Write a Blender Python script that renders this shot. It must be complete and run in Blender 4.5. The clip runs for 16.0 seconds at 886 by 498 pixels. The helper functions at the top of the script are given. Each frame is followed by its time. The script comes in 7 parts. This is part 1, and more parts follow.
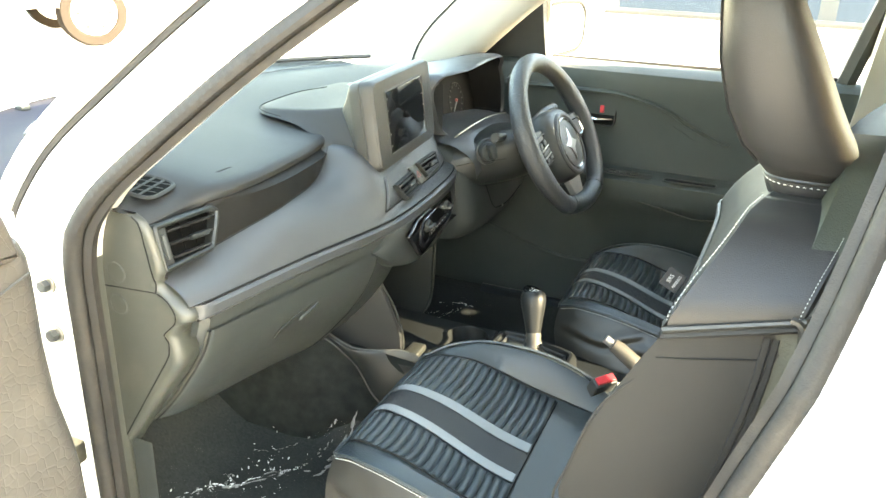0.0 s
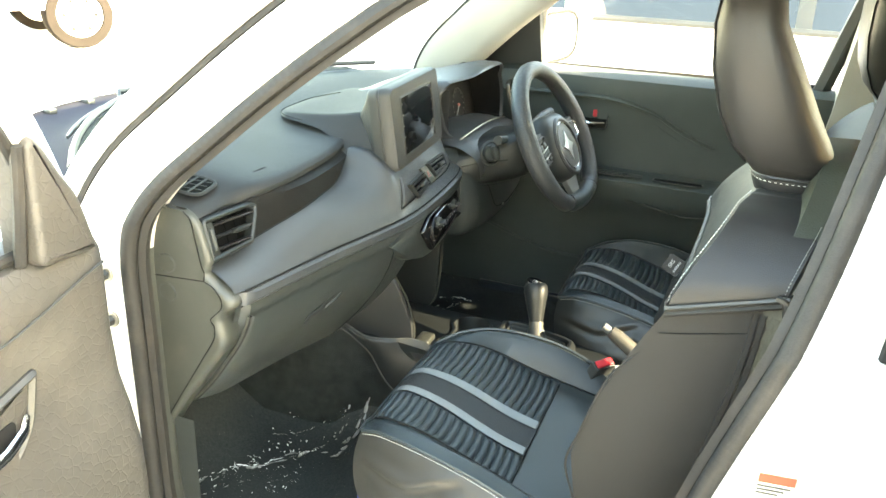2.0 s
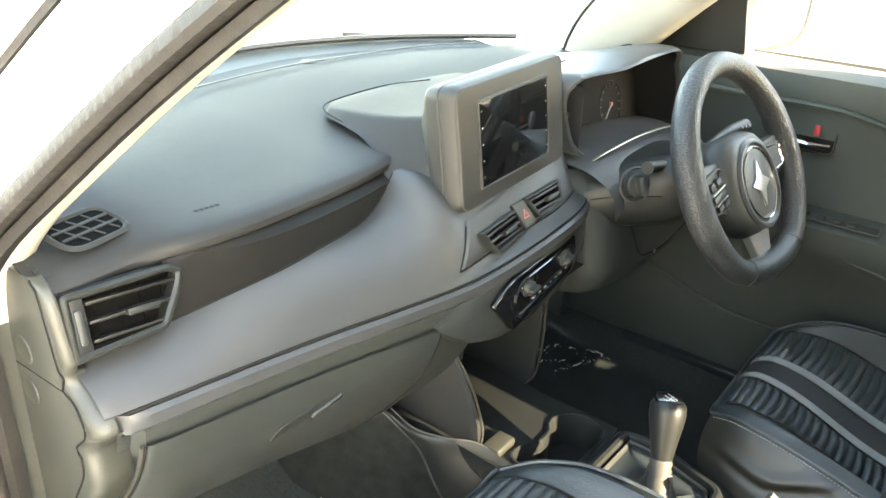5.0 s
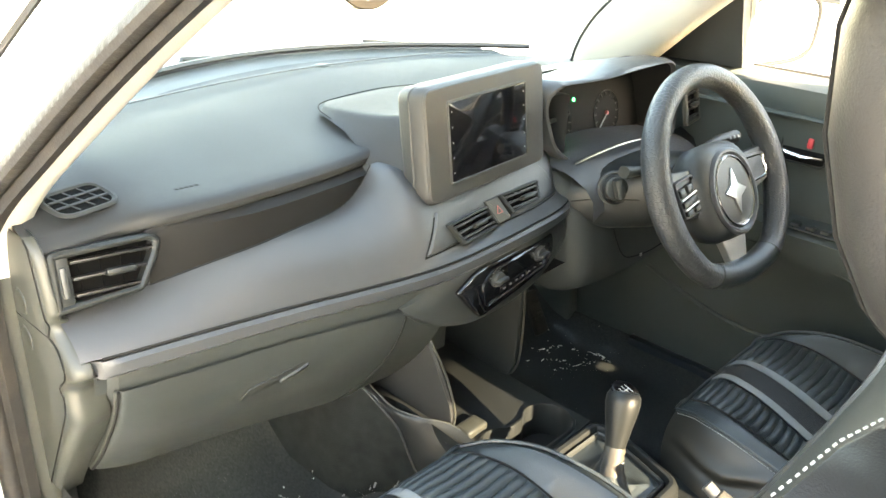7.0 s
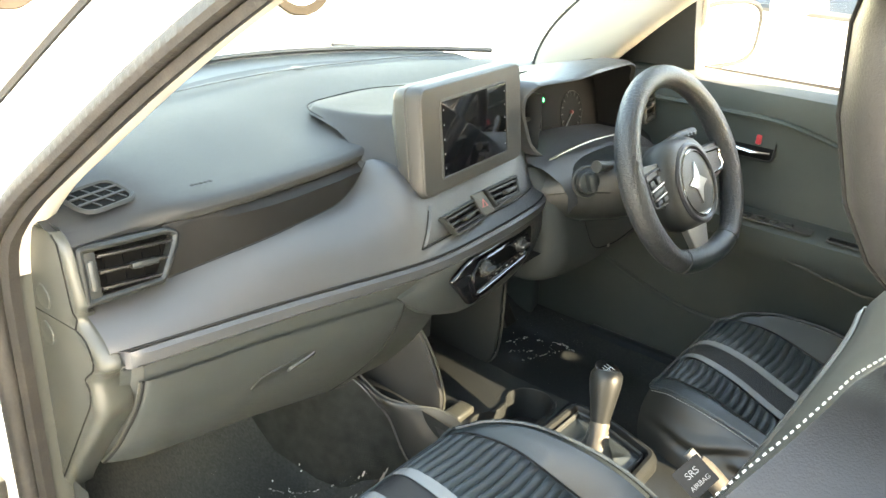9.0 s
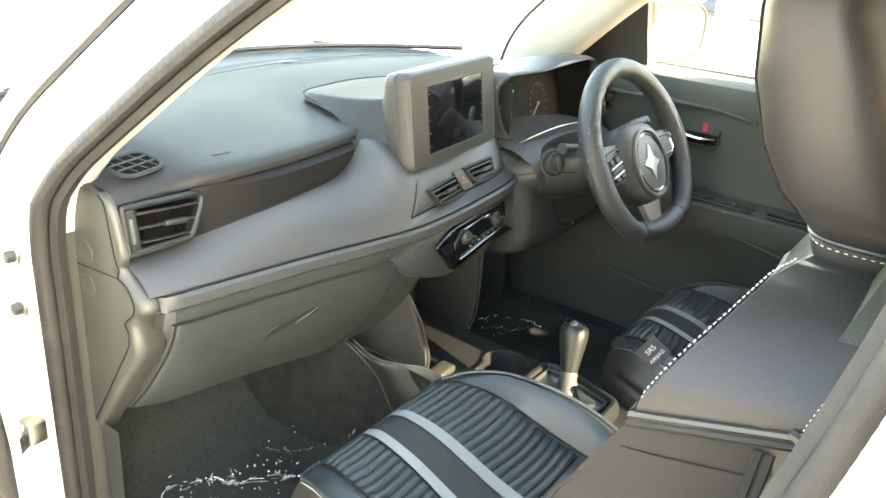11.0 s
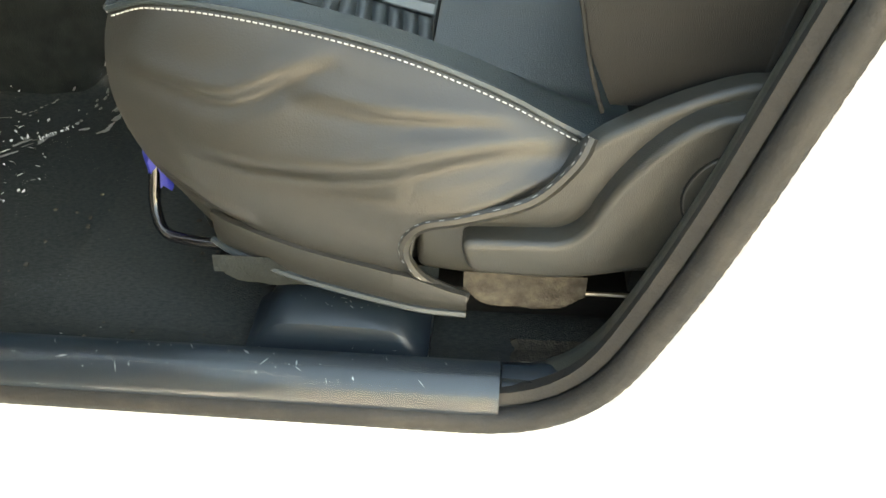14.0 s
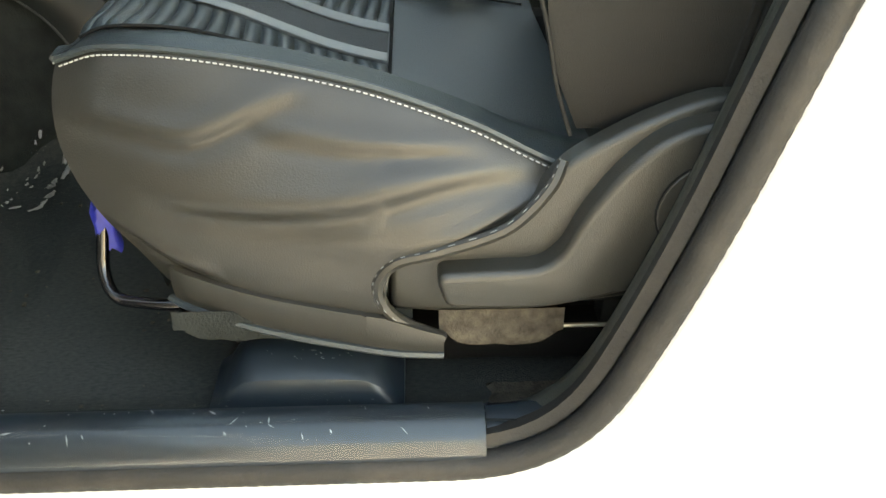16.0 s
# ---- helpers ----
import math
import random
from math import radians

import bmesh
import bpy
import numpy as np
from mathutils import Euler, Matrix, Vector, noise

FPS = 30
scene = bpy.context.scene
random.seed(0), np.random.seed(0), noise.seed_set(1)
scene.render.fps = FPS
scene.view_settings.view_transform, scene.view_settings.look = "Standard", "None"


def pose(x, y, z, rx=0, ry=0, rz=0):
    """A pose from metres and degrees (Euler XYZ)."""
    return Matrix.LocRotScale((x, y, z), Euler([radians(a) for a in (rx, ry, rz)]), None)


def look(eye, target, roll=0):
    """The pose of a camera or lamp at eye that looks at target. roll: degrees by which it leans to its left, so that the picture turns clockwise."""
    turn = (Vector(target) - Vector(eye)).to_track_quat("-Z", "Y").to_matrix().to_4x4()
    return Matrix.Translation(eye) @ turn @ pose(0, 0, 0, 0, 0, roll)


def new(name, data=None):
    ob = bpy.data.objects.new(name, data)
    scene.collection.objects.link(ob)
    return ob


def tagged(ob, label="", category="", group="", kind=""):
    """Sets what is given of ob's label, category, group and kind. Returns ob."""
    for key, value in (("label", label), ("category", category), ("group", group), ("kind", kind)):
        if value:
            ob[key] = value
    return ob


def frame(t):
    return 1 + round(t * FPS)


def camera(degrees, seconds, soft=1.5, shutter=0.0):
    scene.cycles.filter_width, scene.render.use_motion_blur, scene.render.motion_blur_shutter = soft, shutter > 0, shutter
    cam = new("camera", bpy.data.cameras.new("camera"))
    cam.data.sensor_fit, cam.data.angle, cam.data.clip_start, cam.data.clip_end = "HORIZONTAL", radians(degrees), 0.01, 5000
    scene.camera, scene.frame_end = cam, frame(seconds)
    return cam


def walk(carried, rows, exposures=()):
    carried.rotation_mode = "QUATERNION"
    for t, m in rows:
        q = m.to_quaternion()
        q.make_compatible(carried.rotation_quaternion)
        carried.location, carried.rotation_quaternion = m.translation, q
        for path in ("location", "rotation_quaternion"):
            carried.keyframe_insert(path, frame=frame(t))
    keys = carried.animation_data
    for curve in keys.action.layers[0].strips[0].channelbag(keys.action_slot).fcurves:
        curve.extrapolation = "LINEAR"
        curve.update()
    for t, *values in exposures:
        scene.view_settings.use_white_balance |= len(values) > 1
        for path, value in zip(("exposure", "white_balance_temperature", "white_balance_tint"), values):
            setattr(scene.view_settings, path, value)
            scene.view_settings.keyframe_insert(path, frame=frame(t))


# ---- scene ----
cam = camera(59.6, 16.0)
PATH = [
    (0, (-1.458, -0.526, 1.416), (0.261, 0.173, 0.671), 2.2),
    (0.5, (-1.524, -0.598, 1.43), (0.179, 0.144, 0.689), 2.4),
    (1, (-1.577, -0.654, 1.438), (0.124, 0.092, 0.697), 2.6),
    (1.5, (-1.59, -0.613, 1.444), (0.128, 0.092, 0.703), 2.6),
    (2, (-1.59, -0.512, 1.443), (0.149, 0.142, 0.705), 2.6),
    (2.5, (-1.559, -0.451, 1.441), (0.181, 0.203, 0.702), 2.5),
    (3, (-1.469, -0.471, 1.437), (0.243, 0.245, 0.69), 2.4),
    (3.5, (-1.312, -0.534, 1.432), (0.351, 0.271, 0.665), 2.3),
    (4, (-1.145, -0.494, 1.405), (0.456, 0.398, 0.603), 2.5),
    (4.5, (-0.989, -0.421, 1.395), (0.53, 0.578, 0.561), 2.9),
    (7, (-0.955, -0.601, 1.411), (0.396, 0.618, 0.583), 3.4),
    (7.5, (-0.972, -0.608, 1.409), (0.401, 0.591, 0.587), 3.2),
    (8, (-0.999, -0.548, 1.414), (0.424, 0.589, 0.588), 3.5),
    (10.5, (-1.181, -0.632, 1.402), (0.323, 0.426, 0.616), 4.8),
    (11, (-1.226, -0.636, 1.403), (0.314, 0.377, 0.627), 5.0),
    (11.5, (-1.31, -0.572, 1.402), (0.291, 0.344, 0.629), 4.6),
    (12, (-1.381, -0.519, 1.386), (0.232, 0.247, 0.486), 2.7),
    (12.5, (-1.32, -0.472, 1.284), (0.218, 0.132, 0.157), -0.1),
    (13, (-1.179, -0.402, 1.127), (0.265, -0.022, -0.204), -1.2),
    (13.5, (-1.129, -0.356, 1.059), (0.312, -0.153, -0.314), -0.4),
    (14, (-1.165, -0.319, 0.915), (0.34, -0.202, -0.397), -0.0),
    (14.5, (-1.202, -0.298, 0.828), (0.407, -0.238, -0.359), 0.4),
    (15, (-1.186, -0.287, 0.838), (0.449, -0.279, -0.314), 0.1),
    (15.5, (-1.183, -0.28, 0.843), (0.474, -0.308, -0.277), 0.1),
    (16, (-1.181, -0.279, 0.868), (0.471, -0.349, -0.258), 0.3),
]
EXPOSURE = [(0, 5.45, 9400, 5), (0.5, 5.33, 9400, 4), (1.0, 5.23, 9400, 3), (2.0, 5.18, 9400, 2), (3.4, 5.22, 9400, 5), (4.5, 5.40, 9500, 9), (7, 5.55, 9700, 10), (8, 5.55, 9700, 10), (10.5, 5.45, 9600, 9), (11.8, 5.45, 9900, 9), (12.6, 5.15, 10400, 8), (13.0, 4.80, 10500, 7), (13.5, 4.88, 10600, 6), (14.0, 4.65, 10700, 6), (14.6, 4.48, 10700, 6), (16, 4.45, 10700, 6)]
walk(cam, [(t, look(eye, target, roll)) for t, eye, target, roll in PATH], EXPOSURE)

# ---- world and sun ----
SUN_AZ, SUN_EL = radians(179.2), radians(21)
SUN_TO = Vector((math.sin(SUN_AZ) * math.cos(SUN_EL), math.cos(SUN_AZ) * math.cos(SUN_EL), math.sin(SUN_EL)))
world = bpy.data.worlds.new("sky")
scene.world = world
world.use_nodes = True
wn = world.node_tree.nodes
sky = wn.new("ShaderNodeTexSky")
sky.sky_type = "NISHITA"
sky.sun_disc = False
sky.sun_elevation = math.asin(SUN_TO.z)
sky.sun_rotation = math.atan2(SUN_TO.x, SUN_TO.y)
world.node_tree.links.new(sky.outputs[0], wn["Background"].inputs[0])
wn["Background"].inputs[1].default_value = 0.12
sun = new("sun", bpy.data.lights.new("sun", "SUN"))
sun.data.energy, sun.data.angle, sun.data.color = 4.0, radians(0.5), (1.0, 0.96, 0.90)
sun.matrix_world = look(SUN_TO * 20, (0, 0, 0))


# ---- materials ----
def material(name, color, rough=0.5, metal=0.0, spec=0.5, grain=0.0, grain_size=300.0, vary=0.15, vary_size=6.0, coat=0.0,
             dirt=None, dirt_amount=0.0, dirt_size=9.0, stretch=(1, 1, 1)):
    """A principled material with fine relief, two scales of colour change and an optional dust layer."""
    m = bpy.data.materials.new(name)
    m.use_nodes = True
    n, link = m.node_tree.nodes, m.node_tree.links.new
    b = n["Principled BSDF"]
    tc, mp = n.new("ShaderNodeTexCoord"), n.new("ShaderNodeMapping")
    mp.inputs["Scale"].default_value = stretch
    link(tc.outputs["Object"], mp.inputs[0])
    big, fine = n.new("ShaderNodeTexNoise"), n.new("ShaderNodeTexNoise")
    big.inputs["Scale"].default_value, big.inputs["Detail"].default_value = vary_size, 6
    fine.inputs["Scale"].default_value, fine.inputs["Detail"].default_value = grain_size, 2
    link(mp.outputs[0], big.inputs[0]), link(mp.outputs[0], fine.inputs[0])
    ramp = n.new("ShaderNodeMapRange")
    ramp.inputs["From Min"].default_value, ramp.inputs["From Max"].default_value = 0.3, 0.7
    ramp.inputs["To Min"].default_value, ramp.inputs["To Max"].default_value = 1 - vary, 1 + vary
    link(big.outputs[0], ramp.inputs[0])
    mul = n.new("ShaderNodeVectorMath")
    mul.operation = "SCALE"
    mul.inputs[0].default_value = color
    link(ramp.outputs[0], mul.inputs["Scale"])
    out = mul.outputs[0]
    if dirt:
        spots = n.new("ShaderNodeTexNoise")
        spots.inputs["Scale"].default_value, spots.inputs["Detail"].default_value, spots.inputs["Roughness"].default_value = dirt_size, 9, 0.65
        link(mp.outputs[0], spots.inputs[0])
        r = n.new("ShaderNodeMapRange")
        r.inputs["From Min"].default_value, r.inputs["From Max"].default_value = 0.5, 0.75
        r.inputs["To Max"].default_value = dirt_amount
        link(spots.outputs[0], r.inputs[0])
        mix = n.new("ShaderNodeMix")
        mix.data_type = "RGBA"
        link(r.outputs[0], mix.inputs[0]), link(out, mix.inputs[6])
        mix.inputs[7].default_value = (*dirt, 1)
        out = mix.outputs[2]
    link(out, b.inputs["Base Color"])
    rr = n.new("ShaderNodeMapRange")
    rr.inputs["To Min"].default_value, rr.inputs["To Max"].default_value = max(rough - 0.08, 0.02), min(rough + 0.08, 1)
    link(big.outputs[0], rr.inputs[0]), link(rr.outputs[0], b.inputs["Roughness"])
    b.inputs["Metallic"].default_value, b.inputs["Specular IOR Level"].default_value = metal, spec
    b.inputs["Coat Weight"].default_value = coat
    if grain:
        bump = n.new("ShaderNodeBump")
        bump.inputs["Strength"].default_value, bump.inputs["Distance"].default_value = grain, 0.001
        link(fine.outputs[0], bump.inputs["Height"]), link(bump.outputs[0], b.inputs["Normal"])
    return m


def thin_glass(name, tint, shine_share):
    """A window pane: mostly clear, a little mirror-like."""
    m = bpy.data.materials.new(name)
    m.use_nodes = True
    n, link = m.node_tree.nodes, m.node_tree.links.new
    n.remove(n["Principled BSDF"])
    clear, shine, mix = n.new("ShaderNodeBsdfTransparent"), n.new("ShaderNodeBsdfGlossy"), n.new("ShaderNodeMixShader")
    clear.inputs[0].default_value = (*tint, 1)
    shine.inputs["Roughness"].default_value = 0.02
    mix.inputs[0].default_value = shine_share
    link(clear.outputs[0], mix.inputs[1]), link(shine.outputs[0], mix.inputs[2])
    link(mix.outputs[0], n["Material Output"].inputs[0])
    return m


PAINT = material("white_paint", (0.80, 0.79, 0.76), 0.28, coat=0.6, vary=0.02, dirt=(0.45, 0.38, 0.28), dirt_amount=0.18, dirt_size=5)
DASH = material("charcoal_soft_plastic", (0.0385, 0.041, 0.0440), 0.38, grain=0.35, grain_size=900, vary=0.1, dirt=(0.14, 0.14, 0.13), dirt_amount=0.07, dirt_size=7)
PAD = material("charcoal_grained_pad", (0.025, 0.0265, 0.028), 0.60, spec=0.19, grain=0.35, grain_size=900, vary=0.1, dirt=(0.12, 0.12, 0.11), dirt_amount=0.06, dirt_size=7)
DASH_LOW = material("black_hard_plastic", (0.026, 0.0295, 0.0285), 0.42, spec=0.36, grain=0.4, grain_size=800, vary=0.1, dirt=(0.10, 0.098, 0.09), dirt_amount=0.08)
DOOR_DARK = material("dark_door_plastic", (0.054, 0.064, 0.060), 0.62, spec=0.3, grain=0.4, grain_size=800, vary=0.12)
TRIM = material("grey_hard_plastic", (0.034, 0.0355, 0.030), 0.40, spec=0.42, grain=0.35, grain_size=700, vary=0.1, dirt=(0.22, 0.19, 0.15), dirt_amount=0.12)
INLAY = material("woven_pattern_inlay", (0.0085, 0.0085, 0.0085), 0.5, spec=0.2, grain=0.9, grain_size=500, vary=0.25, vary_size=60, stretch=(1, 1, 3))
# Near-black, so the shade deep in the vents lies in the colour.
DUCT_SHADE = material("painted_duct_shade", (0.004, 0.004, 0.004), 0.9, spec=0.05)
VENT = material("black_vent_plastic", (0.0155, 0.0172, 0.0168), 0.42, spec=0.35, grain=0.2, grain_size=900, vary=0.08)
SLAT = material("black_slat_plastic", (0.012, 0.012, 0.012), 0.36, spec=0.4, vary=0.08)
BEZEL = material("dark_grey_bezel_plastic", (0.024, 0.0245, 0.024), 0.5, grain=0.35, grain_size=900, vary=0.08)
GLOSS = material("piano_black_plastic", (0.006, 0.006, 0.007), 0.08, coat=0.5, vary=0.05)
RUBBER = material("black_rubber", (0.021, 0.0195, 0.018), 0.6, spec=0.28, grain=0.5, grain_size=400, vary=0.15, dirt=(0.12, 0.10, 0.08), dirt_amount=0.2, dirt_size=14)
LEATHER = material("black_leatherette", (0.029, 0.037, 0.040), 0.33, grain=0.55, grain_size=650, vary=0.12)
LEATHER_SIDE = material("brownish_black_leatherette", (0.0225, 0.0215, 0.0185), 0.36, grain=0.25, grain_size=620, vary=0.12)
LEATHER_BACK = material("olive_black_leatherette", (0.028, 0.031, 0.023), 0.45, spec=0.35, grain=0.6, grain_size=420, vary=0.15)
FABRIC = material("dark_brown_cover_fabric", (0.0152, 0.0148, 0.0140), 0.65, spec=0.25, grain=0.6, grain_size=1200, vary=0.1)
# Leather lightened to carry the sun on the gear sleeve and handbrake.
SUNLIT_LEATHER = material("sunlit_leather", (0.075, 0.068, 0.056), 0.5, grain=0.6, grain_size=500, vary=0.15)
LABEL_INK = material("grey_woven_thread", (0.13, 0.13, 0.13), 0.7, vary=0.1)
LEATHER_CAP = material("glossy_brown_black_leatherette", (0.0200, 0.0190, 0.0185), 0.44, spec=0.30, grain=0.3, grain_size=620, vary=0.15)
SHIELD = material("grey_brown_shield_plastic", (0.0275, 0.027, 0.0235), 0.38, grain=0.3, grain_size=900, vary=0.08)
STRIPE = material("silver_grey_leatherette", (0.19, 0.20, 0.20), 0.42, grain=0.4, grain_size=700, vary=0.1)
THREAD = material("white_thread", (0.42, 0.41, 0.38), 0.8, vary=0.1)
CARPET = material("black_carpet", (0.035, 0.0385, 0.037), 0.95, spec=0.1, grain=1.0, grain_size=420, vary=0.28, vary_size=160, dirt=(0.10, 0.10, 0.097), dirt_amount=0.12, dirt_size=150, stretch=(2.5, 1, 1))
# Darker copy of the carpet for the shaded tunnel side; also black felt.
CARPET_DARK = material("shaded_carpet_and_black_felt", (0.017, 0.0192, 0.0185), 0.95, spec=0.1, grain=1.0, grain_size=420, vary=0.3, vary_size=30)
CARPET_BROWN = material("grey_brown_carpet", (0.060, 0.052, 0.042), 0.95, spec=0.1, grain=1.0, grain_size=380, vary=0.4, vary_size=90)
SCUFF = material("scuff_plate_plastic", (0.012, 0.018, 0.024), 0.30, spec=0.35, grain=0.03, grain_size=700, vary=0.12, dirt=(0.12, 0.12, 0.12), dirt_amount=0.03, dirt_size=60)
CHROME = material("chrome", (0.75, 0.75, 0.74), 0.1, metal=1.0, vary=0.05)
SATIN = material("satin_silver", (0.42, 0.42, 0.41), 0.35, metal=0.8, vary=0.05)
STEEL = material("zinc_plated_steel", (0.42, 0.39, 0.32), 0.35, metal=1.0, vary=0.15, vary_size=60)
BLACK = material("black_plastic", (0.030, 0.0325, 0.0315), 0.5, grain=0.2, vary=0.1)
VOID = material("matt_black_plastic", (0.024, 0.0275, 0.0265), 0.6, spec=0.25, vary=0.1)
# Pale colour that stands for the sheen on the clear film's folds.
FILM_SHEEN = material("painted_film_sheen", (0.16, 0.16, 0.155), 0.3, vary=0.3, vary_size=40)
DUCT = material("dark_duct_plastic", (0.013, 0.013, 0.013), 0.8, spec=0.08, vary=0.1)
RED = material("red_plastic", (0.55, 0.03, 0.04), 0.4, vary=0.05)
PALE_RED = material("faded_red_print", (0.42, 0.12, 0.11), 0.5, vary=0.05)
ORANGE = material("orange_print", (0.55, 0.035, 0.012), 0.6, vary=0.05)
BLUE = material("blue_plastic_film", (0.012, 0.022, 0.26), 0.5, vary=0.2, vary_size=80)
CREAM = material("beige_headliner", (0.42, 0.405, 0.36), 0.8, grain=0.5, grain_size=500, vary=0.05)
COVER = material("embossed_wheel_cover", (0.030, 0.033, 0.035), 0.42, vary=0.1)
def emboss(m, size, depth):
    """Adds raised cells to a material's relief."""
    n, link = m.node_tree.nodes, m.node_tree.links.new
    tc, cells, bump = n.new("ShaderNodeTexCoord"), n.new("ShaderNodeTexVoronoi"), n.new("ShaderNodeBump")
    cells.feature = "DISTANCE_TO_EDGE"
    cells.inputs["Scale"].default_value = size
    link(tc.outputs["Object"], cells.inputs["Vector"])
    lim = n.new("ShaderNodeMath")
    lim.operation = "MINIMUM"
    lim.inputs[1].default_value = 0.12
    link(cells.outputs["Distance"], lim.inputs[0])
    bump.inputs["Strength"].default_value, bump.inputs["Distance"].default_value = 1.0, depth
    link(lim.outputs[0], bump.inputs["Height"]), link(bump.outputs[0], n["Principled BSDF"].inputs["Normal"])
    return m


emboss(COVER, 120, 0.004)
PERF = emboss(material("perforated_black_leatherette", (0.020, 0.022, 0.024), 0.5, vary=0.1), 320, 0.006)
SCREEN = material("display_glass", (0.004, 0.004, 0.005), 0.04, coat=0.3, vary=0.05)
GROUND = material("pale_concrete", (0.52, 0.51, 0.495), 0.9, grain=0.6, grain_size=40, vary=0.12, vary_size=0.8, dirt=(0.36, 0.33, 0.28), dirt_amount=0.5, dirt_size=1.5)
SCREEN_GLASS = thin_glass("green_tinted_windscreen", (0.62, 0.66, 0.64), 0.04)
DOOR_TRIM = material("dusty_beige_grey_plastic", (0.052, 0.047, 0.041), 0.5, grain=0.5, grain_size=260, vary=0.12, dirt=(0.15, 0.135, 0.11), dirt_amount=0.3, dirt_size=6)
emboss(DOOR_TRIM, 75, 0.0024)
REAR_GLASS = thin_glass("smoked_rear_glass", (0.22, 0.22, 0.215), 0.05)
COWL = material("grey_violet_cowl_plastic", (0.024, 0.024, 0.032), 0.9, spec=0.08, grain=0.3, vary=0.1, dirt=(0.05, 0.045, 0.04), dirt_amount=0.2)
WALL = material("pale_render", (0.46, 0.45, 0.43), 0.9, grain=0.5, grain_size=60, vary=0.12, vary_size=1.2)
TYRE = material("dusty_tyre_rubber", (0.0100, 0.0080, 0.0066), 0.9, spec=0.1, grain=0.5, grain_size=120, vary=0.2)
PANE = thin_glass("clear_window_glass", (0.95, 0.965, 0.955), 0.05)
TINTED = thin_glass("tinted_window_glass", (0.010, 0.0108, 0.011), 0.013)
def lamp_glow(name, color, power):
    m = bpy.data.materials.new(name)
    m.use_nodes = True
    b = m.node_tree.nodes["Principled BSDF"]
    b.inputs["Emission Color"].default_value, b.inputs["Emission Strength"].default_value = (*color, 1), power
    b.inputs["Base Color"].default_value = (*color, 1)
    return m


GREEN_LAMP, RED_LAMP = lamp_glow("green_lamp", (0.0, 0.6, 0.15), 0.5), lamp_glow("red_lamp", (0.8, 0.02, 0.02), 0.5)
# White colour that stands for glints on the clear film.
FILM_GLINT = material("painted_film_glint", (0.75, 0.75, 0.74), 0.25, vary=0.05)
SHEET = thin_glass("clear_plastic_sheet", (0.95, 0.955, 0.955), 0.03)
SILL_SHEET = thin_glass("tight_clear_film", (0.95, 0.96, 0.96), 0.042)
def crinkle(m, size, depth):
    """Adds creases to a clear sheet's gloss."""
    n, link = m.node_tree.nodes, m.node_tree.links.new
    tc, tex, bump = n.new("ShaderNodeTexCoord"), n.new("ShaderNodeTexNoise"), n.new("ShaderNodeBump")
    tex.inputs["Scale"].default_value, tex.inputs["Detail"].default_value, tex.inputs["Distortion"].default_value = size, 6, 1.5
    bump.inputs["Strength"].default_value, bump.inputs["Distance"].default_value = 1.0, depth
    link(tc.outputs["Object"], tex.inputs[0]), link(tex.outputs[0], bump.inputs["Height"]), link(bump.outputs[0], n["Glossy BSDF"].inputs["Normal"])
    n["Glossy BSDF"].inputs["Roughness"].default_value = 0.12


crinkle(SHEET, 16, 0.008)
crinkle(SILL_SHEET, 9, 0.0015)


# ---- building tools ----
def part(name, bm, mat, parent, label="", smooth=True):
    """Links a bmesh as one mesh object under a thing or a part."""
    me = bpy.data.meshes.new(name)
    bmesh.ops.recalc_face_normals(bm, faces=bm.faces[:])
    for f in bm.faces:
        f.smooth = smooth
    bm.to_mesh(me)
    bm.free()
    me.materials.append(mat)
    if smooth:
        me.set_sharp_from_angle(angle=radians(38))
    ob = new(name, me)
    if parent:
        ob.parent = parent
    return tagged(ob, label=label)


def thing(name, label, category, place=(0, 0, 0), group="", kind=""):
    ob = new(name)
    ob.location = place
    ob.empty_display_size = 0.05
    return tagged(ob, label, category, group, kind)


def own(ob, thing_ob):
    """Parents a part made in world places under a thing that stands elsewhere."""
    ob.parent = thing_ob
    ob.matrix_parent_inverse = Matrix.Translation(thing_ob.location).inverted()
    return ob


def loft(rows, closed=False, cap=False, ring=False, bm=None):
    """Skin through rows of points. closed: each row is a loop; ring: last row meets the first; cap: ends filled."""
    bm = bm or bmesh.new()
    vs = [[bm.verts.new(p) for p in row] for row in rows]
    n = len(vs[0])
    pairs = list(zip(vs, vs[1:])) + ([(vs[-1], vs[0])] if ring else [])
    for a, b in pairs:
        for i in range(n if closed else n - 1):
            j = (i + 1) % n
            bm.faces.new((a[i], a[j], b[j], b[i]))
    if cap:
        bm.faces.new(vs[0][::-1])
        bm.faces.new(vs[-1])
    return bm


def box(lo, hi, bevel=0.0, seg=2, bm=None, m=None):
    b = bmesh.new()
    bmesh.ops.create_cube(b, size=1)
    c, s = (Vector(lo) + Vector(hi)) / 2, Vector(hi) - Vector(lo)
    for v in b.verts:
        v.co = Vector((v.co.x * s.x, v.co.y * s.y, v.co.z * s.z)) + c
    if bevel:
        bmesh.ops.bevel(b, geom=b.edges[:], offset=bevel, segments=seg, profile=0.5, affect="EDGES")
    if m:
        b.transform(m)
    return join(bm, b) if bm else b


def join(bm, other):
    tmp = bpy.data.meshes.new("tmp")
    other.to_mesh(tmp)
    other.free()
    bm.from_mesh(tmp)
    bpy.data.meshes.remove(tmp)
    return bm


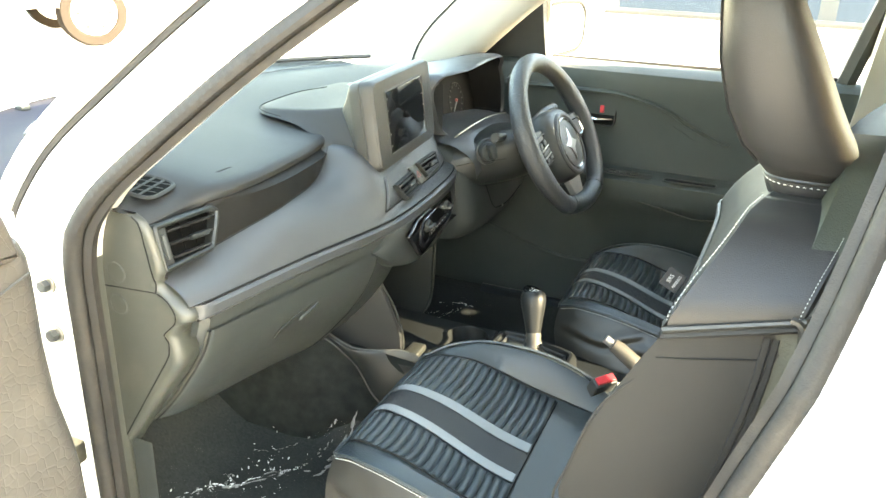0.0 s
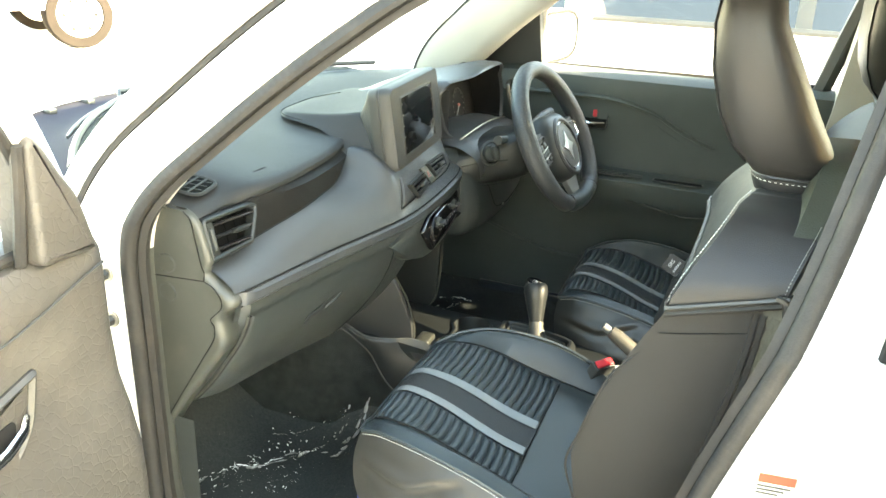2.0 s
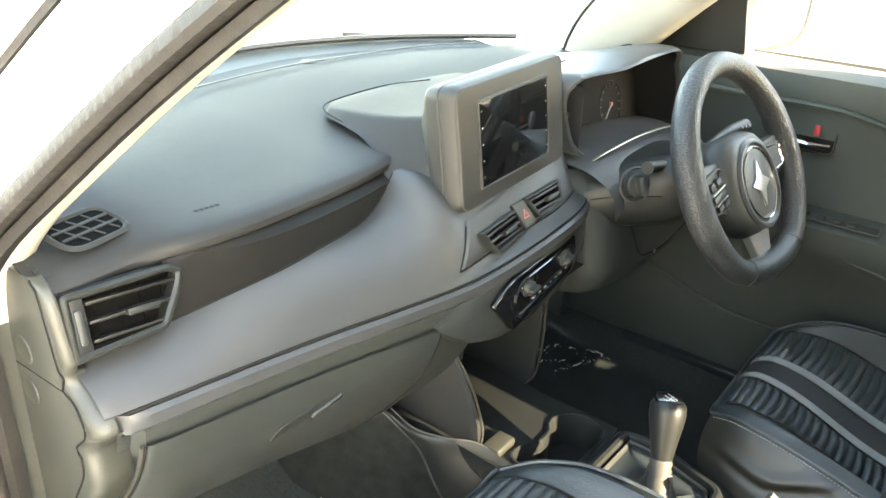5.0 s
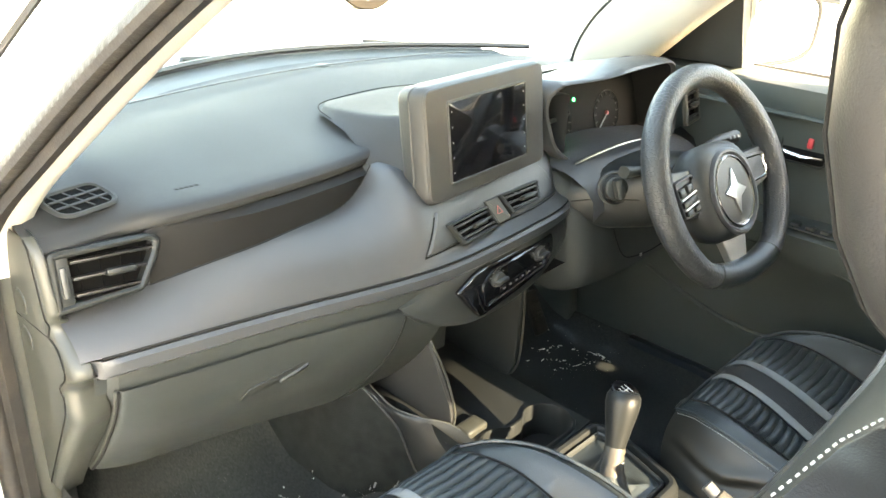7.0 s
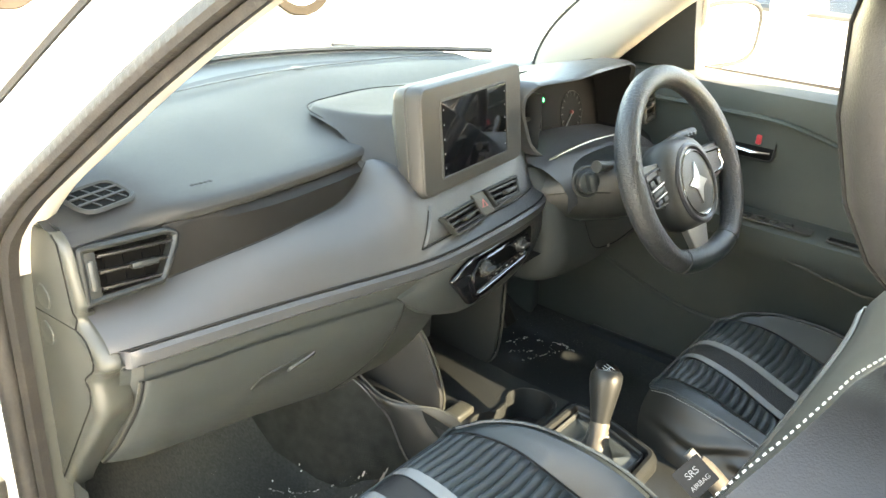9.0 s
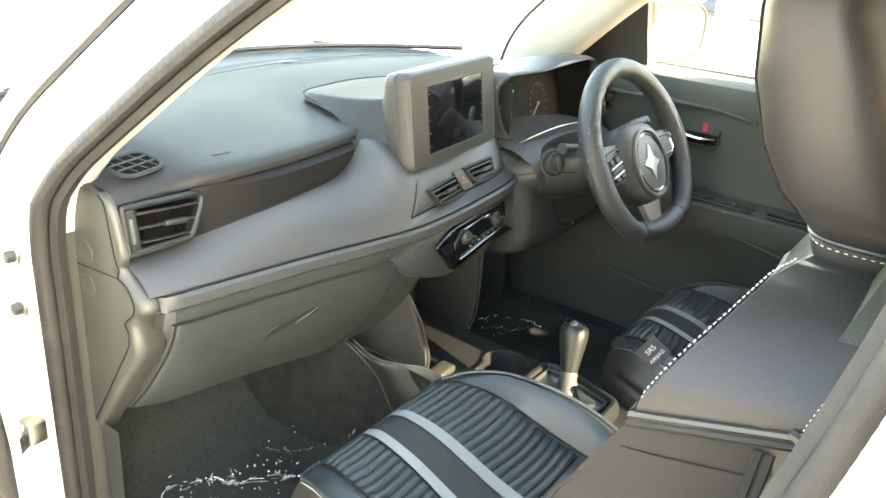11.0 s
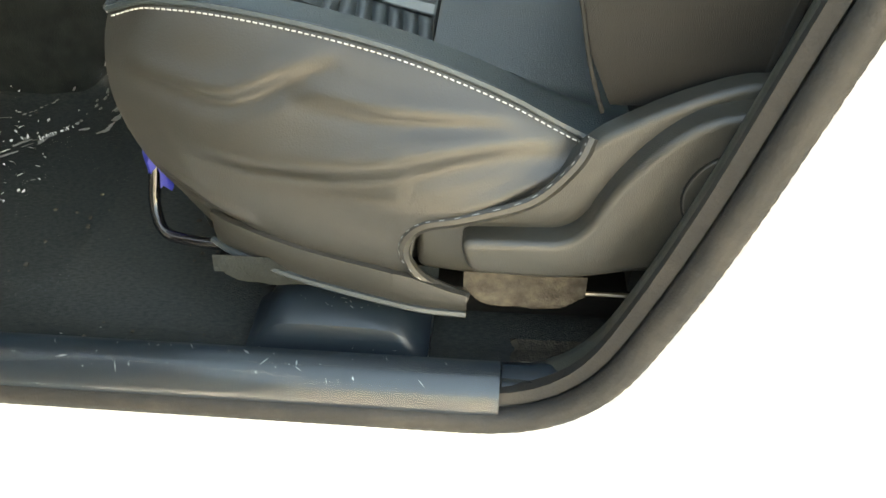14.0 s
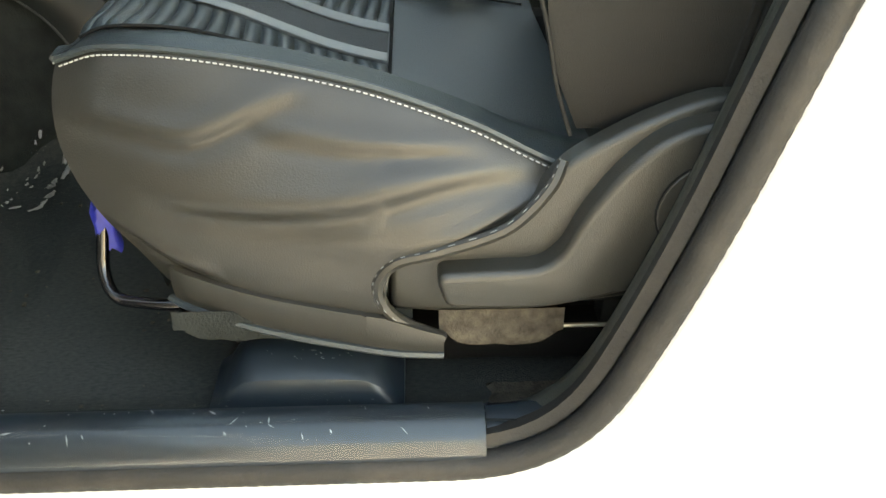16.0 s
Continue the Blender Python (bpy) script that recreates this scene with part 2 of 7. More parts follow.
def fillet(pts, radius, n=6, closed=True):
    """A polyline with rounded corners. radius: one number or one a corner."""
    out, k = [], len(pts)
    rs = radius if isinstance(radius, (list, tuple)) else [radius] * k
    for i, p in enumerate(pts):
        p = Vector(p)
        if not closed and i in (0, k - 1):
            out.append(p)
            continue
        a, b = Vector(pts[i - 1]), Vector(pts[(i + 1) % k])
        u, v = (a - p), (b - p)
        r = min(rs[i], 0.49 * u.length, 0.49 * v.length)
        s, e = p + u.normalized() * r, p + v.normalized() * r
        for j in range(n + 1):
            t = j / n
            out.append((1 - t) ** 2 * s + 2 * t * (1 - t) * p + t * t * e)
    return out


def resample(pts, n, closed=False):
    """n points at even steps along a polyline."""
    pts = [Vector(p) for p in pts] + ([Vector(pts[0])] if closed else [])
    acc = [0.0]
    for a, b in zip(pts, pts[1:]):
        acc.append(acc[-1] + (b - a).length)
    out, m = [], n if closed else n - 1
    for i in range(n):
        d, j = acc[-1] * i / m, 0
        while j < len(pts) - 2 and acc[j + 1] < d:
            j += 1
        t = (d - acc[j]) / max(acc[j + 1] - acc[j], 1e-9)
        out.append(pts[j].lerp(pts[j + 1], min(max(t, 0), 1)))
    return out


def spline(pts, n):
    """n points on a smooth curve through the points."""
    pts = [Vector(p) for p in pts]
    out, k = [], len(pts) - 1
    for i in range(n):
        u = k * i / (n - 1)
        j = min(int(u), k - 1)
        t = u - j
        p0, p1, p2, p3 = pts[max(j - 1, 0)], pts[j], pts[j + 1], pts[min(j + 2, k)]
        out.append(0.5 * (2 * p1 + (p2 - p0) * t + (2 * p0 - 5 * p1 + 4 * p2 - p3) * t * t + (3 * p1 - p0 - 3 * p2 + p3) * t ** 3))
    return out


def tube(pts, radius, sides=8, closed=False, bm=None, flat=1.0, up=(0, 0, 1)):
    """A round or oval bar along a path. radius: one number or one a point."""
    pts = [Vector(p) for p in pts]
    k, rows = len(pts), []
    for i, p in enumerate(pts):
        a, b = pts[i - 1] if (closed or i) else p, pts[(i + 1) % k] if (closed or i < k - 1) else p
        d = (b - a).normalized()
        s = d.cross(Vector(up))
        s = s.normalized() if s.length > 1e-4 else d.orthogonal().normalized()
        w = s.cross(d)
        r = radius[i] if isinstance(radius, (list, tuple)) else radius
        rows.append([p + r * (math.cos(2 * math.pi * j / sides) * s + flat * math.sin(2 * math.pi * j / sides) * w) for j in range(sides)])
    return loft(rows, closed=True, cap=not closed, ring=closed, bm=bm)


def rrect(w, h, r, n=4):
    """A rounded rectangle about the origin, as 2D points."""
    return [Vector((p.x, p.y)) for p in fillet([(-w / 2, -h / 2, 0), (w / 2, -h / 2, 0), (w / 2, h / 2, 0), (-w / 2, h / 2, 0)], r, n)]


def plane(origin, right, up):
    """A frame whose x runs right, y up and z towards the viewer."""
    x = Vector(right).normalized()
    z = x.cross(Vector(up)).normalized()
    y = z.cross(x)
    m = Matrix((x, y, z)).transposed().to_4x4()
    m.translation = origin
    return m


def inset(outline, d):
    """An outline moved inwards by d (counter-clockwise outlines)."""
    out, k = [], len(outline)
    for i, p in enumerate(outline):
        a, b = Vector(outline[i - 1][:2]), Vector(outline[(i + 1) % k][:2])
        t = (b - a)
        t = t.normalized() if t.length > 1e-9 else Vector((1, 0))
        out.append(Vector((p[0], p[1])) + Vector((-t.y, t.x)) * d)
    return out


def slab(outline, m, depth, bevel=0.002, bm=None):
    """A plate of that outline, its face at depth over the frame's plane, with a rounded front edge."""
    rows = [(0, 0)] + [(bevel * (1 - math.cos(a)), depth - bevel * (1 - math.sin(a))) for a in spread(0, math.pi / 2, 5)]
    if bevel == 0:
        rows = [(0, 0), (0, depth)]
    b = loft([[m @ Vector((p[0], p[1], z)) for p in inset(outline, d)] for d, z in rows], closed=True, cap=True)
    return join(bm, b) if bm else b


def rim_plate(outline, m, width, depth, bevel=0.002, bm=None):
    """A frame round an opening: the outline's border of that width."""
    rows = [(0, 0), (0, depth - bevel), (bevel, depth), (width - bevel, depth), (width, depth - bevel), (width, 0)]
    b = loft([[m @ Vector((p[0], p[1], z)) for p in inset(outline, d)] for d, z in rows], closed=True)
    return join(bm, b) if bm else b


def disc(m, r, depth, sides=24, bevel=0.002, bm=None):
    return slab([(r * math.cos(2 * math.pi * i / sides), r * math.sin(2 * math.pi * i / sides)) for i in range(sides)], m, depth, bevel, bm)


def along(table, x):
    """Interpolates smoothly in a table of (x, value)."""
    xs, ys = [a for a, _ in table], [b for _, b in table]
    if x <= xs[0]:
        return ys[0]
    if x >= xs[-1]:
        return ys[-1]
    i = max(j for j in range(len(xs)) if xs[j] <= x)
    i = min(i, len(xs) - 2)
    h = xs[i + 1] - xs[i]
    t = (x - xs[i]) / h
    m0 = (ys[i + 1] - ys[max(i - 1, 0)]) / (xs[i + 1] - xs[max(i - 1, 0)]) * h
    m1 = (ys[min(i + 2, len(xs) - 1)] - ys[i]) / (xs[min(i + 2, len(xs) - 1)] - xs[i]) * h
    return (2 * t ** 3 - 3 * t * t + 1) * ys[i] + (t ** 3 - 2 * t * t + t) * m0 + (-2 * t ** 3 + 3 * t * t) * ys[i + 1] + (t ** 3 - t * t) * m1


def spread(a, b, n):
    return [a + (b - a) * i / (n - 1) for i in range(n)]


# ---- ground and the yard ----
bm = bmesh.new()
bmesh.ops.create_grid(bm, x_segments=40, y_segments=40, size=400)
tagged(part("ground", bm, GROUND, None, "pale dusty concrete yard in full sun"), category="ground", kind="structure")

# Unseen pier, added to keep the sun off the open door's trim.
wall = thing("unseen_sun_block", "unseen pale pier added to block the sun", "wall", (-1.15, -2.85, 0), kind="structure")
own(part("unseen_wall_face", box((-2.0, -2.95, 0.0), (-0.30, -2.75, 2.5), 0.01), WALL, None), wall)
own(part("unseen_block_coping", box((-2.04, -2.99, 2.50), (-0.26, -2.71, 2.56), 0.01), GROUND, None), wall)

# Unseen pale wall, added beyond the car's open side.
west = thing("unseen_wall_west", "unseen pale wall added beyond the open side", "wall", (-4.6, 0, 0), kind="structure")
own(part("unseen_wall_face", box((-4.8, -2.5, 0.0), (-4.6, 7.0, 2.7), 0.01), WALL, None), west)

# ---- the car's shell ----
car = thing("car_body", "white hatchback body with its front passenger door open", "car", kind="structure")

# Door opening: (y, z) of the seal, from the sill's front round over the roof to the sill's rear.
MID = -0.03
OPENING = fillet([(0, 0.318, 0.345), (0, 0.322, 1.045), (0, 0.08, 1.262), (0, -0.17, 1.445), (0, -0.70, 1.46), (0, -0.625, 1.08), (0, -0.545, 0.82), (0, -0.475, 0.53), (0, -0.405, 0.345)],
                 [0.20, 0.10, 0.1, 0.16, 0.09, 0.1, 0.2, 0.15, 0.10], 8)
OPENING = resample([Vector((0, p.y, p.z)) for p in OPENING], 160, closed=True)


def side_ring(profile, path=OPENING, only=None):
    """Skin round the door opening. profile: steps of (outwards from the opening, x). only: a test on (y, z)."""
    k, rows = len(path), []
    order = list(range(k))
    if only:
        first = next(i for i in order if only(path[i].y, path[i].z) and not only(path[i - 1].y, path[i - 1].z))
        order = [i for i in order[first:] + order[:first] if only(path[i].y, path[i].z)]
    for i in order:
        p = path[i]
        t = (path[(i + 1) % k] - path[i - 1]).normalized()
        out = Vector((0, t.z, -t.y))
        if out.dot(p - Vector((0, -0.1, 0.9))) < 0:
            out = -out
        rows.append([Vector((x, p.y + out.y * d, p.z + out.z * d)) for d, x in profile])
    return loft(rows, ring=not only)


def lean(bm, right=False):
    """The side glass and pillars lean inwards above the waist; right: laid on the other side."""
    for v in bm.verts:
        if v.co.z > 1.03:
            v.co.x += 0.33 * (v.co.z - 1.03)
        if right:
            v.co.x = 2 * MID - v.co.x
    return bm


FRONT = lambda y, z: z > 0.98 and y > -0.35
for side in (False, True):
    part("door_frame", lean(side_ring([(0.004, -0.735), (0.012, -0.752), (0.022, -0.756), (0.070, -0.768), (0.078, -0.770), (0.080, -0.762), (0.086, -0.762)], only=FRONT if side else None), side), PAINT, car, "white painted door frame")
    part("inner_trim", lean(side_ring(([] if side else [(0.02, -0.66), (-0.010, -0.690)]) + [(-0.012, -0.70), (-0.004, -0.728), (0.006, -0.735), (0.02, -0.735)], only=FRONT if side else None), side), TRIM, car, "dark plastic trim inside the opening")
    part("pillar_trim", lean(side_ring([(-0.012, -0.716), (-0.012, -0.692), (-0.004, -0.676), (0.03, -0.664), (0.10, -0.664 if side else -0.672)] + ([(0.118, -0.668), (0.132, -0.674)] if side else []), only=FRONT), side), CREAM, car, "beige windscreen pillar trim")
    if side:
        part("screen_edge", lean(side_ring([(0.131, -0.680), (0.131, -0.673), (0.134, -0.671), (0.138, -0.673), (0.139, -0.690)], only=FRONT), side), BLACK, car, "black edge of the windscreen beside the pillar")
    if not side:
        part("side_skin", lean(side_ring([(0.083, -0.760), (0.0835, -0.768), (0.088, -0.774), (0.12, -0.786), (0.17, -0.792)], only=lambda y, z: not FRONT(y, z) and z < 1.0), side), PAINT, car, "white body side round the opening")
    part("moulding", lean(side_ring([(0.080, -0.760), (0.080, -0.772), (0.086, -0.774), (0.092, -0.770), (0.092, -0.760)], only=FRONT), side), RUBBER, car, "dark body moulding")
    part("pillar", lean(side_ring([(0.088, -0.755), (0.090, -0.778), (0.100, -0.782), (0.125, -0.772), (0.140, -0.745), (0.140, -0.70), (0.06, -0.69)], only=lambda y, z: z > 0.80 and y > -0.5), side), PAINT, car, "white windscreen pillar")
FINE = resample(OPENING, 900, closed=True)
part("door_seal", lean(tube([Vector((-0.742, p.y, p.z)) for p in FINE], [0.0125 if i % 3 else 0.0121 for i in range(900)], 10, closed=True, flat=1.0, up=(1, 0, 0))), RUBBER, car, "black ribbed rubber door seal")
part("seal_lip", lean(side_ring([(-0.012, -0.735), (-0.022, -0.730), (-0.018, -0.716), (-0.008, -0.722)])), RUBBER, car, "rubber lip of the seal")
part("hinge_pillar", loft([[(-0.766, 0.37, z), (-0.775, 0.42, z), (-0.79, 0.47, z), (-0.80, 0.62, z)] for z in (0.30, 0.7, 1.02)]), PAINT, car, "white hinge pillar")
part("lock_pillar", loft([[(-0.764, y0 + 0.01, z), (-0.772, y0 - 0.03, z), (-0.795, y0 - 0.05, z), (-0.80, y0 - 0.20, z)] for z, y0 in ((0.28, -0.49), (0.5, -0.555), (0.8, -0.615), (1.05, -0.67))]), PAINT, car, "white lock pillar")

# Rocker below the sill, hinge pillar and the fender in front.
rock = [(-0.80, 0.245), (-0.815, 0.235), (-0.845, 0.215), (-0.85, 0.18), (-0.80, 0.16), (-0.70, 0.16), (-0.70, 0.24)]
for sx in (1, -1):
    part("rocker", loft([[(sx * x, y, z) for x, z in rock] for y in (0.62, -1.6)], closed=True, cap=True), PAINT, car, "white rocker panel below the sill")
part("floor_pan", box((-0.75, -1.6, 0.20), (0.75, 0.95, 0.29)), BLACK, car)
part("roof", loft([[(0.62 * math.sin(a), y, z - 0.05 * abs(math.sin(a)) ** 3) for a in spread(-1.57, 1.57, 15)] for y, z in
                   [(-0.12, 1.47), (-0.4, 1.51), (-1.0, 1.525), (-1.5, 1.50), (-1.9, 1.44)]]), PAINT, car, "white roof")
part("roof_side_rail", tube([(0.648, -0.20, 1.405), (0.655, -0.50, 1.432), (0.655, -0.90, 1.442), (0.64, -1.40, 1.43)], 0.030, 8, up=(1, 0, 0)), CREAM, car, "beige roof side trim")
part("headliner", loft([[(0.63 * math.sin(a), y, z - 0.05 * abs(math.sin(a)) ** 3) for a in spread(-1.57, 1.57, 15)] for y, z in
                        [(-0.10, 1.43), (-0.4, 1.465), (-1.0, 1.48), (-1.5, 1.455), (-1.9, 1.40)]]), CREAM, car, "beige headliner")

# Closed rear half: quarter panels, shelf and tail.
part("tail", loft([[(-0.75, -1.9, 0.2), (0.75, -1.9, 0.2)], [(-0.75, -1.95, 0.95), (0.75, -1.95, 0.95)], [(-0.55, -1.8, 1.12), (0.55, -1.8, 1.12)]]), PAINT, car)
part("rear_bench", box((-0.70, -1.5, 0.33), (0.70, -1.02, 0.62), 0.06, 4), FABRIC, car)
part("rear_backrest", box((-0.70, -1.72, 0.6), (0.70, -1.5, 1.0), 0.06, 4), FABRIC, car)
part("tailgate_header", box((-0.62, -1.80, 1.368), (0.62, -1.70, 1.47), 0.02), CREAM, car, "beige trim above the rear window")
for sx in (-1, 1):
    part("quarter_panel", loft([[(sx * 0.80, -1.56, 0.25), (sx * 0.76, -1.93, 0.25)], [(sx * 0.82, -1.56, 0.7), (sx * 0.78, -1.94, 0.7)], [(sx * 0.80, -1.56, 1.08), (sx * 0.66, -1.86, 1.08)], [(sx * 0.64, -1.56, 1.46), (sx * 0.58, -1.78, 1.46)]]), PAINT, car, "white rear quarter panel")
    part("tail_pillar", loft([[(sx * 0.44, -1.83, 1.10), (sx * 0.66, -1.80, 1.10), (sx * 0.66, -1.6, 1.10)], [(sx * 0.42, -1.76, 1.45), (sx * 0.60, -1.74, 1.45), (sx * 0.60, -1.6, 1.45)]]), CREAM, car, "beige rear pillar trim")
part("rear_window", loft([[(-0.45, -1.8, 1.12), (0.45, -1.8, 1.12)], [(-0.43, -1.75, 1.37), (0.43, -1.75, 1.37)]]), REAR_GLASS, car, "smoked rear window")

part("b_pillar_trim", loft([[(-0.70, -0.56, 0.3), (-0.70, -0.74, 0.3), (-0.79, -0.74, 0.3), (-0.755, -0.56, 0.3)], [(-0.69, -0.64, 1.06), (-0.69, -0.76, 1.06), (-0.78, -0.76, 1.06), (-0.745, -0.64, 1.06)],
                          [(-0.585, -0.70, 1.44), (-0.585, -0.80, 1.44), (-0.66, -0.80, 1.44), (-0.63, -0.70, 1.44)]], closed=True, cap=True), CREAM, car, "beige pillar trim")
# Rear door, closed, on the open side.
rear_door = thing("rear_door", "white closed rear door with dark tinted glass and chrome strip", "car door", (-0.80, -0.66, 0.3))
sec = lambda y: [(-0.80, y, 0.24), (-0.835, y, 0.40), (-0.842, y, 0.70), (-0.835, y, 0.98), (-0.815, y, 1.075), (-0.79, y, 1.08), (-0.77, y, 0.6), (-0.76, y, 0.25)]
own(part("panel", loft([sec(y) for y in (-0.655, -0.66, -0.675, -1.2, -1.55)], closed=True, cap=True), PAINT, None, "white door skin"), rear_door)
own(part("chrome_strip", box((-0.829, -1.5, 1.072), (-0.812, -0.668, 1.092), 0.004), CHROME, None, "chrome waist strip"), rear_door)
own(part("window", loft([[(-0.812 + 0.26 * (z - 1.08), y, z) for y in (y0, -1.1, -1.5)] for z, y0 in ((1.085, -0.685), (1.25, -0.71), (1.42, -0.74))]), TINTED, None, "dark tinted window"), rear_door).visible_shadow = False
own(part("window_frame", tube([(-0.815, -0.668, 1.08), (-0.77, -0.692, 1.25), (-0.725, -0.722, 1.42), (-0.715, -0.9, 1.46), (-0.715, -1.4, 1.46)], 0.016, 6, flat=0.8, up=(0, 1, 0)), DUCT, None, "black window frame"), rear_door)
rear_door.location.y = -0.682

# Other side: both doors closed, with windows.
right = thing("door_right", "closed driver's door with dark grey trim panel", "car door", (0.78, 0, 0.3), kind="structure")
RD = lambda name, bm, mat, label="": own(part(name, bm, mat, None, label), right)


def right_sec(y):
    arm = 0.05 * min(1, max(0, (-y - 0.02) / 0.10)) * min(1, max(0, (0.62 + y) / 0.12))
    return [(0.745, y, 0.26), (0.715, y, 0.45), (0.70, y, 0.60), (0.690 - 0.4 * arm, y, 0.70), (0.668 - 0.8 * arm, y, 0.745), (0.655 - arm, y, 0.775), (0.652 - arm, y, 0.822), (0.664 - 0.8 * arm, y, 0.832), (0.695, y, 0.836),
            (0.700, y, 0.88), (0.688, y, 0.95), (0.668, y, 1.04), (0.658, y, 1.075), (0.664, y, 1.10), (0.69, y, 1.113), (0.73, y, 1.118), (0.80, y, 1.10), (0.83, y, 0.9), (0.84, y, 0.5), (0.80, y, 0.25)]


RD("trim_panel", loft([right_sec(y) for y in spread(0.40, -1.5, 50)], closed=True, cap=True), DOOR_DARK, "dark grey door trim with armrest")
RD("footwell_side", box((0.69, 0.398, 0.28), (0.74, 0.78, 1.03), 0.005), DOOR_DARK, "dark footwell side")
RD("outer_skin", loft([[(0.842, y, 0.25), (0.862, y, 0.5), (0.862, y, 0.9), (0.825, y, 1.10)] for y in (0.62, -1.6)]), PAINT, "white outer skin")
for ya, yb in ((0.06, -0.71), (-0.86, -1.35)):
    RD("window", loft([[(0.745 - 0.26 * (z - 1.08), y, z) for y in (ya - s, yb)] for z, s in ((1.09, 0.0), (1.42, 0.20 if ya > 0 else 0))]), PANE, "clear side window").visible_shadow = False
RD("b_pillar", loft([[(0.66, -0.66, 0.3), (0.66, -0.83, 0.3), (0.74, -0.83, 0.3), (0.74, -0.66, 0.3)], [(0.65, -0.735, 1.1), (0.65, -0.83, 1.1), (0.73, -0.83, 1.1), (0.73, -0.735, 1.1)],
                          [(0.54, -0.76, 1.46), (0.54, -0.86, 1.46), (0.63, -0.86, 1.46), (0.63, -0.76, 1.46)]], closed=True, cap=True), CREAM, "beige pillar trim")
RD("window_channel", tube([(0.735, 0.15, 1.116), (0.735, -0.69, 1.122)], 0.006, 6), RUBBER, "black window seal")
RD("window_channel", tube([(0.735, -0.700, 1.10), (0.70, -0.735, 1.26), (0.65, -0.775, 1.43)], 0.024, 6, up=(0, 1, 0)), BLACK, "black window frame")
# swept crease, handle dish with lever and lock tab
RD("sweep", tube(spline([(0.662, 0.16, 1.044), (0.662, 0.05, 1.046), (0.660, -0.035, 1.046), (0.661, -0.143, 1.045), (0.664, -0.23, 1.030), (0.669, -0.296, 1.008), (0.678, -0.352, 0.974), (0.690, -0.428, 0.938), (0.694, -0.46, 0.930)], 44), 0.010, 8, flat=0.6), DOOR_DARK, "raised swept crease")
RD("sweep_line", tube(spline([(0.676, 0.10, 1.030), (0.676, -0.056, 1.029), (0.677, -0.154, 1.028), (0.680, -0.243, 1.006), (0.688, -0.334, 0.954), (0.694, -0.393, 0.932), (0.697, -0.60, 0.930)], 34), 0.0028, 6), DOOR_DARK)
hp = plane((0.686, -0.106, 0.982), (0, -1, 0.0), (0.1, 0, 1))
hp = hp if hp.to_3x3().col[2].x < 0 else hp @ Matrix.Rotation(math.pi, 4, "Y")
RD("handle_dish", rim_plate(rrect(0.100, 0.072, 0.018), hp, 0.005, 0.010, 0.003), DASH_LOW, "raised dish border")
RD("handle_well", slab(rrect(0.092, 0.064, 0.015), hp, 0.004, 0), DUCT, "dark handle well")
RD("door_handle", tube([hp @ Vector(p) for p in ((0.040, -0.014, 0.010), (0.0, -0.017, 0.017), (-0.028, -0.014, 0.017), (-0.042, -0.010, 0.009))], [0.005, 0.0075, 0.0075, 0.005], 8, flat=0.7), CHROME, "chrome door handle")
RD("lock_tab", box((-0.006, -0.011, 0.003), (0.006, 0.011, 0.014), 0.003, m=hp @ Matrix.Translation((-0.010 if hp.to_3x3().col[0].y > 0 else 0.010, 0.012, 0))), RED, "red lock tab")
RD("switch_plate", slab(rrect(0.16, 0.040, 0.008), plane((0.632, -0.20, 0.8335), (0, 1, 0), (-1, 0, 0)), 0.003, 0.001), BLACK, "window switch plate")
for i in range(4):
    RD("switch", box((0.622, -0.150 - 0.03 * i, 0.834), (0.642, -0.132 - 0.03 * i, 0.842), 0.003), DASH_LOW, "window switch")
RD("pull_cup", rim_plate(rrect(0.14, 0.034, 0.012), plane((0.628, -0.38, 0.832), (0, 1, 0), (-1, 0, 0)), 0.004, 0.004, 0.001), DASH_LOW, "pull cup border")
RD("pull_well", slab(rrect(0.132, 0.027, 0.010), plane((0.628, -0.38, 0.832), (0, 1, 0), (-1, 0, 0)), 0.0015, 0), DUCT, "dark pull cup")
RD("armrest_line", tube([(0.640, 0.0, 0.772), (0.616, -0.14, 0.776), (0.612, -0.236, 0.770), (0.618, -0.402, 0.736), (0.630, -0.50, 0.742), (0.640, -0.60, 0.745)], 0.003, 6), TRIM, "shut line on the armrest")
RD("pocket_edge", tube(spline([(0.700, 0.20, 0.60), (0.698, 0.05, 0.55), (0.700, -0.10, 0.53), (0.700, -0.45, 0.55)], 20), 0.006, 6), DOOR_DARK, "pocket edge")
# black corner panel ahead of the window
RD("corner_panel", loft([[(0.672, 0.34, 1.11), (0.672, 0.055, 1.118), (0.735, 0.055, 1.118), (0.735, 0.34, 1.11)], [(0.640, 0.20, 1.20), (0.640, 0.058, 1.20), (0.70, 0.058, 1.20), (0.70, 0.20, 1.20)], [(0.618, 0.10, 1.27), (0.618, 0.06, 1.27), (0.67, 0.06, 1.27), (0.67, 0.10, 1.27)]], closed=True, cap=True), BLACK, "black corner panel")
RD("window_channel", tube([(0.715, 0.058, 1.115), (0.665, 0.058, 1.27), (0.645, 0.0, 1.34)], 0.008, 6, up=(0, 1, 0)), CREAM, "pale window channel")

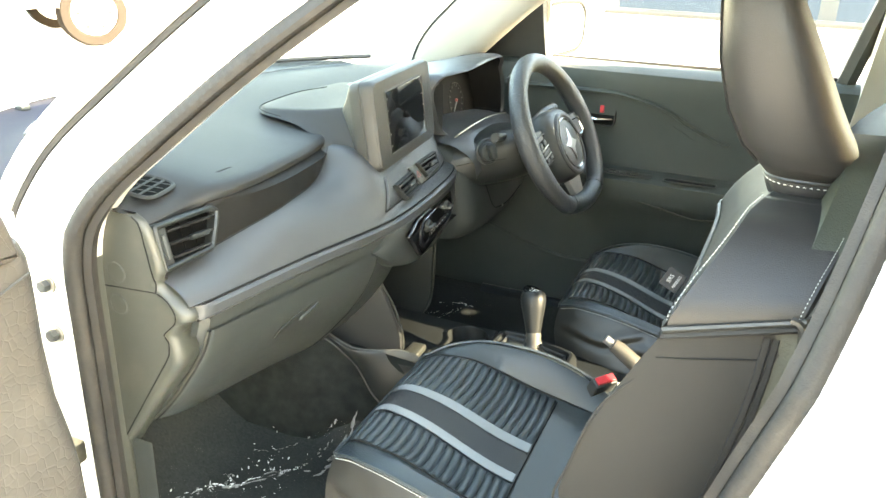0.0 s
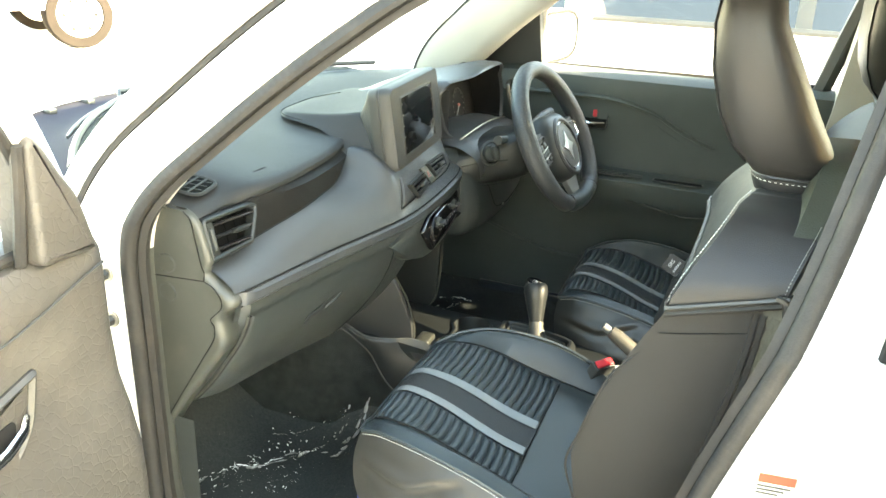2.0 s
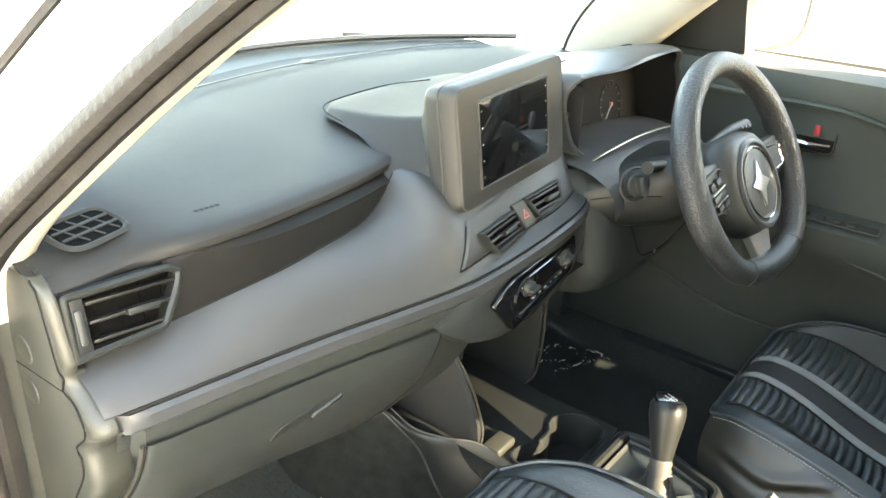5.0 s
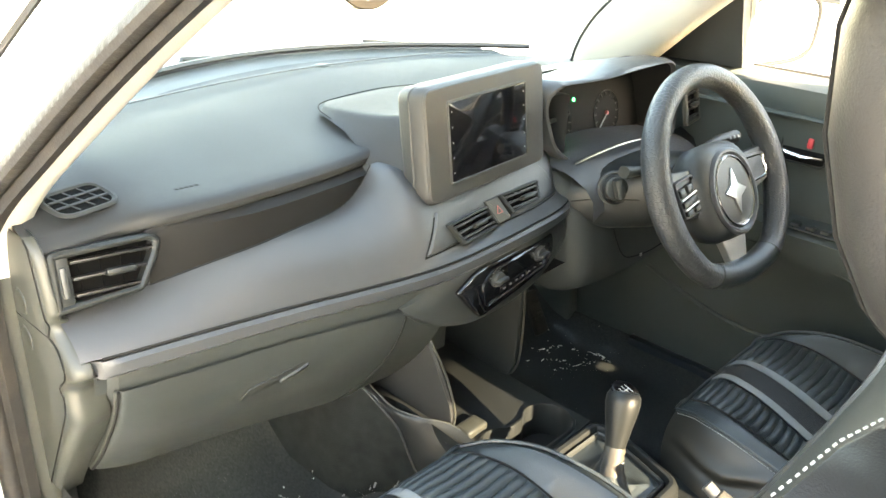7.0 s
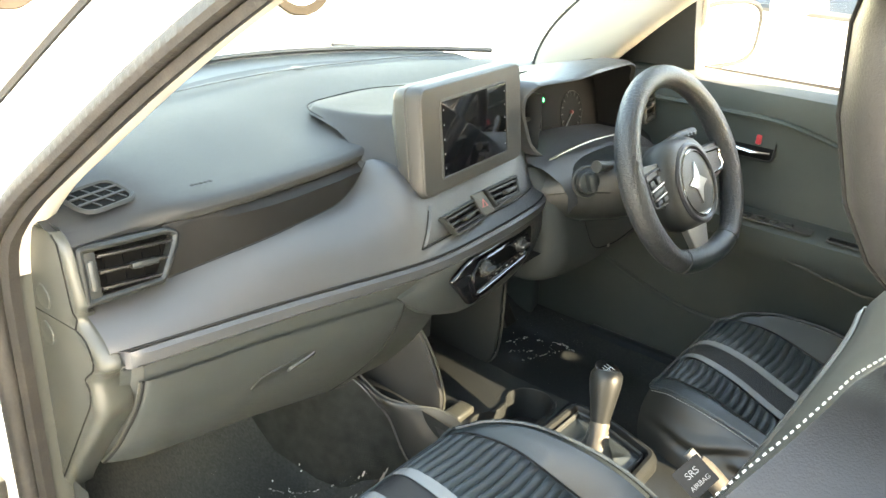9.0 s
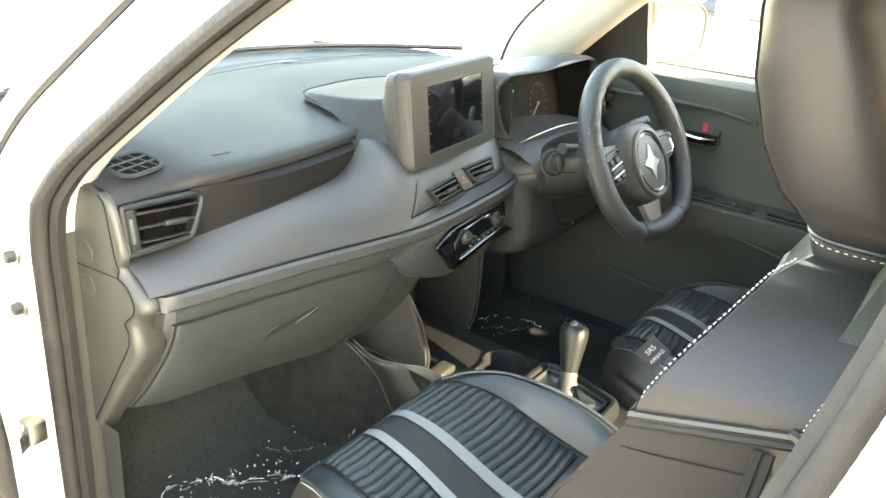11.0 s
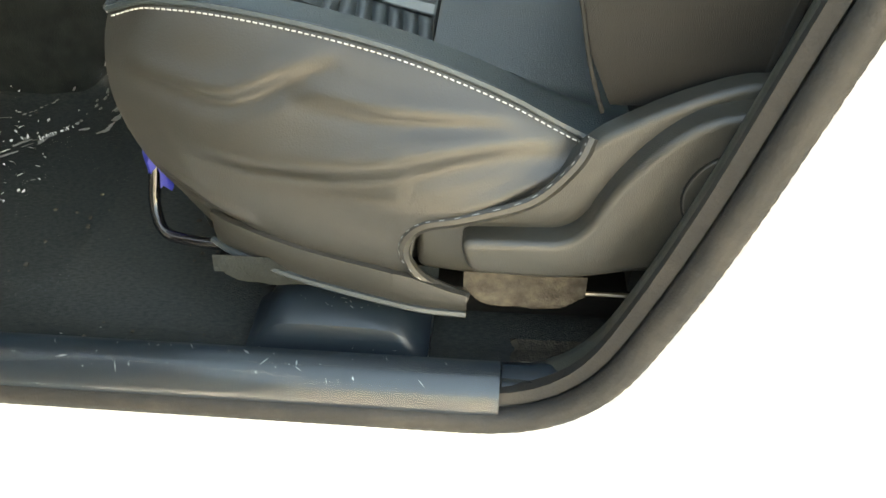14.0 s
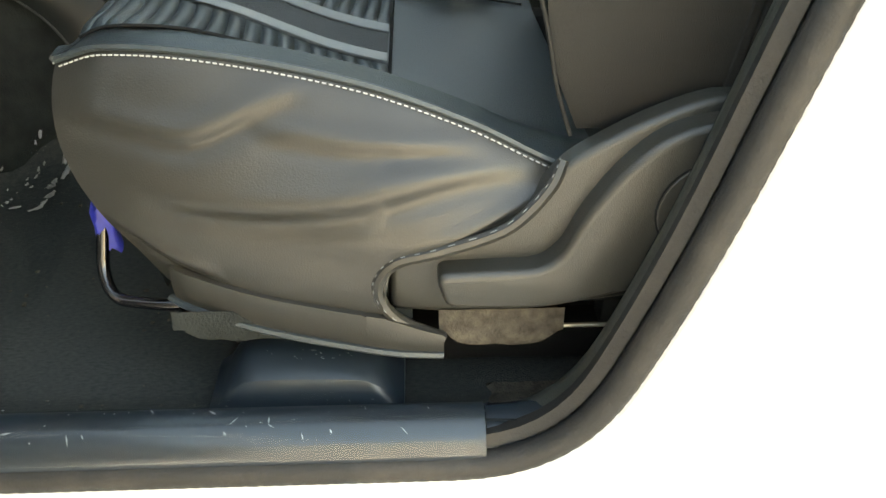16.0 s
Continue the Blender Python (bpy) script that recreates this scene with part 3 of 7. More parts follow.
# Windscreen, pillars and cowl.
def screen_y(x):
    return 0.845 - 0.72 * (x - 0.03) ** 2
xs = spread(-0.69, 0.63, 17)
wind = [[(MID + (x - MID) * (1 - 0.13 * s), screen_y(x) * (1 - s) + (-0.07 - 0.10 * x * x) * s, 1.075 + 0.40 * s) for x in xs] for s in spread(0, 1, 6)]
part("windscreen", loft(wind), SCREEN_GLASS, car, "faintly green windscreen")
part("screen_border", tube([(x, screen_y(x) - 0.006, 1.083) for x in xs], 0.007, 6), BLACK, car, "black edge of the windscreen")
bon = lambda x: 1.10 - 0.55 * x * x
part("bonnet", loft([[(x, bon(x) + (1.95 - bon(x)) * s, 1.0 + 0.02 * (1 - (x / 0.7) ** 2) + 0.02 * min(s * 6, 1) - 0.20 * s ** 1.6 - 0.05 * abs(x / 0.7) ** 4) for x in spread(-0.72, 0.72, 15)] for s in spread(0, 1, 12)]), PAINT, car, "white bonnet")
for sx in (-1, 1):
    part("fender", loft([[(sx * (0.72 + 0.10 * w), y, 0.99 - 0.12 * w * w - 0.10 * max(y - 0.5, 0)) for w in spread(0, 1, 5)] + [(sx * 0.84, y, 0.6), (sx * 0.82, y, 0.3)] for y in spread(0.42, 2.0, 7)]), PAINT, car, "white front fender")
part("cowl", loft([[(x, screen_y(x) * (1 - d) + bon(x) * d + (-0.02 if d == 0 else 0.015 if d == 1 else 0), 1.058 - 0.045 * d - 0.025 * math.sin(math.pi * d)) for x in xs] for d in (0, 0.2, 0.4, 0.6, 0.8, 0.9, 1)]), COWL, car, "grey-violet cowl panel")
part("nose", box((-0.78, 1.9, 0.3), (0.78, 2.0, 0.80), 0.03), PAINT, car)
part("bulkhead", box((-0.74, 0.78, 0.28), (0.74, 0.82, 1.0)), BLACK, car)

# ---- floor ----
floor = thing("floor", "black carpeted car floor with scuff marks", "floor", kind="structure")
def floor_z(x, y):
    z = 0.325
    z += 0.30 * max(0, min(1, (y - 0.42) / 0.33)) ** 1.4
    z += 0.17 * math.exp(-((x + 0.02) / 0.135) ** 4)
    z += 0.05 * max(0, (abs(x) - 0.64) / 0.08)
    return z + 0.004 * noise.noise((x * 9, y * 9, 0))
part("carpet", loft([[(x, y, floor_z(x, y)) for x in spread(-0.72, 0.72, 60)] for y in spread(0.80, -1.1, 50)]), CARPET, floor, "worn black carpet")
for sx in (-1, 1):
    sy = 1
    rows = []
    for y in spread(0.215, -0.335, 12):
        rows.append([(sx * 0.698, y, 0.34), (sx * 0.698, y, 0.374), (sx * 0.701, y, 0.3795), (sx * 0.708, y, 0.382), (sx * 0.722, y, 0.3805), (sx * 0.734, y, 0.376), (sx * 0.742, y, 0.367), (sx * 0.745, y, 0.357), (sx * 0.745, y, 0.338)])
    part("sill_plate", loft(rows, closed=True, cap=True), SCUFF, floor, "scuffed grey plastic sill plate")
part("sill_trim", loft([[(-0.676, y, 0.33 + h), (-0.690, y, 0.366 + h), (-0.700, y, 0.372 + h), (-0.715, y, 0.371 + h), (-0.728, y, 0.362 + h), (-0.738, y, 0.345 + h)] for y, h in ((-0.337, 0), (-0.36, 0.001), (-0.385, 0.006), (-0.41, 0.018), (-0.435, 0.042), (-0.455, 0.075), (-0.47, 0.12))]), SCUFF, floor, "dark trim behind the sill plate")
for d in (0.0, 0.008):
    part("sill_bead", tube(spline([(-0.726 - d, -0.338, 0.366 - d), (-0.726 - d, -0.365, 0.368 - d), (-0.726 - d, -0.40, 0.380 - d), (-0.726 - d, -0.43, 0.405 - d)], 16), 0.0018, 6), TRIM, floor, "pale bead along the trim")
part("kick_panel", loft([[(-0.688, y, z) for y in spread(0.27, 0.75, 6)] for z in spread(0.34, 0.66, 6)]), DASH_LOW, floor, "black kick panel")


# ---- dashboard ----
dash = thing("dashboard", "charcoal grey moulded dashboard with glovebox and air vents", "dashboard", (0, 0.3, 0.6))
PAD_EDGE = [(-0.70, 0.234), (-0.66, 0.236), (-0.60, 0.235), (-0.565, 0.214), (-0.53, 0.203), (-0.45, 0.200), (-0.30, 0.214), (-0.18, 0.242), (-0.10, 0.26), (0.65, 0.24)]
PAD_Z = [(-0.70, 1.040), (-0.60, 1.044), (-0.56, 1.056), (-0.45, 1.060), (-0.30, 1.060), (-0.18, 1.058), (0.2, 1.07), (0.65, 1.06)]
INLAY_Y = [(-0.70, 0.214), (-0.66, 0.222), (-0.60, 0.224), (-0.44, 0.196), (-0.30, 0.208), (-0.21, 0.226), (0.2, 0.24)]
INLAY_Z = [(-0.70, 0.953), (-0.62, 0.957), (-0.571, 0.962), (-0.478, 0.978), (-0.392, 0.987), (-0.285, 0.992), (-0.239, 1.009), (-0.217, 1.034), (-0.205, 1.042), (0.2, 1.04)]
LIP_Y = [(-0.70, 0.177), (-0.688, 0.171), (-0.676, 0.168), (-0.45, 0.138), (-0.235, 0.096), (-0.15, 0.086), (-0.05, 0.084), (0.06, 0.091), (0.12, 0.101), (0.165, 0.116), (0.182, 0.130), (0.192, 0.150)]
LIP_Z = [(-0.70, 0.920), (-0.45, 0.915), (-0.235, 0.914), (-0.15, 0.917), (-0.07, 0.922), (0.06, 0.926), (0.192, 0.924)]
MID_SWELL = [(-0.70, 0.85), (-0.50, 0.80), (-0.35, 0.62), (-0.26, 0.40), (-0.20, 0.30), (0.20, 0.28)]
BOT_Z = [(-0.70, 0.68), (-0.45, 0.66), (-0.24, 0.64), (0.65, 0.60)]
BOT_Y = [(-0.70, 0.288), (-0.45, 0.262), (-0.24, 0.237), (0.65, 0.22)]


def dpart(name, bm, mat, label="", smooth=True):
    return own(part(name, bm, mat, None, label, smooth), dash)


def top_row(x):
    ye, ze, yw = along(PAD_EDGE, x), along(PAD_Z, x), screen_y(x) - 0.012
    row = [(x, yw, 1.062)]
    for t in spread(0.08, 0.94, 12):
        y = yw + (ye - yw) * t
        row.append((x, y, 1.066 + (ze - 1.066) * t + 0.014 * math.sin(math.pi * t) ** 2))
    return row + [(x, ye + 0.012, ze - 0.001), (x, ye + 0.004, ze - 0.004), (x, ye, ze - 0.010), (x, ye + 0.001, ze - 0.017), (x, ye + 0.007, ze - 0.023), (x, ye + 0.022, ze - 0.026)]
dpart("top_pad", loft([top_row(x) for x in spread(-0.696, 0.636, 90)]), PAD, "charcoal grain top pad")
dpart("windscreen_strip", loft([[(x, screen_y(x) - d, 1.075 - 0.10 * (d - 0.01)) for d in (0.012, 0.03, 0.10, 0.105)] for x in spread(-0.6, 0.55, 24)]), DASH_LOW, "dark strip below the windscreen")
dpart("top_seam", tube(spline([(-0.47, 0.572, 1.0795), (-0.408, 0.604, 1.0795), (-0.165, 0.660, 1.0790), (0.068, 0.681, 1.0790), (0.367, 0.655, 1.0785), (0.50, 0.60, 1.078)], 50), 0.0016, 6), DASH, "raised seam along the windscreen")
dpart("sun_sensor", disc(plane((0.075, 0.70, 1.066), (1, 0, 0), (0, 1, 0.02)), 0.018, 0.010, 24, 0.004), DASH_LOW, "round black sensor")
dpart("tweeter", disc(plane((-0.455, 0.600, 1.070), (1, 0, 0), (0, 1, 0.02)), 0.020, 0.010, 24, 0.003), DASH_LOW, "small round cap")
dpart("inlay", loft([[(x, along(PAD_EDGE, x) + 0.012, along(PAD_Z, x) - 0.017), (x, along(PAD_EDGE, x) + 0.004, along(PAD_Z, x) - 0.024), (x, along(INLAY_Y, x) - 0.004, along(PAD_Z, x) - 0.030), (x, along(INLAY_Y, x) - 0.001, along(INLAY_Z, x) * 0.5 + 0.5 * (along(PAD_Z, x) - 0.030)), (x, along(INLAY_Y, x) + 0.001, along(INLAY_Z, x) - 0.002)] for x in spread(-0.574, -0.207, 40)]), INLAY, "dark patterned inlay strip")


SHELF = [(0.0, 0.0), (0.004, 0.014), (0.009, 0.028), (0.018, 0.038), (0.028, 0.045), (0.045, 0.055), (0.065, 0.068), (0.085, 0.088), (0.105, 0.120), (0.125, 0.155)]


def mid_point(x, t):
    """A point of the middle panel: t from the inlay's lower edge (0) to the lip (1). Round the centre it is a shelf with a steeper face."""
    y0, z0, y1, z1 = along(INLAY_Y, x), along(INLAY_Z, x), along(LIP_Y, x), along(LIP_Z, x)
    w = along([(-0.30, 0.0), (-0.22, 0.12), (-0.14, 0.55), (-0.06, 0.95), (-0.02, 1.0), (0.192, 1.0)], x)
    side = y0 + (y1 - y0) * t ** along(MID_SWELL, x) - 0.006 * math.sin(math.pi * t)
    mid = y1 + along(SHELF, (1 - t) * (z0 - z1)) * (y0 - y1) / 0.155
    return Vector((x, side + (mid - side) * w, z0 + (z1 - z0) * t))


def mid_row(x):
    y0, z0, y1, z1 = along(INLAY_Y, x), along(INLAY_Z, x), along(LIP_Y, x), along(LIP_Z, x)
    row = [(x, y0 + 0.03, z0 + 0.002), (x, y0 + 0.002, z0 + 0.001)]
    row += [mid_point(x, u) for u in [q ** 2.2 for q in spread(0.12, 0.90, 13)] + [0.83, 0.87, 0.90, 0.93, 0.95, 0.97, 0.985, 1.0]]
    return row + [(x, y1 + 0.004, z1 - 0.004), (x, y1 + 0.02, z1 - 0.006)]
MID_X = spread(-0.686, -0.672, 6) + spread(-0.664, 0.13, 80) + spread(0.138, 0.192, 14)
dpart("mid_panel", loft([mid_row(x) for x in MID_X]), DASH, "smooth charcoal middle panel")
dpart("lip", loft([[(x, along(LIP_Y, x) + max(dy, 0.006 - 0.016 * min(1.0, (x + 0.674) / 0.016)), along(LIP_Z, x) + dz) for dy, dz in ((0.012, -0.004), (-0.003, -0.004), (-0.008, -0.008), (-0.008, -0.022), (-0.003, -0.027), (0.02, -0.030))] for x in [-0.674, -0.672, -0.669, -0.666] + MID_X[6:]], cap=True), DASH, "raised trim lip")


def low_row(x, lift=0.0):
    y0, z0, z1, y1 = along(LIP_Y, x) + 0.008, along(LIP_Z, x) - 0.026, along(BOT_Z, x), along(BOT_Y, x)
    bend = 0.020 * max(0.0, min(1.0, (-0.590 - x) / 0.065)) ** 2
    row = [(x, y0, z0), (x, y0 - 0.004 - lift, z0 - 0.010)]
    for t in spread(0.08, 1, 11):
        row.append((x, y0 - 0.004 + (y1 - y0) * t ** 1.8 - lift + bend * min(1.0, 1.8 * t), z0 - 0.010 + (z1 - z0 + 0.010) * t))
    return row + [(x, y1 + bend + 0.012, z1 - 0.010), (x, y1 + 0.10, z1 + 0.0), (x, y1 + 0.4, z1 + 0.03)]
dpart("lower_panel", loft([[(p[0], p[1] + 0.012 * max(0.0, min(1.0, (-0.648 - x) / 0.006)), p[2]) for p in low_row(x)] for x in [-0.670, -0.664, -0.660, -0.656, -0.652] + spread(-0.648, -0.158, 38)]), DASH_LOW, "black lower panel")
dpart("glovebox", loft([low_row(x, f)[2:13] for x, f in [(-0.649, -0.002), (-0.648, 0.004), (-0.646, 0.006)] + [(q, 0.006) for q in spread(-0.64, -0.247, 24)]]), DASH_LOW, "black glovebox lid")
hm = plane((-0.447, 0.1565, 0.795), (1, -0.20, 0.17), (0, -0.42, 1))
dpart("handle_pocket", slab(fillet([(-0.052, -0.012, 0), (0.042, -0.010, 0), (0.058, 0.016, 0), (-0.036, 0.008, 0)], 0.007, 3), hm, 0.0022, 0.001), VENT, "shallow handle pocket")
dpart("handle", slab(fillet([(0.008, -0.009, 0), (0.040, -0.007, 0), (0.054, 0.012, 0), (0.042, 0.006, 0), (0.010, 0.000, 0)], 0.004, 3), hm, 0.006, 0.003), DASH_LOW, "recessed pull handle")

GROOVE = lambda pts, r=0.0016: dpart("shut_line", tube(pts, r, 6), DUCT, "dark shut line")
GROOVE([(x, along(LIP_Y, x) - 0.001, along(LIP_Z, x) - 0.0015) for x in MID_X[6:-1]], 0.0018)
GROOVE([(x, along(LIP_Y, x) + 0.003, along(LIP_Z, x) - 0.0275) for x in spread(-0.672, -0.26, 30)], 0.0018)
for gx in (-0.651, -0.249):
    GROOVE([Vector(low_row(gx - (0.03 * t * t if gx > -0.3 else 0), 0.005)[i]) for i, t in zip(range(2, 13), spread(0, 1, 11))], 0.002)
GROOVE([(x, along(INLAY_Y, x) - 0.0005, along(INLAY_Z, x) - 0.0005) for x in spread(-0.575, -0.212, 40)], 0.0014)
# End of the dashboard by the door: one moulding that wraps from the side to the front, with two clipped panels.
END_Y = [(0.640, 0.316), (0.66, 0.304), (0.72, 0.262), (0.80, 0.203), (0.820, 0.190), (0.832, 0.186), (0.842, 0.186), (0.852, 0.188), (0.862, 0.1905), (0.872, 0.191), (0.882, 0.185), (0.890, 0.178), (0.898, 0.166), (0.906, 0.164), (0.913, 0.168), (0.922, 0.178), (0.934, 0.195), (0.945, 0.209), (0.952, 0.212), (0.960, 0.208), (0.968, 0.204), (0.980, 0.205), (1.0, 0.211), (1.020, 0.217), (1.034, 0.224), (1.044, 0.234), (1.050, 0.248), (1.053, 0.262)]
END_R = [(0.64, 0.016), (0.85, 0.016), (0.89, 0.020), (0.93, 0.022), (0.955, 0.012), (1.03, 0.010), (1.053, 0.012)]
END_IN = [(0.64, -0.656), (0.892, -0.656), (0.898, -0.672), (0.953, -0.674), (0.958, -0.683), (1.053, -0.686)]


def end_x(y, z):
    """How far out the moulding's skin lies beside the door."""
    r = along(END_R, z)
    d = max(0.0, min(r, along(END_Y, z) + r - y))
    return -0.699 + r - math.sqrt(r * r - d * d)


def end_row(z):
    yf, r, xi = along(END_Y, z), along(END_R, z), along(END_IN, z)
    row = [(-0.60, 0.36, z), (-0.699, 0.36, z)] + [(-0.699, y, z) for y in spread(0.335, yf + r + 0.004, 5)]
    row += [(-0.699 + r * (1 - math.cos(a)), yf + r * (1 - math.sin(a)), z) for a in spread(0, math.pi / 2, 8)]
    return row + [(xi - 0.004, yf + 0.0005, z), (xi - 0.001, yf + 0.002, z), (xi, yf + 0.005, z), (xi + 0.0005, yf + 0.034, z), (max(xi, -0.57 if 0.957 < z < 1.03 else xi + 0.001), yf + 0.036, z), (-0.57 if 0.957 < z < 1.03 else xi + 0.002, 0.36, z)]
END_ZS = spread(0.640, 0.80, 14) + spread(0.808, 1.049, 62)
dpart("end_moulding", loft([end_row(z) for z in END_ZS], cap=False), TRIM, "olive-grey moulded end of the dashboard")
UPPER_LINE = [(0.938, 0.2165), (0.957, 0.2175), (0.973, 0.221), (1.006, 0.227), (1.038, 0.2345), (1.047, 0.246)]
LOWER_LINE = [(0.666, 0.312), (0.74, 0.266), (0.80, 0.229), (0.838, 0.206), (0.852, 0.203), (0.863, 0.204), (0.871, 0.210), (0.877, 0.2065), (0.886, 0.197), (0.895, 0.1885), (0.905, 0.1855), (0.913, 0.1875), (0.922, 0.194), (0.930, 0.203), (0.9365, 0.2155)]
line_foot = lambda y: 0.930 + 0.007 * max(0.0, min(1.0, (0.32 - y) / 0.10))
def end_plate(line, z0, z1):
    return loft([[(end_x(y, z) - 0.0012, y, z) for y, z in ((along(line, zz) + 0.0012 + (0.338 - along(line, zz)) * t, zz + (line_foot(along(line, zz) + (0.338 - along(line, zz)) * t) - 0.9365) * max(0.0, 1 - abs(zz - 0.9365) / 0.03)) for t in (0, 0.03, 0.07, 0.12, 0.2, 0.35, 0.55, 0.8, 1))] for zz in spread(z0, z1, 46)])
dpart("end_panel", end_plate(UPPER_LINE, 0.938, 1.046), TRIM, "olive-grey upper end panel")
dpart("end_panel", end_plate(LOWER_LINE, 0.667, 0.9360), TRIM, "olive-grey lower end panel")
for line, z0, z1 in ((UPPER_LINE, 0.938, 1.047), (LOWER_LINE, 0.666, 0.9365)):
    GROOVE([(end_x(along(line, z), z) - 0.0004, along(line, z), z) for z in spread(z0, z1, 60)], 0.0011)
GROOVE([(end_x(y, line_foot(y)) - 0.0006, y, line_foot(y) + 0.0006) for y in spread(0.335, 0.2165, 24)], 0.0011)
for y, z in ((0.285, 0.956), (0.288, 0.905)):
    dpart("plug", rim_plate([(0.0170 * math.cos(a), 0.0170 * math.sin(a)) for a in spread(0, 2 * math.pi * 23 / 24, 24)], plane((-0.700, y, z), (0, -1, 0), (0, 0, 1)), 0.0013, 0.0007, 0.0003), BLACK)
    dpart("plug_cap", disc(plane((-0.700, y, z), (0, -1, 0), (0, 0, 1)), 0.0152, 0.0011, 24, 0.0006), TRIM)
# raised edge of the glovebox opening beside the moulding
dpart("glovebox_edge", tube([Vector(low_row(-0.651, 0.002)[i]) + Vector((-0.002 * t, 0, 0)) for i, t in zip(range(2, 13), spread(1, 0, 11))], 0.0022, 8), TRIM, "raised edge beside the glovebox")

# Vents.
def vent(m, out, slats, rim=0.008, knob=(0.01, 0.0), wheel=False, body=VENT, deep=0.0):
    """An air vent in a frame of that outline: box painted black as duct shade, level slats, upright vanes and a slider.
    """
    xs_, ys_ = [p[0] for p in out], [p[1] for p in out]
    x0, x1, y0, y1 = min(xs_), max(xs_), min(ys_), max(ys_)
    def span(y):
        cut = []
        for p, q in zip(out, out[1:] + out[:1]):
            if (p[1] - y) * (q[1] - y) < 0:
                cut.append(p[0] + (q[0] - p[0]) * (y - p[1]) / (q[1] - p[1]))
        return min(cut), max(cut)
    own(part("vent_frame", rim_plate(out, m @ Matrix.Translation((0, 0, -deep)), rim, 0.011 + deep, 0.003), body, None, "moulded vent frame"), dash)
    own(part("vent_box", slab(inset(out, rim - 0.002), m @ Matrix.Translation((0, 0, -deep)), 0.001, 0), DUCT_SHADE, None, "black plate painted as the duct's shade"), dash)
    first = x0 + rim + (0.016 if wheel else 0)
    for i in range(slats):
        y = y0 + (y1 - y0) * (i + 0.9) / (slats + 0.8)
        a, c = span(y)
        own(part("slat", box((max(a + rim, first), y - 0.0016, 0.002 - 0.6 * deep), (c - rim, y + 0.0016, 0.0085), 0.0005, m=m), SLAT, None), dash)
    for i in range(4):
        x = first + (x1 - rim - first) * (i + 0.5) / 4
        own(part("vane", box((x - 0.0007, y0 + rim, 0.001 - deep), (x + 0.0007, y1 - rim, 0.002 - 0.8 * deep), 0, m=m), DUCT_SHADE, None), dash)
    own(part("slider", box((-0.017, -0.0040, 0.004), (0.017, 0.0040, 0.016), 0.0025, m=m @ Matrix.Translation((*knob, 0))), body, None, "vent slider"), dash)
    if wheel:
        own(part("wheel_plate", box((x0 + rim * 0.7, y0 + rim, 0.0), (x0 + rim + 0.014, y1 - rim, 0.008), 0.001, m=m), body, None), dash)
        own(part("thumb_wheel", box((x0 + rim + 0.002, -0.020, 0), (x0 + rim + 0.010, 0.016, 0.012), 0.003, m=m), BLACK, None, "vent thumb wheel"), dash)
sv = plane((-0.624, 0.216, 0.997), (0.122, -0.012, -0.004), (0.0, 0.030, 0.1))
vent(sv, [(p.x, p.y) for p in fillet([(-0.064, -0.037, 0), (0.035, -0.030, 0), (0.058, 0.010, 0), (0.064, 0.028, 0), (0.050, 0.036, 0), (-0.062, 0.033, 0)], 0.007, 3)], 3, 0.008, (0.012, 0.0), True, deep=0.009)
tv = plane((-0.616, 0.291, 1.0600), (0.975, 0.20, 0.02), (-0.20, 0.95, 0.20))
dpart("demister_vent", rim_plate(rrect(0.084, 0.062, 0.024), tv, 0.008, 0.0035, 0.003), PAD, "raised demister outlet")
# Shallow plate, its black standing for the shade in the outlet.
dpart("vent_box", slab(rrect(0.068, 0.046, 0.012), tv, 0.0012, 0), DUCT_SHADE)
for i in range(2):
    dpart("slat", box((-0.034, -0.0075 + 0.015 * i - 0.0016, 0), (0.034, -0.0075 + 0.015 * i + 0.0016, 0.0028), m=tv), PAD)
for i in range(3):
    dpart("slat", box((-0.0009, -0.022, 0), (0.0009, 0.022, 0.0022), m=tv @ Matrix.Translation((-0.019 + 0.019 * i, 0, 0)) @ Matrix.Rotation(0.30, 4, "Z")), PAD)
am = plane((-0.505, 0.238, 1.0665), (1, -0.04, 0), (0.04, 1, 0.02))
for i in range(5):
    dpart("airbag_mark", box((-0.016 + 0.0066 * i, -0.0025, 0), (-0.0115 + 0.0066 * i, 0.0025, 0.0004), m=am), DUCT)

# Centre panel with two vents and the hazard button, proud of the middle panel.
def mid_at(x, z):
    z0, z1 = along(INLAY_Z, x), along(LIP_Z, x)
    return mid_point(x, min(max((z0 - z) / (z0 - z1), 0.0), 1.0))


def center_point(u, v, off):
    """u from the slanted left edge to the right, v from the foot to the edge below the screen."""
    z = 0.930 + 0.054 * v + 0.006 * u
    x = (-0.215 + 0.040 * v) * (1 - u) + (0.163 - 0.040 * v ** 2) * u
    return mid_at(x, z) + Vector((0, -0.9, 0.35)) * off


US = [0, 0.008, 0.016] + spread(0.03, 0.97, 40) + [0.984, 0.992, 1]
VS = [0, 0.05, 0.10, 0.3, 0.5, 0.7, 0.9, 1]
swell = lambda k: min(1.0, k) ** 0.5
dpart("center_panel", loft([[center_point(u, v, -0.002 + 0.0065 * swell(min(u / 0.016, (1 - u) / 0.016, v / 0.10))) for v in VS] for u in US]), DASH, "charcoal centre panel")


def panel_frame(x, z):
    """A frame lying on the centre panel."""
    p, dx, dz = mid_at(x, z), mid_at(x + 0.02, z) - mid_at(x - 0.02, z), mid_at(x, z + 0.012) - mid_at(x, z - 0.012)
    return plane(p + Vector((0, -0.9, 0.35)) * 0.0052, dx, dz)


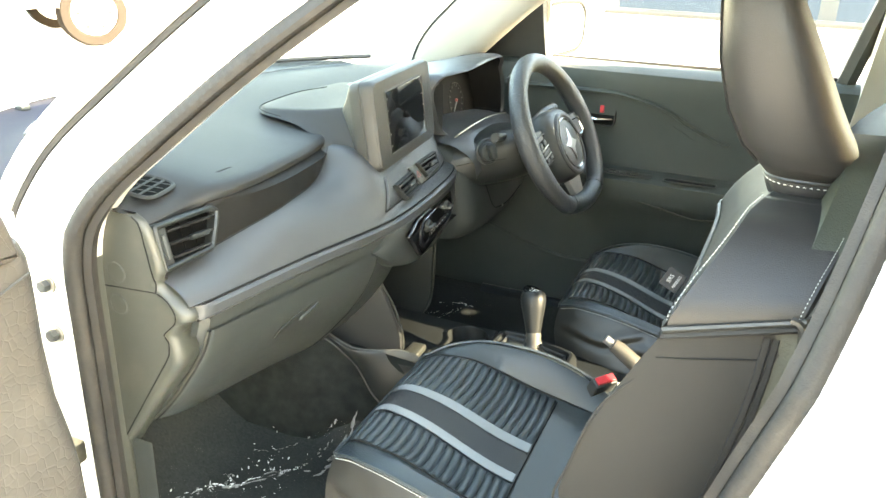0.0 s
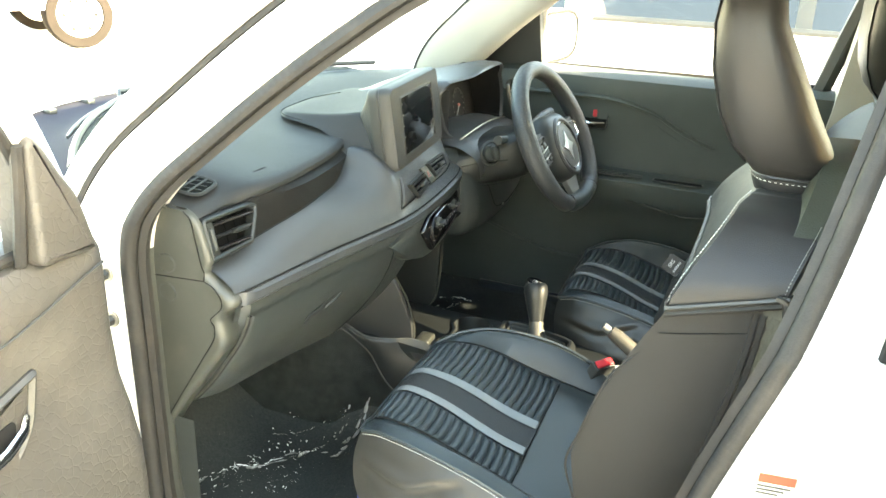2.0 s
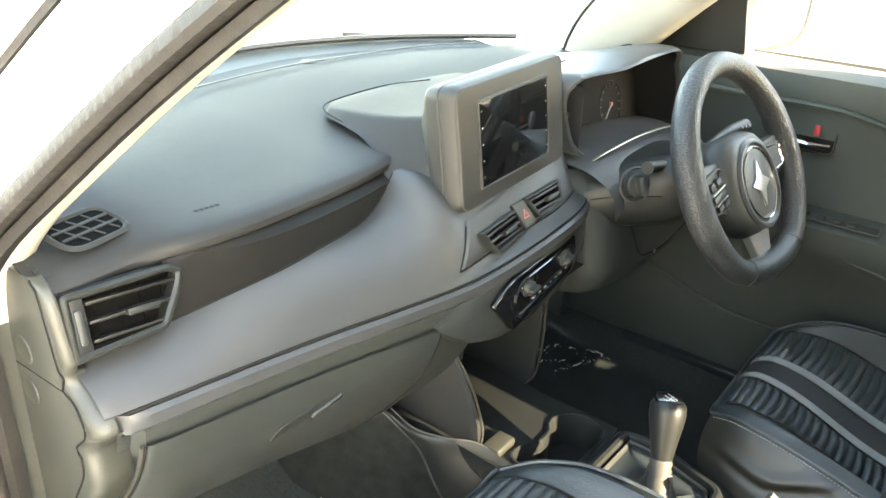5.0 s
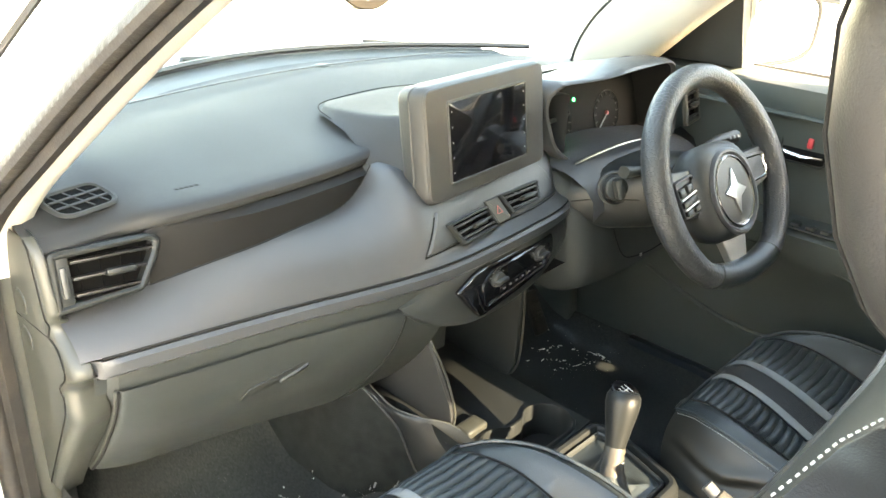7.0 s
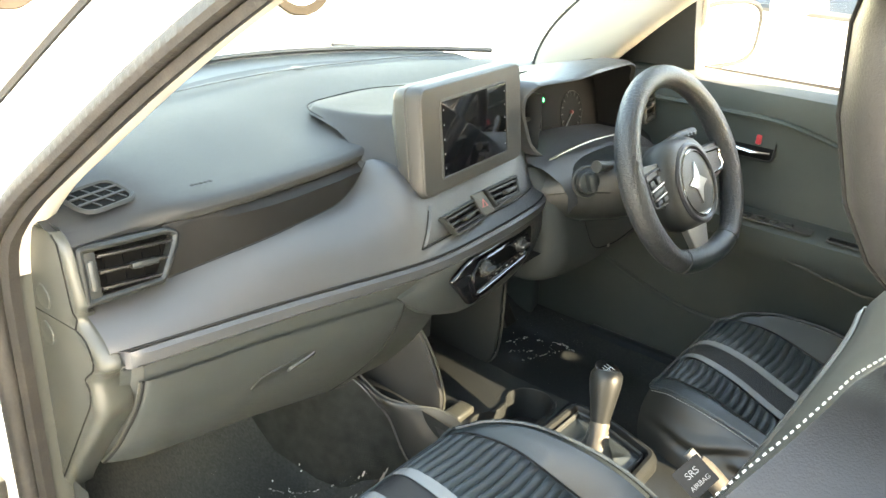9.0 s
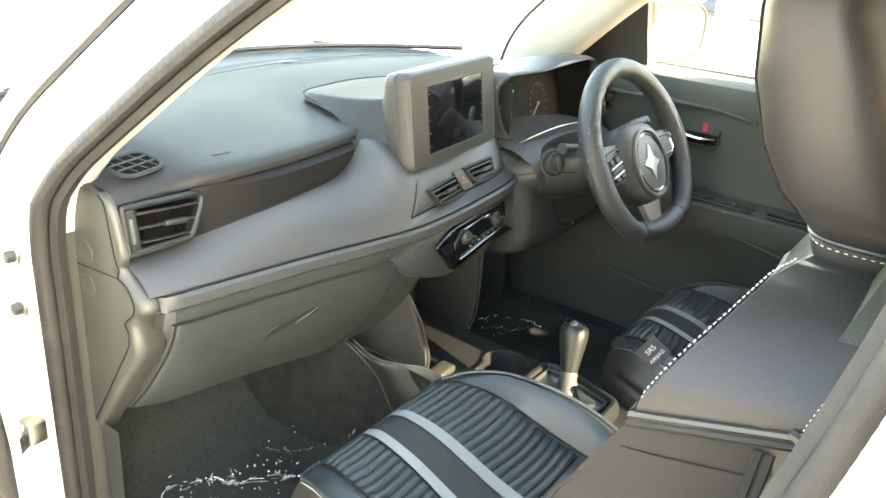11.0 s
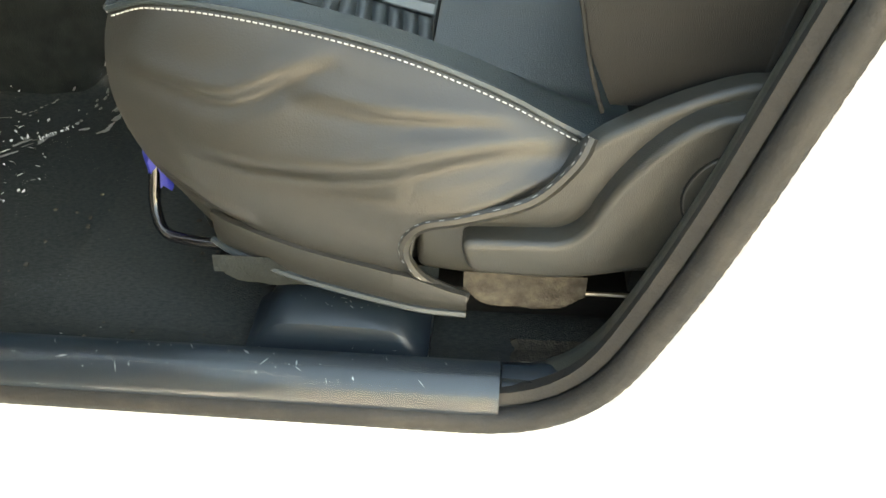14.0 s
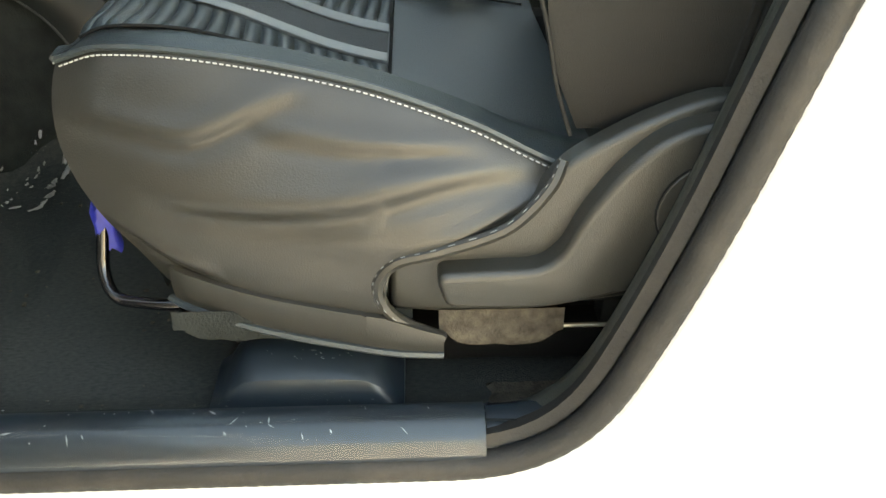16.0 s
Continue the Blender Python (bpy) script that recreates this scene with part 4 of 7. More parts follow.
for cx, cz, pts in ((-0.105, 0.947, [(-0.036, -0.021, 0), (0.062, -0.021, 0), (0.048, 0.018, 0), (-0.058, 0.018, 0)]), (0.035, 0.955, [(-0.037, -0.021, 0), (0.044, -0.015, 0), (0.056, 0.018, 0), (-0.055, 0.017, 0)])):
    vent(panel_frame(cx, cz), [(p.x, p.y) for p in fillet(pts, 0.004, 3)], 3, 0.0045, (0.012, -0.002), body=VENT)
hz = panel_frame(-0.030, 0.950)
dpart("hazard_button", slab(fillet([(-0.010, -0.021, 0), (0.024, -0.020, 0), (0.010, 0.021, 0), (-0.024, 0.021, 0)], 0.003, 3), hz, 0.006), TRIM, "grey hazard button")
dpart("hazard_mark", rim_plate([(-0.008, -0.006), (0.008, -0.006), (0, 0.008)], hz @ Matrix.Translation((0, 0.0, 0.0061)), 0.002, 0.0008, 0), PALE_RED, "faded red warning triangle")
dpart("panel_groove", tube([center_point(u, 0.0, 0.0005) for u in spread(0.0, 0.97, 40)], 0.0014, 6), DUCT, "groove below the vents")
dpart("panel_groove", tube([center_point(0.0, v, 0.0005) for v in spread(0.0, 0.9, 10)], 0.0012, 6), DUCT, "groove beside the vents")

# Climate controls.
cl = plane((-0.025, 0.086, 0.860), (0.99, 0.085, 0.03), (0, 0.12, 1))
out = fillet([(-0.098, -0.048, 0), (0.02, -0.042, 0), (0.108, -0.030, 0), (0.124, -0.006, 0), (0.122, 0.026, 0), (-0.085, 0.032, 0), (-0.108, 0.028, 0), (-0.150, 0.014, 0)], [0.010, 0.05, 0.02, 0.012, 0.010, 0.02, 0.010, 0.006], 3)
dpart("climate_panel", slab(out, cl, 0.008, 0.004), GLOSS, "gloss black climate control panel")
ci = cl @ Matrix.Translation((0.012, -0.002, 0.0075))
dpart("climate_inner", rim_plate(fillet([(-0.098, -0.034, 0), (0.086, -0.024, 0), (0.098, 0.000, 0), (0.092, 0.021, 0), (-0.080, 0.023, 0), (-0.104, 0.004, 0)], 0.012, 4), ci, 0.0035, 0.004, 0.0012), GLOSS, "raised border")
for cx in (-0.062, 0.062):
    dpart("dial_ring", rim_plate([(0.016 * math.cos(a), 0.0135 * math.sin(a)) for a in spread(0, 6.02, 28)], ci @ Matrix.Translation((cx, 0.004, 0)), 0.002, 0.003, 0.0008), BLACK, "ring round the knob")
    dpart("dial", slab([(0.013 * math.cos(a), 0.011 * math.sin(a)) for a in spread(0, 6.02, 28)], ci @ Matrix.Translation((cx, 0.004, 0)), 0.009, 0.002), BLACK, "rotary dial")
    dpart("dial_grip", box((-0.013, -0.003, 0.008), (0.013, 0.003, 0.017), 0.002, m=ci @ Matrix.Translation((cx, 0.004, 0.0))), BEZEL, "raised grip")
    for i in range(5):
        dpart("dial_mark", box((-0.0012, -0.0009, 0), (0.0012, 0.0009, 0.0006), 0, m=ci @ Matrix.Translation((cx + 0.020 * math.cos(0.5 + 0.54 * i), 0.004 + 0.0155 * math.sin(0.5 + 0.54 * i), 0.0005))), STRIPE)
for i in range(7):
    bx = -0.046 + 0.0185 * i
    dpart("button", box((-0.0078, -0.0045, 0), (0.0078, 0.0045, 0.0022), 0.001, m=ci @ Matrix.Translation((bx, -0.0185 + 0.0006 * i, 0))), GLOSS, "push button")
    dpart("button_mark", box((-0.0030, -0.0013, 0.0022), (0.0030, 0.0013, 0.0027), 0, m=ci @ Matrix.Translation((bx, -0.0185 + 0.0006 * i, 0))), STRIPE)
dpart("climate_display", slab(rrect(0.066, 0.021, 0.002), ci @ Matrix.Translation((0.002, 0.006, 0)), 0.0010, 0), SCREEN, "dark display")
dpart("climate_chrome", tube([ci @ Vector(p) for p in ((-0.118, 0.012, 0.0), (-0.108, -0.020, 0.001), (-0.100, -0.036, 0.0))], 0.0022, 6), GLOSS, "bright gloss edge")
dpart("climate_surround", loft([[(x, along(LIP_Y, x) + dy, along([(-0.26, 0.862), (-0.17, 0.884), (0.2, 0.896)], x) * (1 - t) + along([(-0.262, 0.858), (-0.215, 0.818), (-0.16, 0.796), (-0.115, 0.786), (-0.02, 0.788), (0.06, 0.800), (0.11, 0.820), (0.16, 0.85), (0.192, 0.88)], x) * t) for dy, t in ((0.006, -0.15), (-0.002, 0.0), (-0.006, 0.45), (-0.006, 0.8), (0.0, 0.93), (0.02, 1.0), (0.10, 1.05))] for x in spread(-0.262, 0.13, 24) + spread(0.138, 0.192, 12)]), DASH_LOW, "black lower centre panel")

# Two dark sheets added to give the console's void its shade.
dpart("void_shade_back", loft([[(x, 0.34, z) for x in (-0.150, -0.03, 0.20)] for z in (0.36, 0.7, 0.90)]), DUCT, "added dark sheet for the shaded void behind the console")
dpart("void_shade_roof", loft([[(x, y, 0.80 + 0.05 * max(0, x)) for x in (-0.17, -0.03, 0.16)] for y in (0.10, 0.34)]), DUCT)
sk = plane((0.012, 0.20, 0.735), (1, 0, 0), (0, 0.2, 1))
dpart("power_socket", rim_plate([(0.021 * math.cos(a), 0.021 * math.sin(a)) for a in spread(0, 6.02, 24)], sk, 0.006, 0.012, 0.003), BLACK, "round power socket")
dpart("socket_cap", disc(sk, 0.0135, 0.008, 24), DASH_LOW, "socket cap")
dpart("relay_box", box((-0.11, 0.20, 0.665), (-0.045, 0.27, 0.735), 0.004), DASH_LOW, "black box behind the console")

# Screen housing.
pod = thing("touchscreen", "dark grey touchscreen in a thick bezel on the dashboard", "screen", (-0.04, 0.2, 0.99))
sc = plane((-0.034, 0.148, 1.083), (0.995, 0.078, 0.02), (-0.01, 0.13, 1))
own(part("housing", loft([[sc @ Vector((p[0] * k, p[1] * k2 + o, z)) for p in rrect(0.312, 0.174, 0.020, 5)] for z, k, k2, o in ((-0.10, 0.62, 0.56, -0.030), (-0.062, 0.88, 0.82, -0.012), (-0.048, 0.975, 0.955, 0), (-0.042, 1.0, 0.985, 0), (-0.026, 1.005, 0.99, 0), (-0.0245, 0.995, 0.978, 0), (-0.0225, 0.995, 0.978, 0), (-0.0205, 1.010, 1.0, 0), (-0.006, 1.003, 1.0, 0), (0, 0.985, 0.97, 0))], closed=True, cap=True), BEZEL, None, "thick dark grey housing"), pod)
own(part("bezel", slab(rrect(0.306, 0.168, 0.018, 5), sc, 0.004, 0.003), BEZEL, None, "matte grey bezel"), pod)
gl_ = sc @ Matrix.Translation((-0.003, -0.001, 0.0))
own(part("display", slab(rrect(0.200, 0.119, 0.004), gl_, 0.0052, 0.0005), SCREEN, None, "black glass display, switched off"), pod)
own(part("display_edge", rim_plate(rrect(0.207, 0.126, 0.005), gl_, 0.0035, 0.0062, 0.0008), BLACK, None, "thin dark edge"), pod)
for sx in (-1, 1):
    for i in range(5):
        own(part("touch_key", box((-0.0012, -0.0012, 0), (0.0012, 0.0012, 0.0003), m=gl_ @ Matrix.Translation((sx * 0.094, -0.046 + 0.023 * i, 0.0053))), STRIPE, None), pod)
# raised deck of the dashboard behind the screen, falling to the pad on the passenger side
DECK = [(0.452, -0.085, -0.100, 1.0760, 1.070), (0.425, -0.135, -0.145, 1.0835, 1.074), (0.395, -0.165, -0.176, 1.0865, 1.076), (0.345, -0.168, -0.188, 1.0895, 1.074), (0.305, -0.166, -0.196, 1.0920, 1.070), (0.265, -0.158, -0.206, 1.0960, 1.058),
        (0.235, -0.150, -0.213, 1.1010, 1.044), (0.205, -0.146, -0.217, 1.1050, 1.022), (0.185, -0.146, -0.218, 1.1050, 1.004), (0.168, -0.146, -0.216, 1.1040, 0.994)]


def deck_row(y, crease, foot, zt, zb):
    side = [(foot + (crease - foot) * t, y, zb + (zt - zb) * (t ** 1.4)) for t in (0.0, 0.25, 0.5, 0.75, 0.93)]
    return side + [(crease + 0.003, y, zt + 0.0005)] + [(x, y, zt + 0.004 * math.sin(math.pi * (x - crease) / (0.21 - crease))) for x in spread(crease + 0.02, 0.19, 8)] + [(0.212, y, zt - 0.004), (0.216, y, zb - 0.02)]
dpart("screen_deck", loft([deck_row(*r) for r in DECK]), PAD, "raised deck behind the screen")
dpart("deck_groove", tube(spline([(-0.190, 0.345, 1.0800), (-0.178, 0.390, 1.0825), (-0.148, 0.424, 1.0825), (-0.090, 0.440, 1.0825), (0.00, 0.432, 1.0885), (0.08, 0.40, 1.0920)], 40), 0.0009, 6), DUCT, "shut line round the deck")

# Instrument cluster.
clu = thing("instrument_cluster", "hooded black instrument cluster with two dials", "instrument cluster", (0.35, 0.22, 0.95))
CL = lambda name, bm, mat, label="": own(part(name, bm, mat, None, label), clu)
OPEN = fillet([(0.226, 0, 0.978), (0.176, 0, 1.005), (0.140, 0, 1.085), (0.150, 0, 1.128), (0.25, 0, 1.130), (0.40, 0, 1.137), (0.485, 0, 1.138), (0.535, 0, 1.108), (0.575, 0, 1.052), (0.585, 0, 0.965), (0.47, 0, 0.974), (0.36, 0, 0.985)],
              [0.02, 0.03, 0.03, 0.02, 0.05, 0.05, 0.02, 0.03, 0.04, 0.02, 0.05, 0.05], 4)
OPEN = resample(OPEN, 72, closed=True)
OC = Vector((0.355, 0, 1.055))


def hood_ring(grow, y, squash=0.0, flat_z=0.0):
    row = []
    for p in OPEN:
        d = (p - OC)
        q = p + d.normalized() * grow
        yy = y + 0.020 * max(0, (0.26 - p.x) / 0.1) - 0.018 * min(1, max(0, (p.z - 1.10) / 0.03))
        z = q.z + (flat_z - q.z) * squash if q.z > flat_z and squash else q.z
        row.append((q.x, yy, z))
    return row


CL("hood", loft([hood_ring(-0.001, 0.148), hood_ring(0.0, 0.141), hood_ring(0.003, 0.138), hood_ring(0.008, 0.141), hood_ring(0.012, 0.152), hood_ring(0.016, 0.20, 0.05, 1.06), hood_ring(0.018, 0.30, 0.35, 1.06), hood_ring(0.016, 0.40, 0.65, 1.06), hood_ring(0.0, 0.50, 0.95, 1.05)], closed=True), DASH, "charcoal cluster hood")
CL("hood_lining", loft([hood_ring(-0.001, 0.147), hood_ring(-0.008, 0.19), hood_ring(-0.016, 0.232)], closed=True), DUCT, "black hood lining")
ic = plane((0.355, 0.232, 1.050), (1, 0, 0), (0, 0.20, 1))
CL("dial_face", slab(rrect(0.44, 0.165, 0.04, 6), ic @ Matrix.Translation((0, -0.006, -0.006)), 0.004, 0), DUCT, "black dial face")
for cx in (-0.085, 0.087):
    d = ic @ Matrix.Translation((cx, -0.030, 0.0))
    CL("dial_ring", rim_plate([(0.047 * math.cos(a), 0.047 * math.sin(a)) for a in spread(0, 6.02, 24)], d, 0.0012, 0.002, 0.0004), DASH_LOW)
    CL("needle", box((0, -0.0014, 0.002), (0.040, 0.0014, 0.004), m=d @ Matrix.Rotation(radians(222), 4, "Z")), STRIPE, "pale needle")
    CL("needle_cap", disc(d, 0.0045, 0.005), PALE_RED)
    for i in range(13):
        CL("tick", box((0.036, -0.0012, 0), (0.044, 0.0012, 0.001), m=d @ Matrix.Rotation(radians(225 - 22.5 * i), 4, "Z")), DASH_LOW)
CL("reset_stalk", tube([ic @ Vector(p) for p in ((-0.175, -0.012, 0.03), (-0.15, -0.01, 0.035), (-0.112, -0.008, 0.04))], 0.0045, 8), BLACK, "black reset stalk")
FOOT = [(0.170, 0.972), (0.195, 0.984), (0.26, 0.994), (0.36, 0.994), (0.47, 0.984), (0.60, 0.968)]
CL("lower_trim", tube(spline([(0.196, 0.128, 0.984), (0.23, 0.121, 0.993), (0.29, 0.114, 1.001), (0.36, 0.112, 1.002), (0.45, 0.114, 0.995), (0.54, 0.118, 0.982)], 30), [0.0015] + [0.0028] * 28 + [0.0015], 8, flat=0.6), STEEL, "satin silver strip below the dials")
CL("lower_shelf", loft([[(x, 0.236, along(FOOT, x) + 0.004), (x, 0.18, along(FOOT, x) + 0.004), (x, 0.130, along(FOOT, x) - 0.002), (x, 0.112, along(FOOT, x) - 0.007), (x, 0.085, along(FOOT, x) - 0.020), (x, 0.066, along(FOOT, x) - 0.040), (x, 0.060, along(FOOT, x) - 0.075)] for x in spread(0.172, 0.60, 22)]), DASH, "charcoal shelf below the dials")
CL("warning_lamp", disc(ic @ Matrix.Translation((-0.028, 0.012, 0.0)), 0.0045, 0.002, 10), GREEN_LAMP, "green tell-tale lamp")
CL("warning_lamp", disc(ic @ Matrix.Translation((0.098, -0.066, 0.0)), 0.0045, 0.002, 10), RED_LAMP, "red tell-tale lamp")

# Driver's side vent.
vent(plane((0.615, 0.130, 1.032), (0.95, 0.15, 0), (0, 0.25, 1)), [(p.x, p.y) for p in rrect(0.085, 0.078, 0.01)], 4, 0.009, body=TRIM)

# ---- steering wheel ----
wheel = thing("steering_wheel", "black steering wheel with embossed cover and silver badge ring", "steering wheel", (0.326, -0.088, 0.989))
W = lambda name, bm, mat, label="": own(part(name, bm, mat, None, label), wheel)
wm = plane((0.326, -0.088, 0.989), (0.9963, -0.086, 0), (0, 0.526, 1))
up_ = wm.to_3x3().col[2]
R = 0.183
ringpts = []
for i in range(96):
    a = 2 * math.pi * i / 96
    y = math.sin(a)
    if y < -0.80:
        y = -0.80 - 0.55 * (-0.80 - y)
    ringpts.append(wm @ Vector((R * math.cos(a), R * y, 0)))
thick = [0.0215 + 0.002 * max(0, math.cos(2 * (2 * math.pi * i / 96))) for i in range(96)]
W("rim", tube(ringpts, thick, 16, closed=True, up=up_), COVER, "embossed black cover")
W("rim_patch", tube(ringpts[64:81], [t + 0.0008 for t in thick[64:81]], 16, up=up_), LEATHER, "smooth leather at the foot of the rim")
for i in (64, 80):
    W("seam", tube([Vector(ringpts[i]) + (thick[i] + 0.0012) * (math.cos(b_) * (Vector(ringpts[i]) - wm.translation).normalized() + math.sin(b_) * up_) for b_ in spread(0, 6.0, 20)], 0.0012, 5, closed=True, up=up_.orthogonal()), BLACK, "stitched seam")
W("hub", loft([[wm @ Vector((p[0] * k, p[1] * k - 0.022, z)) for p in rrect(0.182, 0.172, 0.074, 6)] for z, k in ((-0.06, 0.75), (-0.035, 0.98), (-0.01, 1.02), (0.006, 0.97), (0.016, 0.85), (0.021, 0.66))], closed=True, cap=True), BLACK, "black airbag hub")
hubm = wm @ Matrix.Translation((0, -0.026, 0.0185))
ell = lambda rx, ry, n=40: [(rx * math.cos(2 * math.pi * i / n), ry * math.sin(2 * math.pi * i / n)) for i in range(n)]
W("badge_ring", rim_plate(ell(0.072, 0.077), hubm, 0.012, 0.006, 0.004), DASH, "broad grey ring")
W("chrome_ring", rim_plate(ell(0.058, 0.062), hubm, 0.0028, 0.005, 0.001), CHROME, "thin chrome ring")
W("badge_field", slab(ell(0.056, 0.060), hubm, 0.002, 0.0005), STRIPE, "pale silver badge field")
W("badge", slab([(-0.034, 0.0), (-0.010, -0.012), (0.0, -0.040), (0.012, -0.012), (0.034, 0.0), (0.010, 0.012), (0.0, 0.040), (-0.012, 0.012)], hubm, 0.006, 0.001), SATIN, "plain silver emblem")
W("spoke", slab(fillet([(-0.06, 0.030, 0), (-0.172, 0.036, 0), (-0.172, -0.030, 0), (-0.06, -0.060, 0)], 0.008, 3), wm @ Matrix.Translation((0, 0, -0.018)), 0.016, 0.003), BLACK, "black spoke")
W("spoke", slab(fillet([(0.06, 0.030, 0), (0.172, 0.036, 0), (0.172, -0.024, 0), (0.06, -0.050, 0)][::-1], 0.008, 3), wm @ Matrix.Translation((0, 0, -0.018)), 0.016, 0.003), BLACK, "black spoke")
bz = wm @ Matrix.Translation((-0.112, -0.012, -0.002)) @ Matrix.Rotation(0.2, 4, "Z")
W("button_surround", rim_plate(fillet([(-0.030, -0.030, 0), (0.030, -0.038, 0), (0.034, 0.030, 0), (-0.024, 0.034, 0)], 0.008, 3), bz, 0.003, 0.006, 0.001), DASH, "grey button surround")
for dx, dy, w_, h_ in ((-0.012, 0.012, 0.016, 0.014), (0.012, 0.012, 0.016, 0.014), (0.0, -0.008, 0.044, 0.011), (-0.010, -0.024, 0.018, 0.009), (0.014, -0.025, 0.018, 0.009)):
    W("button", box((dx - w_ / 2, dy - h_ / 2, 0), (dx + w_ / 2, dy + h_ / 2, 0.008), 0.002, m=bz), DASH_LOW, "audio button")
for dy in (0.002, -0.016):
    W("button_strip", box((-0.022, dy - 0.0012, 0.006), (0.024, dy + 0.0012, 0.0085), m=bz), SATIN)
br = wm @ Matrix.Translation((0.114, -0.002, -0.002))
W("spoke_plate", slab(fillet([(-0.038, -0.030, 0), (0.040, -0.022, 0), (0.046, 0.026, 0), (-0.030, 0.028, 0)], 0.008, 3), br, 0.004, 0.001), DASH, "grey spoke plate")
W("spoke_trim", tube([br @ Vector(p) for p in fillet([(-0.034, 0.022, 0.005), (0.038, 0.021, 0.005), (0.034, -0.018, 0.005), (-0.034, -0.024, 0.005)], 0.008, 3, closed=False)], 0.0028, 6), CHROME, "silver spoke trim")
W("lower_spoke", slab(fillet([(-0.020, -0.158, 0), (0.024, -0.158, 0), (0.050, -0.080, 0), (-0.046, -0.080, 0)], 0.005, 3), wm @ Matrix.Translation((0, 0, -0.016)), 0.014, 0.003), SATIN, "silver lower spoke")
col = thing("steering_column", "black plastic steering column shroud with stalks", "steering column", (0.335, 0.05, 0.92))
K = lambda name, bm, mat, label="": own(part(name, bm, mat, None, label), col)
def shroud_ring(y, cx, cz, hw, hh, n=32):
    return [(cx + hw * math.copysign(abs(math.cos(a)) ** 0.72, math.cos(a)), y, cz + hh * math.copysign(abs(math.sin(a)) ** 0.72, math.sin(a))) for a in spread(0, 2 * math.pi * (n - 1) / n, n)]


K("shroud", loft([shroud_ring(*r) for r in ((0.20, 0.345, 0.895, 0.185, 0.070), (0.115, 0.340, 0.912, 0.168, 0.068), (0.075, 0.336, 0.922, 0.140, 0.068), (0.045, 0.332, 0.930, 0.118, 0.068), (0.010, 0.330, 0.940, 0.095, 0.068), (-0.022, 0.328, 0.952, 0.078, 0.064), (-0.034, 0.328, 0.956, 0.060, 0.050))], closed=True, cap=True), VENT, "column shroud")
K("shroud_seam", tube([(0.233, 0.010, 0.940), (0.232, 0.012, 0.940), (0.196, 0.075, 0.932), (0.174, 0.112, 0.922)], 0.0012, 5), DUCT, "seam of the shroud")
K("stalk", tube([wm @ Vector(p) for p in ((0.05, 0.045, -0.09), (0.11, 0.055, -0.085), (0.155, 0.060, -0.078), (0.205, 0.062, -0.070))], [0.009, 0.009, 0.013, 0.0125], 12), DASH_LOW, "black lamp stalk")
K("stalk", tube([wm @ Vector(p) for p in ((-0.05, 0.045, -0.10), (-0.10, 0.050, -0.095), (-0.14, 0.055, -0.09))], [0.009, 0.009, 0.011], 12), DASH_LOW, "black wiper stalk")
for i in range(3):
    K("stalk_mark", box((0.165 + 0.011 * i, 0.058, -0.0605 + 0.002 * i), (0.171 + 0.011 * i, 0.064, -0.0595 + 0.002 * i), m=wm), STRIPE)
start = plane((0.212, 0.052, 0.957), (0.80, -0.60, 0), (0.05, 0.25, 1))
K("ignition_ring", rim_plate(ell(0.031, 0.031, 28), start, 0.005, 0.006, 0.002), BLACK, "ignition surround")
K("ignition_barrel", disc(start, 0.0215, 0.014, 24, 0.004), DASH_LOW, "ignition barrel")
K("barrel_grip", box((-0.0075, -0.018, 0.010), (0.0075, 0.018, 0.032), 0.005, m=start @ Matrix.Rotation(0.25, 4, "Z")), DASH_LOW, "raised grip")
KNEE = [(0.085, 0.965), (0.050, 0.945), (0.026, 0.90), (0.006, 0.84), (0.000, 0.79), (0.010, 0.757), (0.040, 0.738), (0.12, 0.732), (0.28, 0.732)]


def knee_y(x):
    """The knee panel bulges round the column and turns back towards the console."""
    return 0.054 + 0.9 * max(0.0, 0.30 - x) ** 2 + 0.25 * max(0.0, x - 0.42) ** 1.5


K("knee_panel", loft([[(x, knee_y(x) + dy, z) for dy, z in KNEE] for x in spread(0.205, 0.70, 28)]), VOID, "dark knee panel below the column")
K("knee_side", loft([[(0.205 - 0.042 * math.sin(a), knee_y(0.205) + 0.055 * (1 - math.cos(a)) + dy, z) for dy, z in KNEE] for a in spread(0.0, math.pi / 2, 7)] + [[(0.160, 0.36, z) for dy, z in KNEE]]), VOID, "rounded side of the knee panel")
K("knee_seam", tube(spline([(0.255, knee_y(0.255) + 0.024, 0.90), (0.262, knee_y(0.262) + 0.003, 0.84), (0.290, knee_y(0.29) - 0.001, 0.800), (0.335, knee_y(0.335) - 0.0005, 0.785), (0.42, knee_y(0.42) + 0.001, 0.778), (0.58, knee_y(0.58) + 0.002, 0.775)], 40), 0.0012, 5), DUCT, "shut line of the knee panel")
K("screw", disc(plane((0.359, 0.053, 0.782), (1, 0, 0), (0, 0, 1)), 0.0038, 0.0025, 12, 0.0008), STRIPE, "pale screw head")


# ---- front seats ----
XC = -0.388


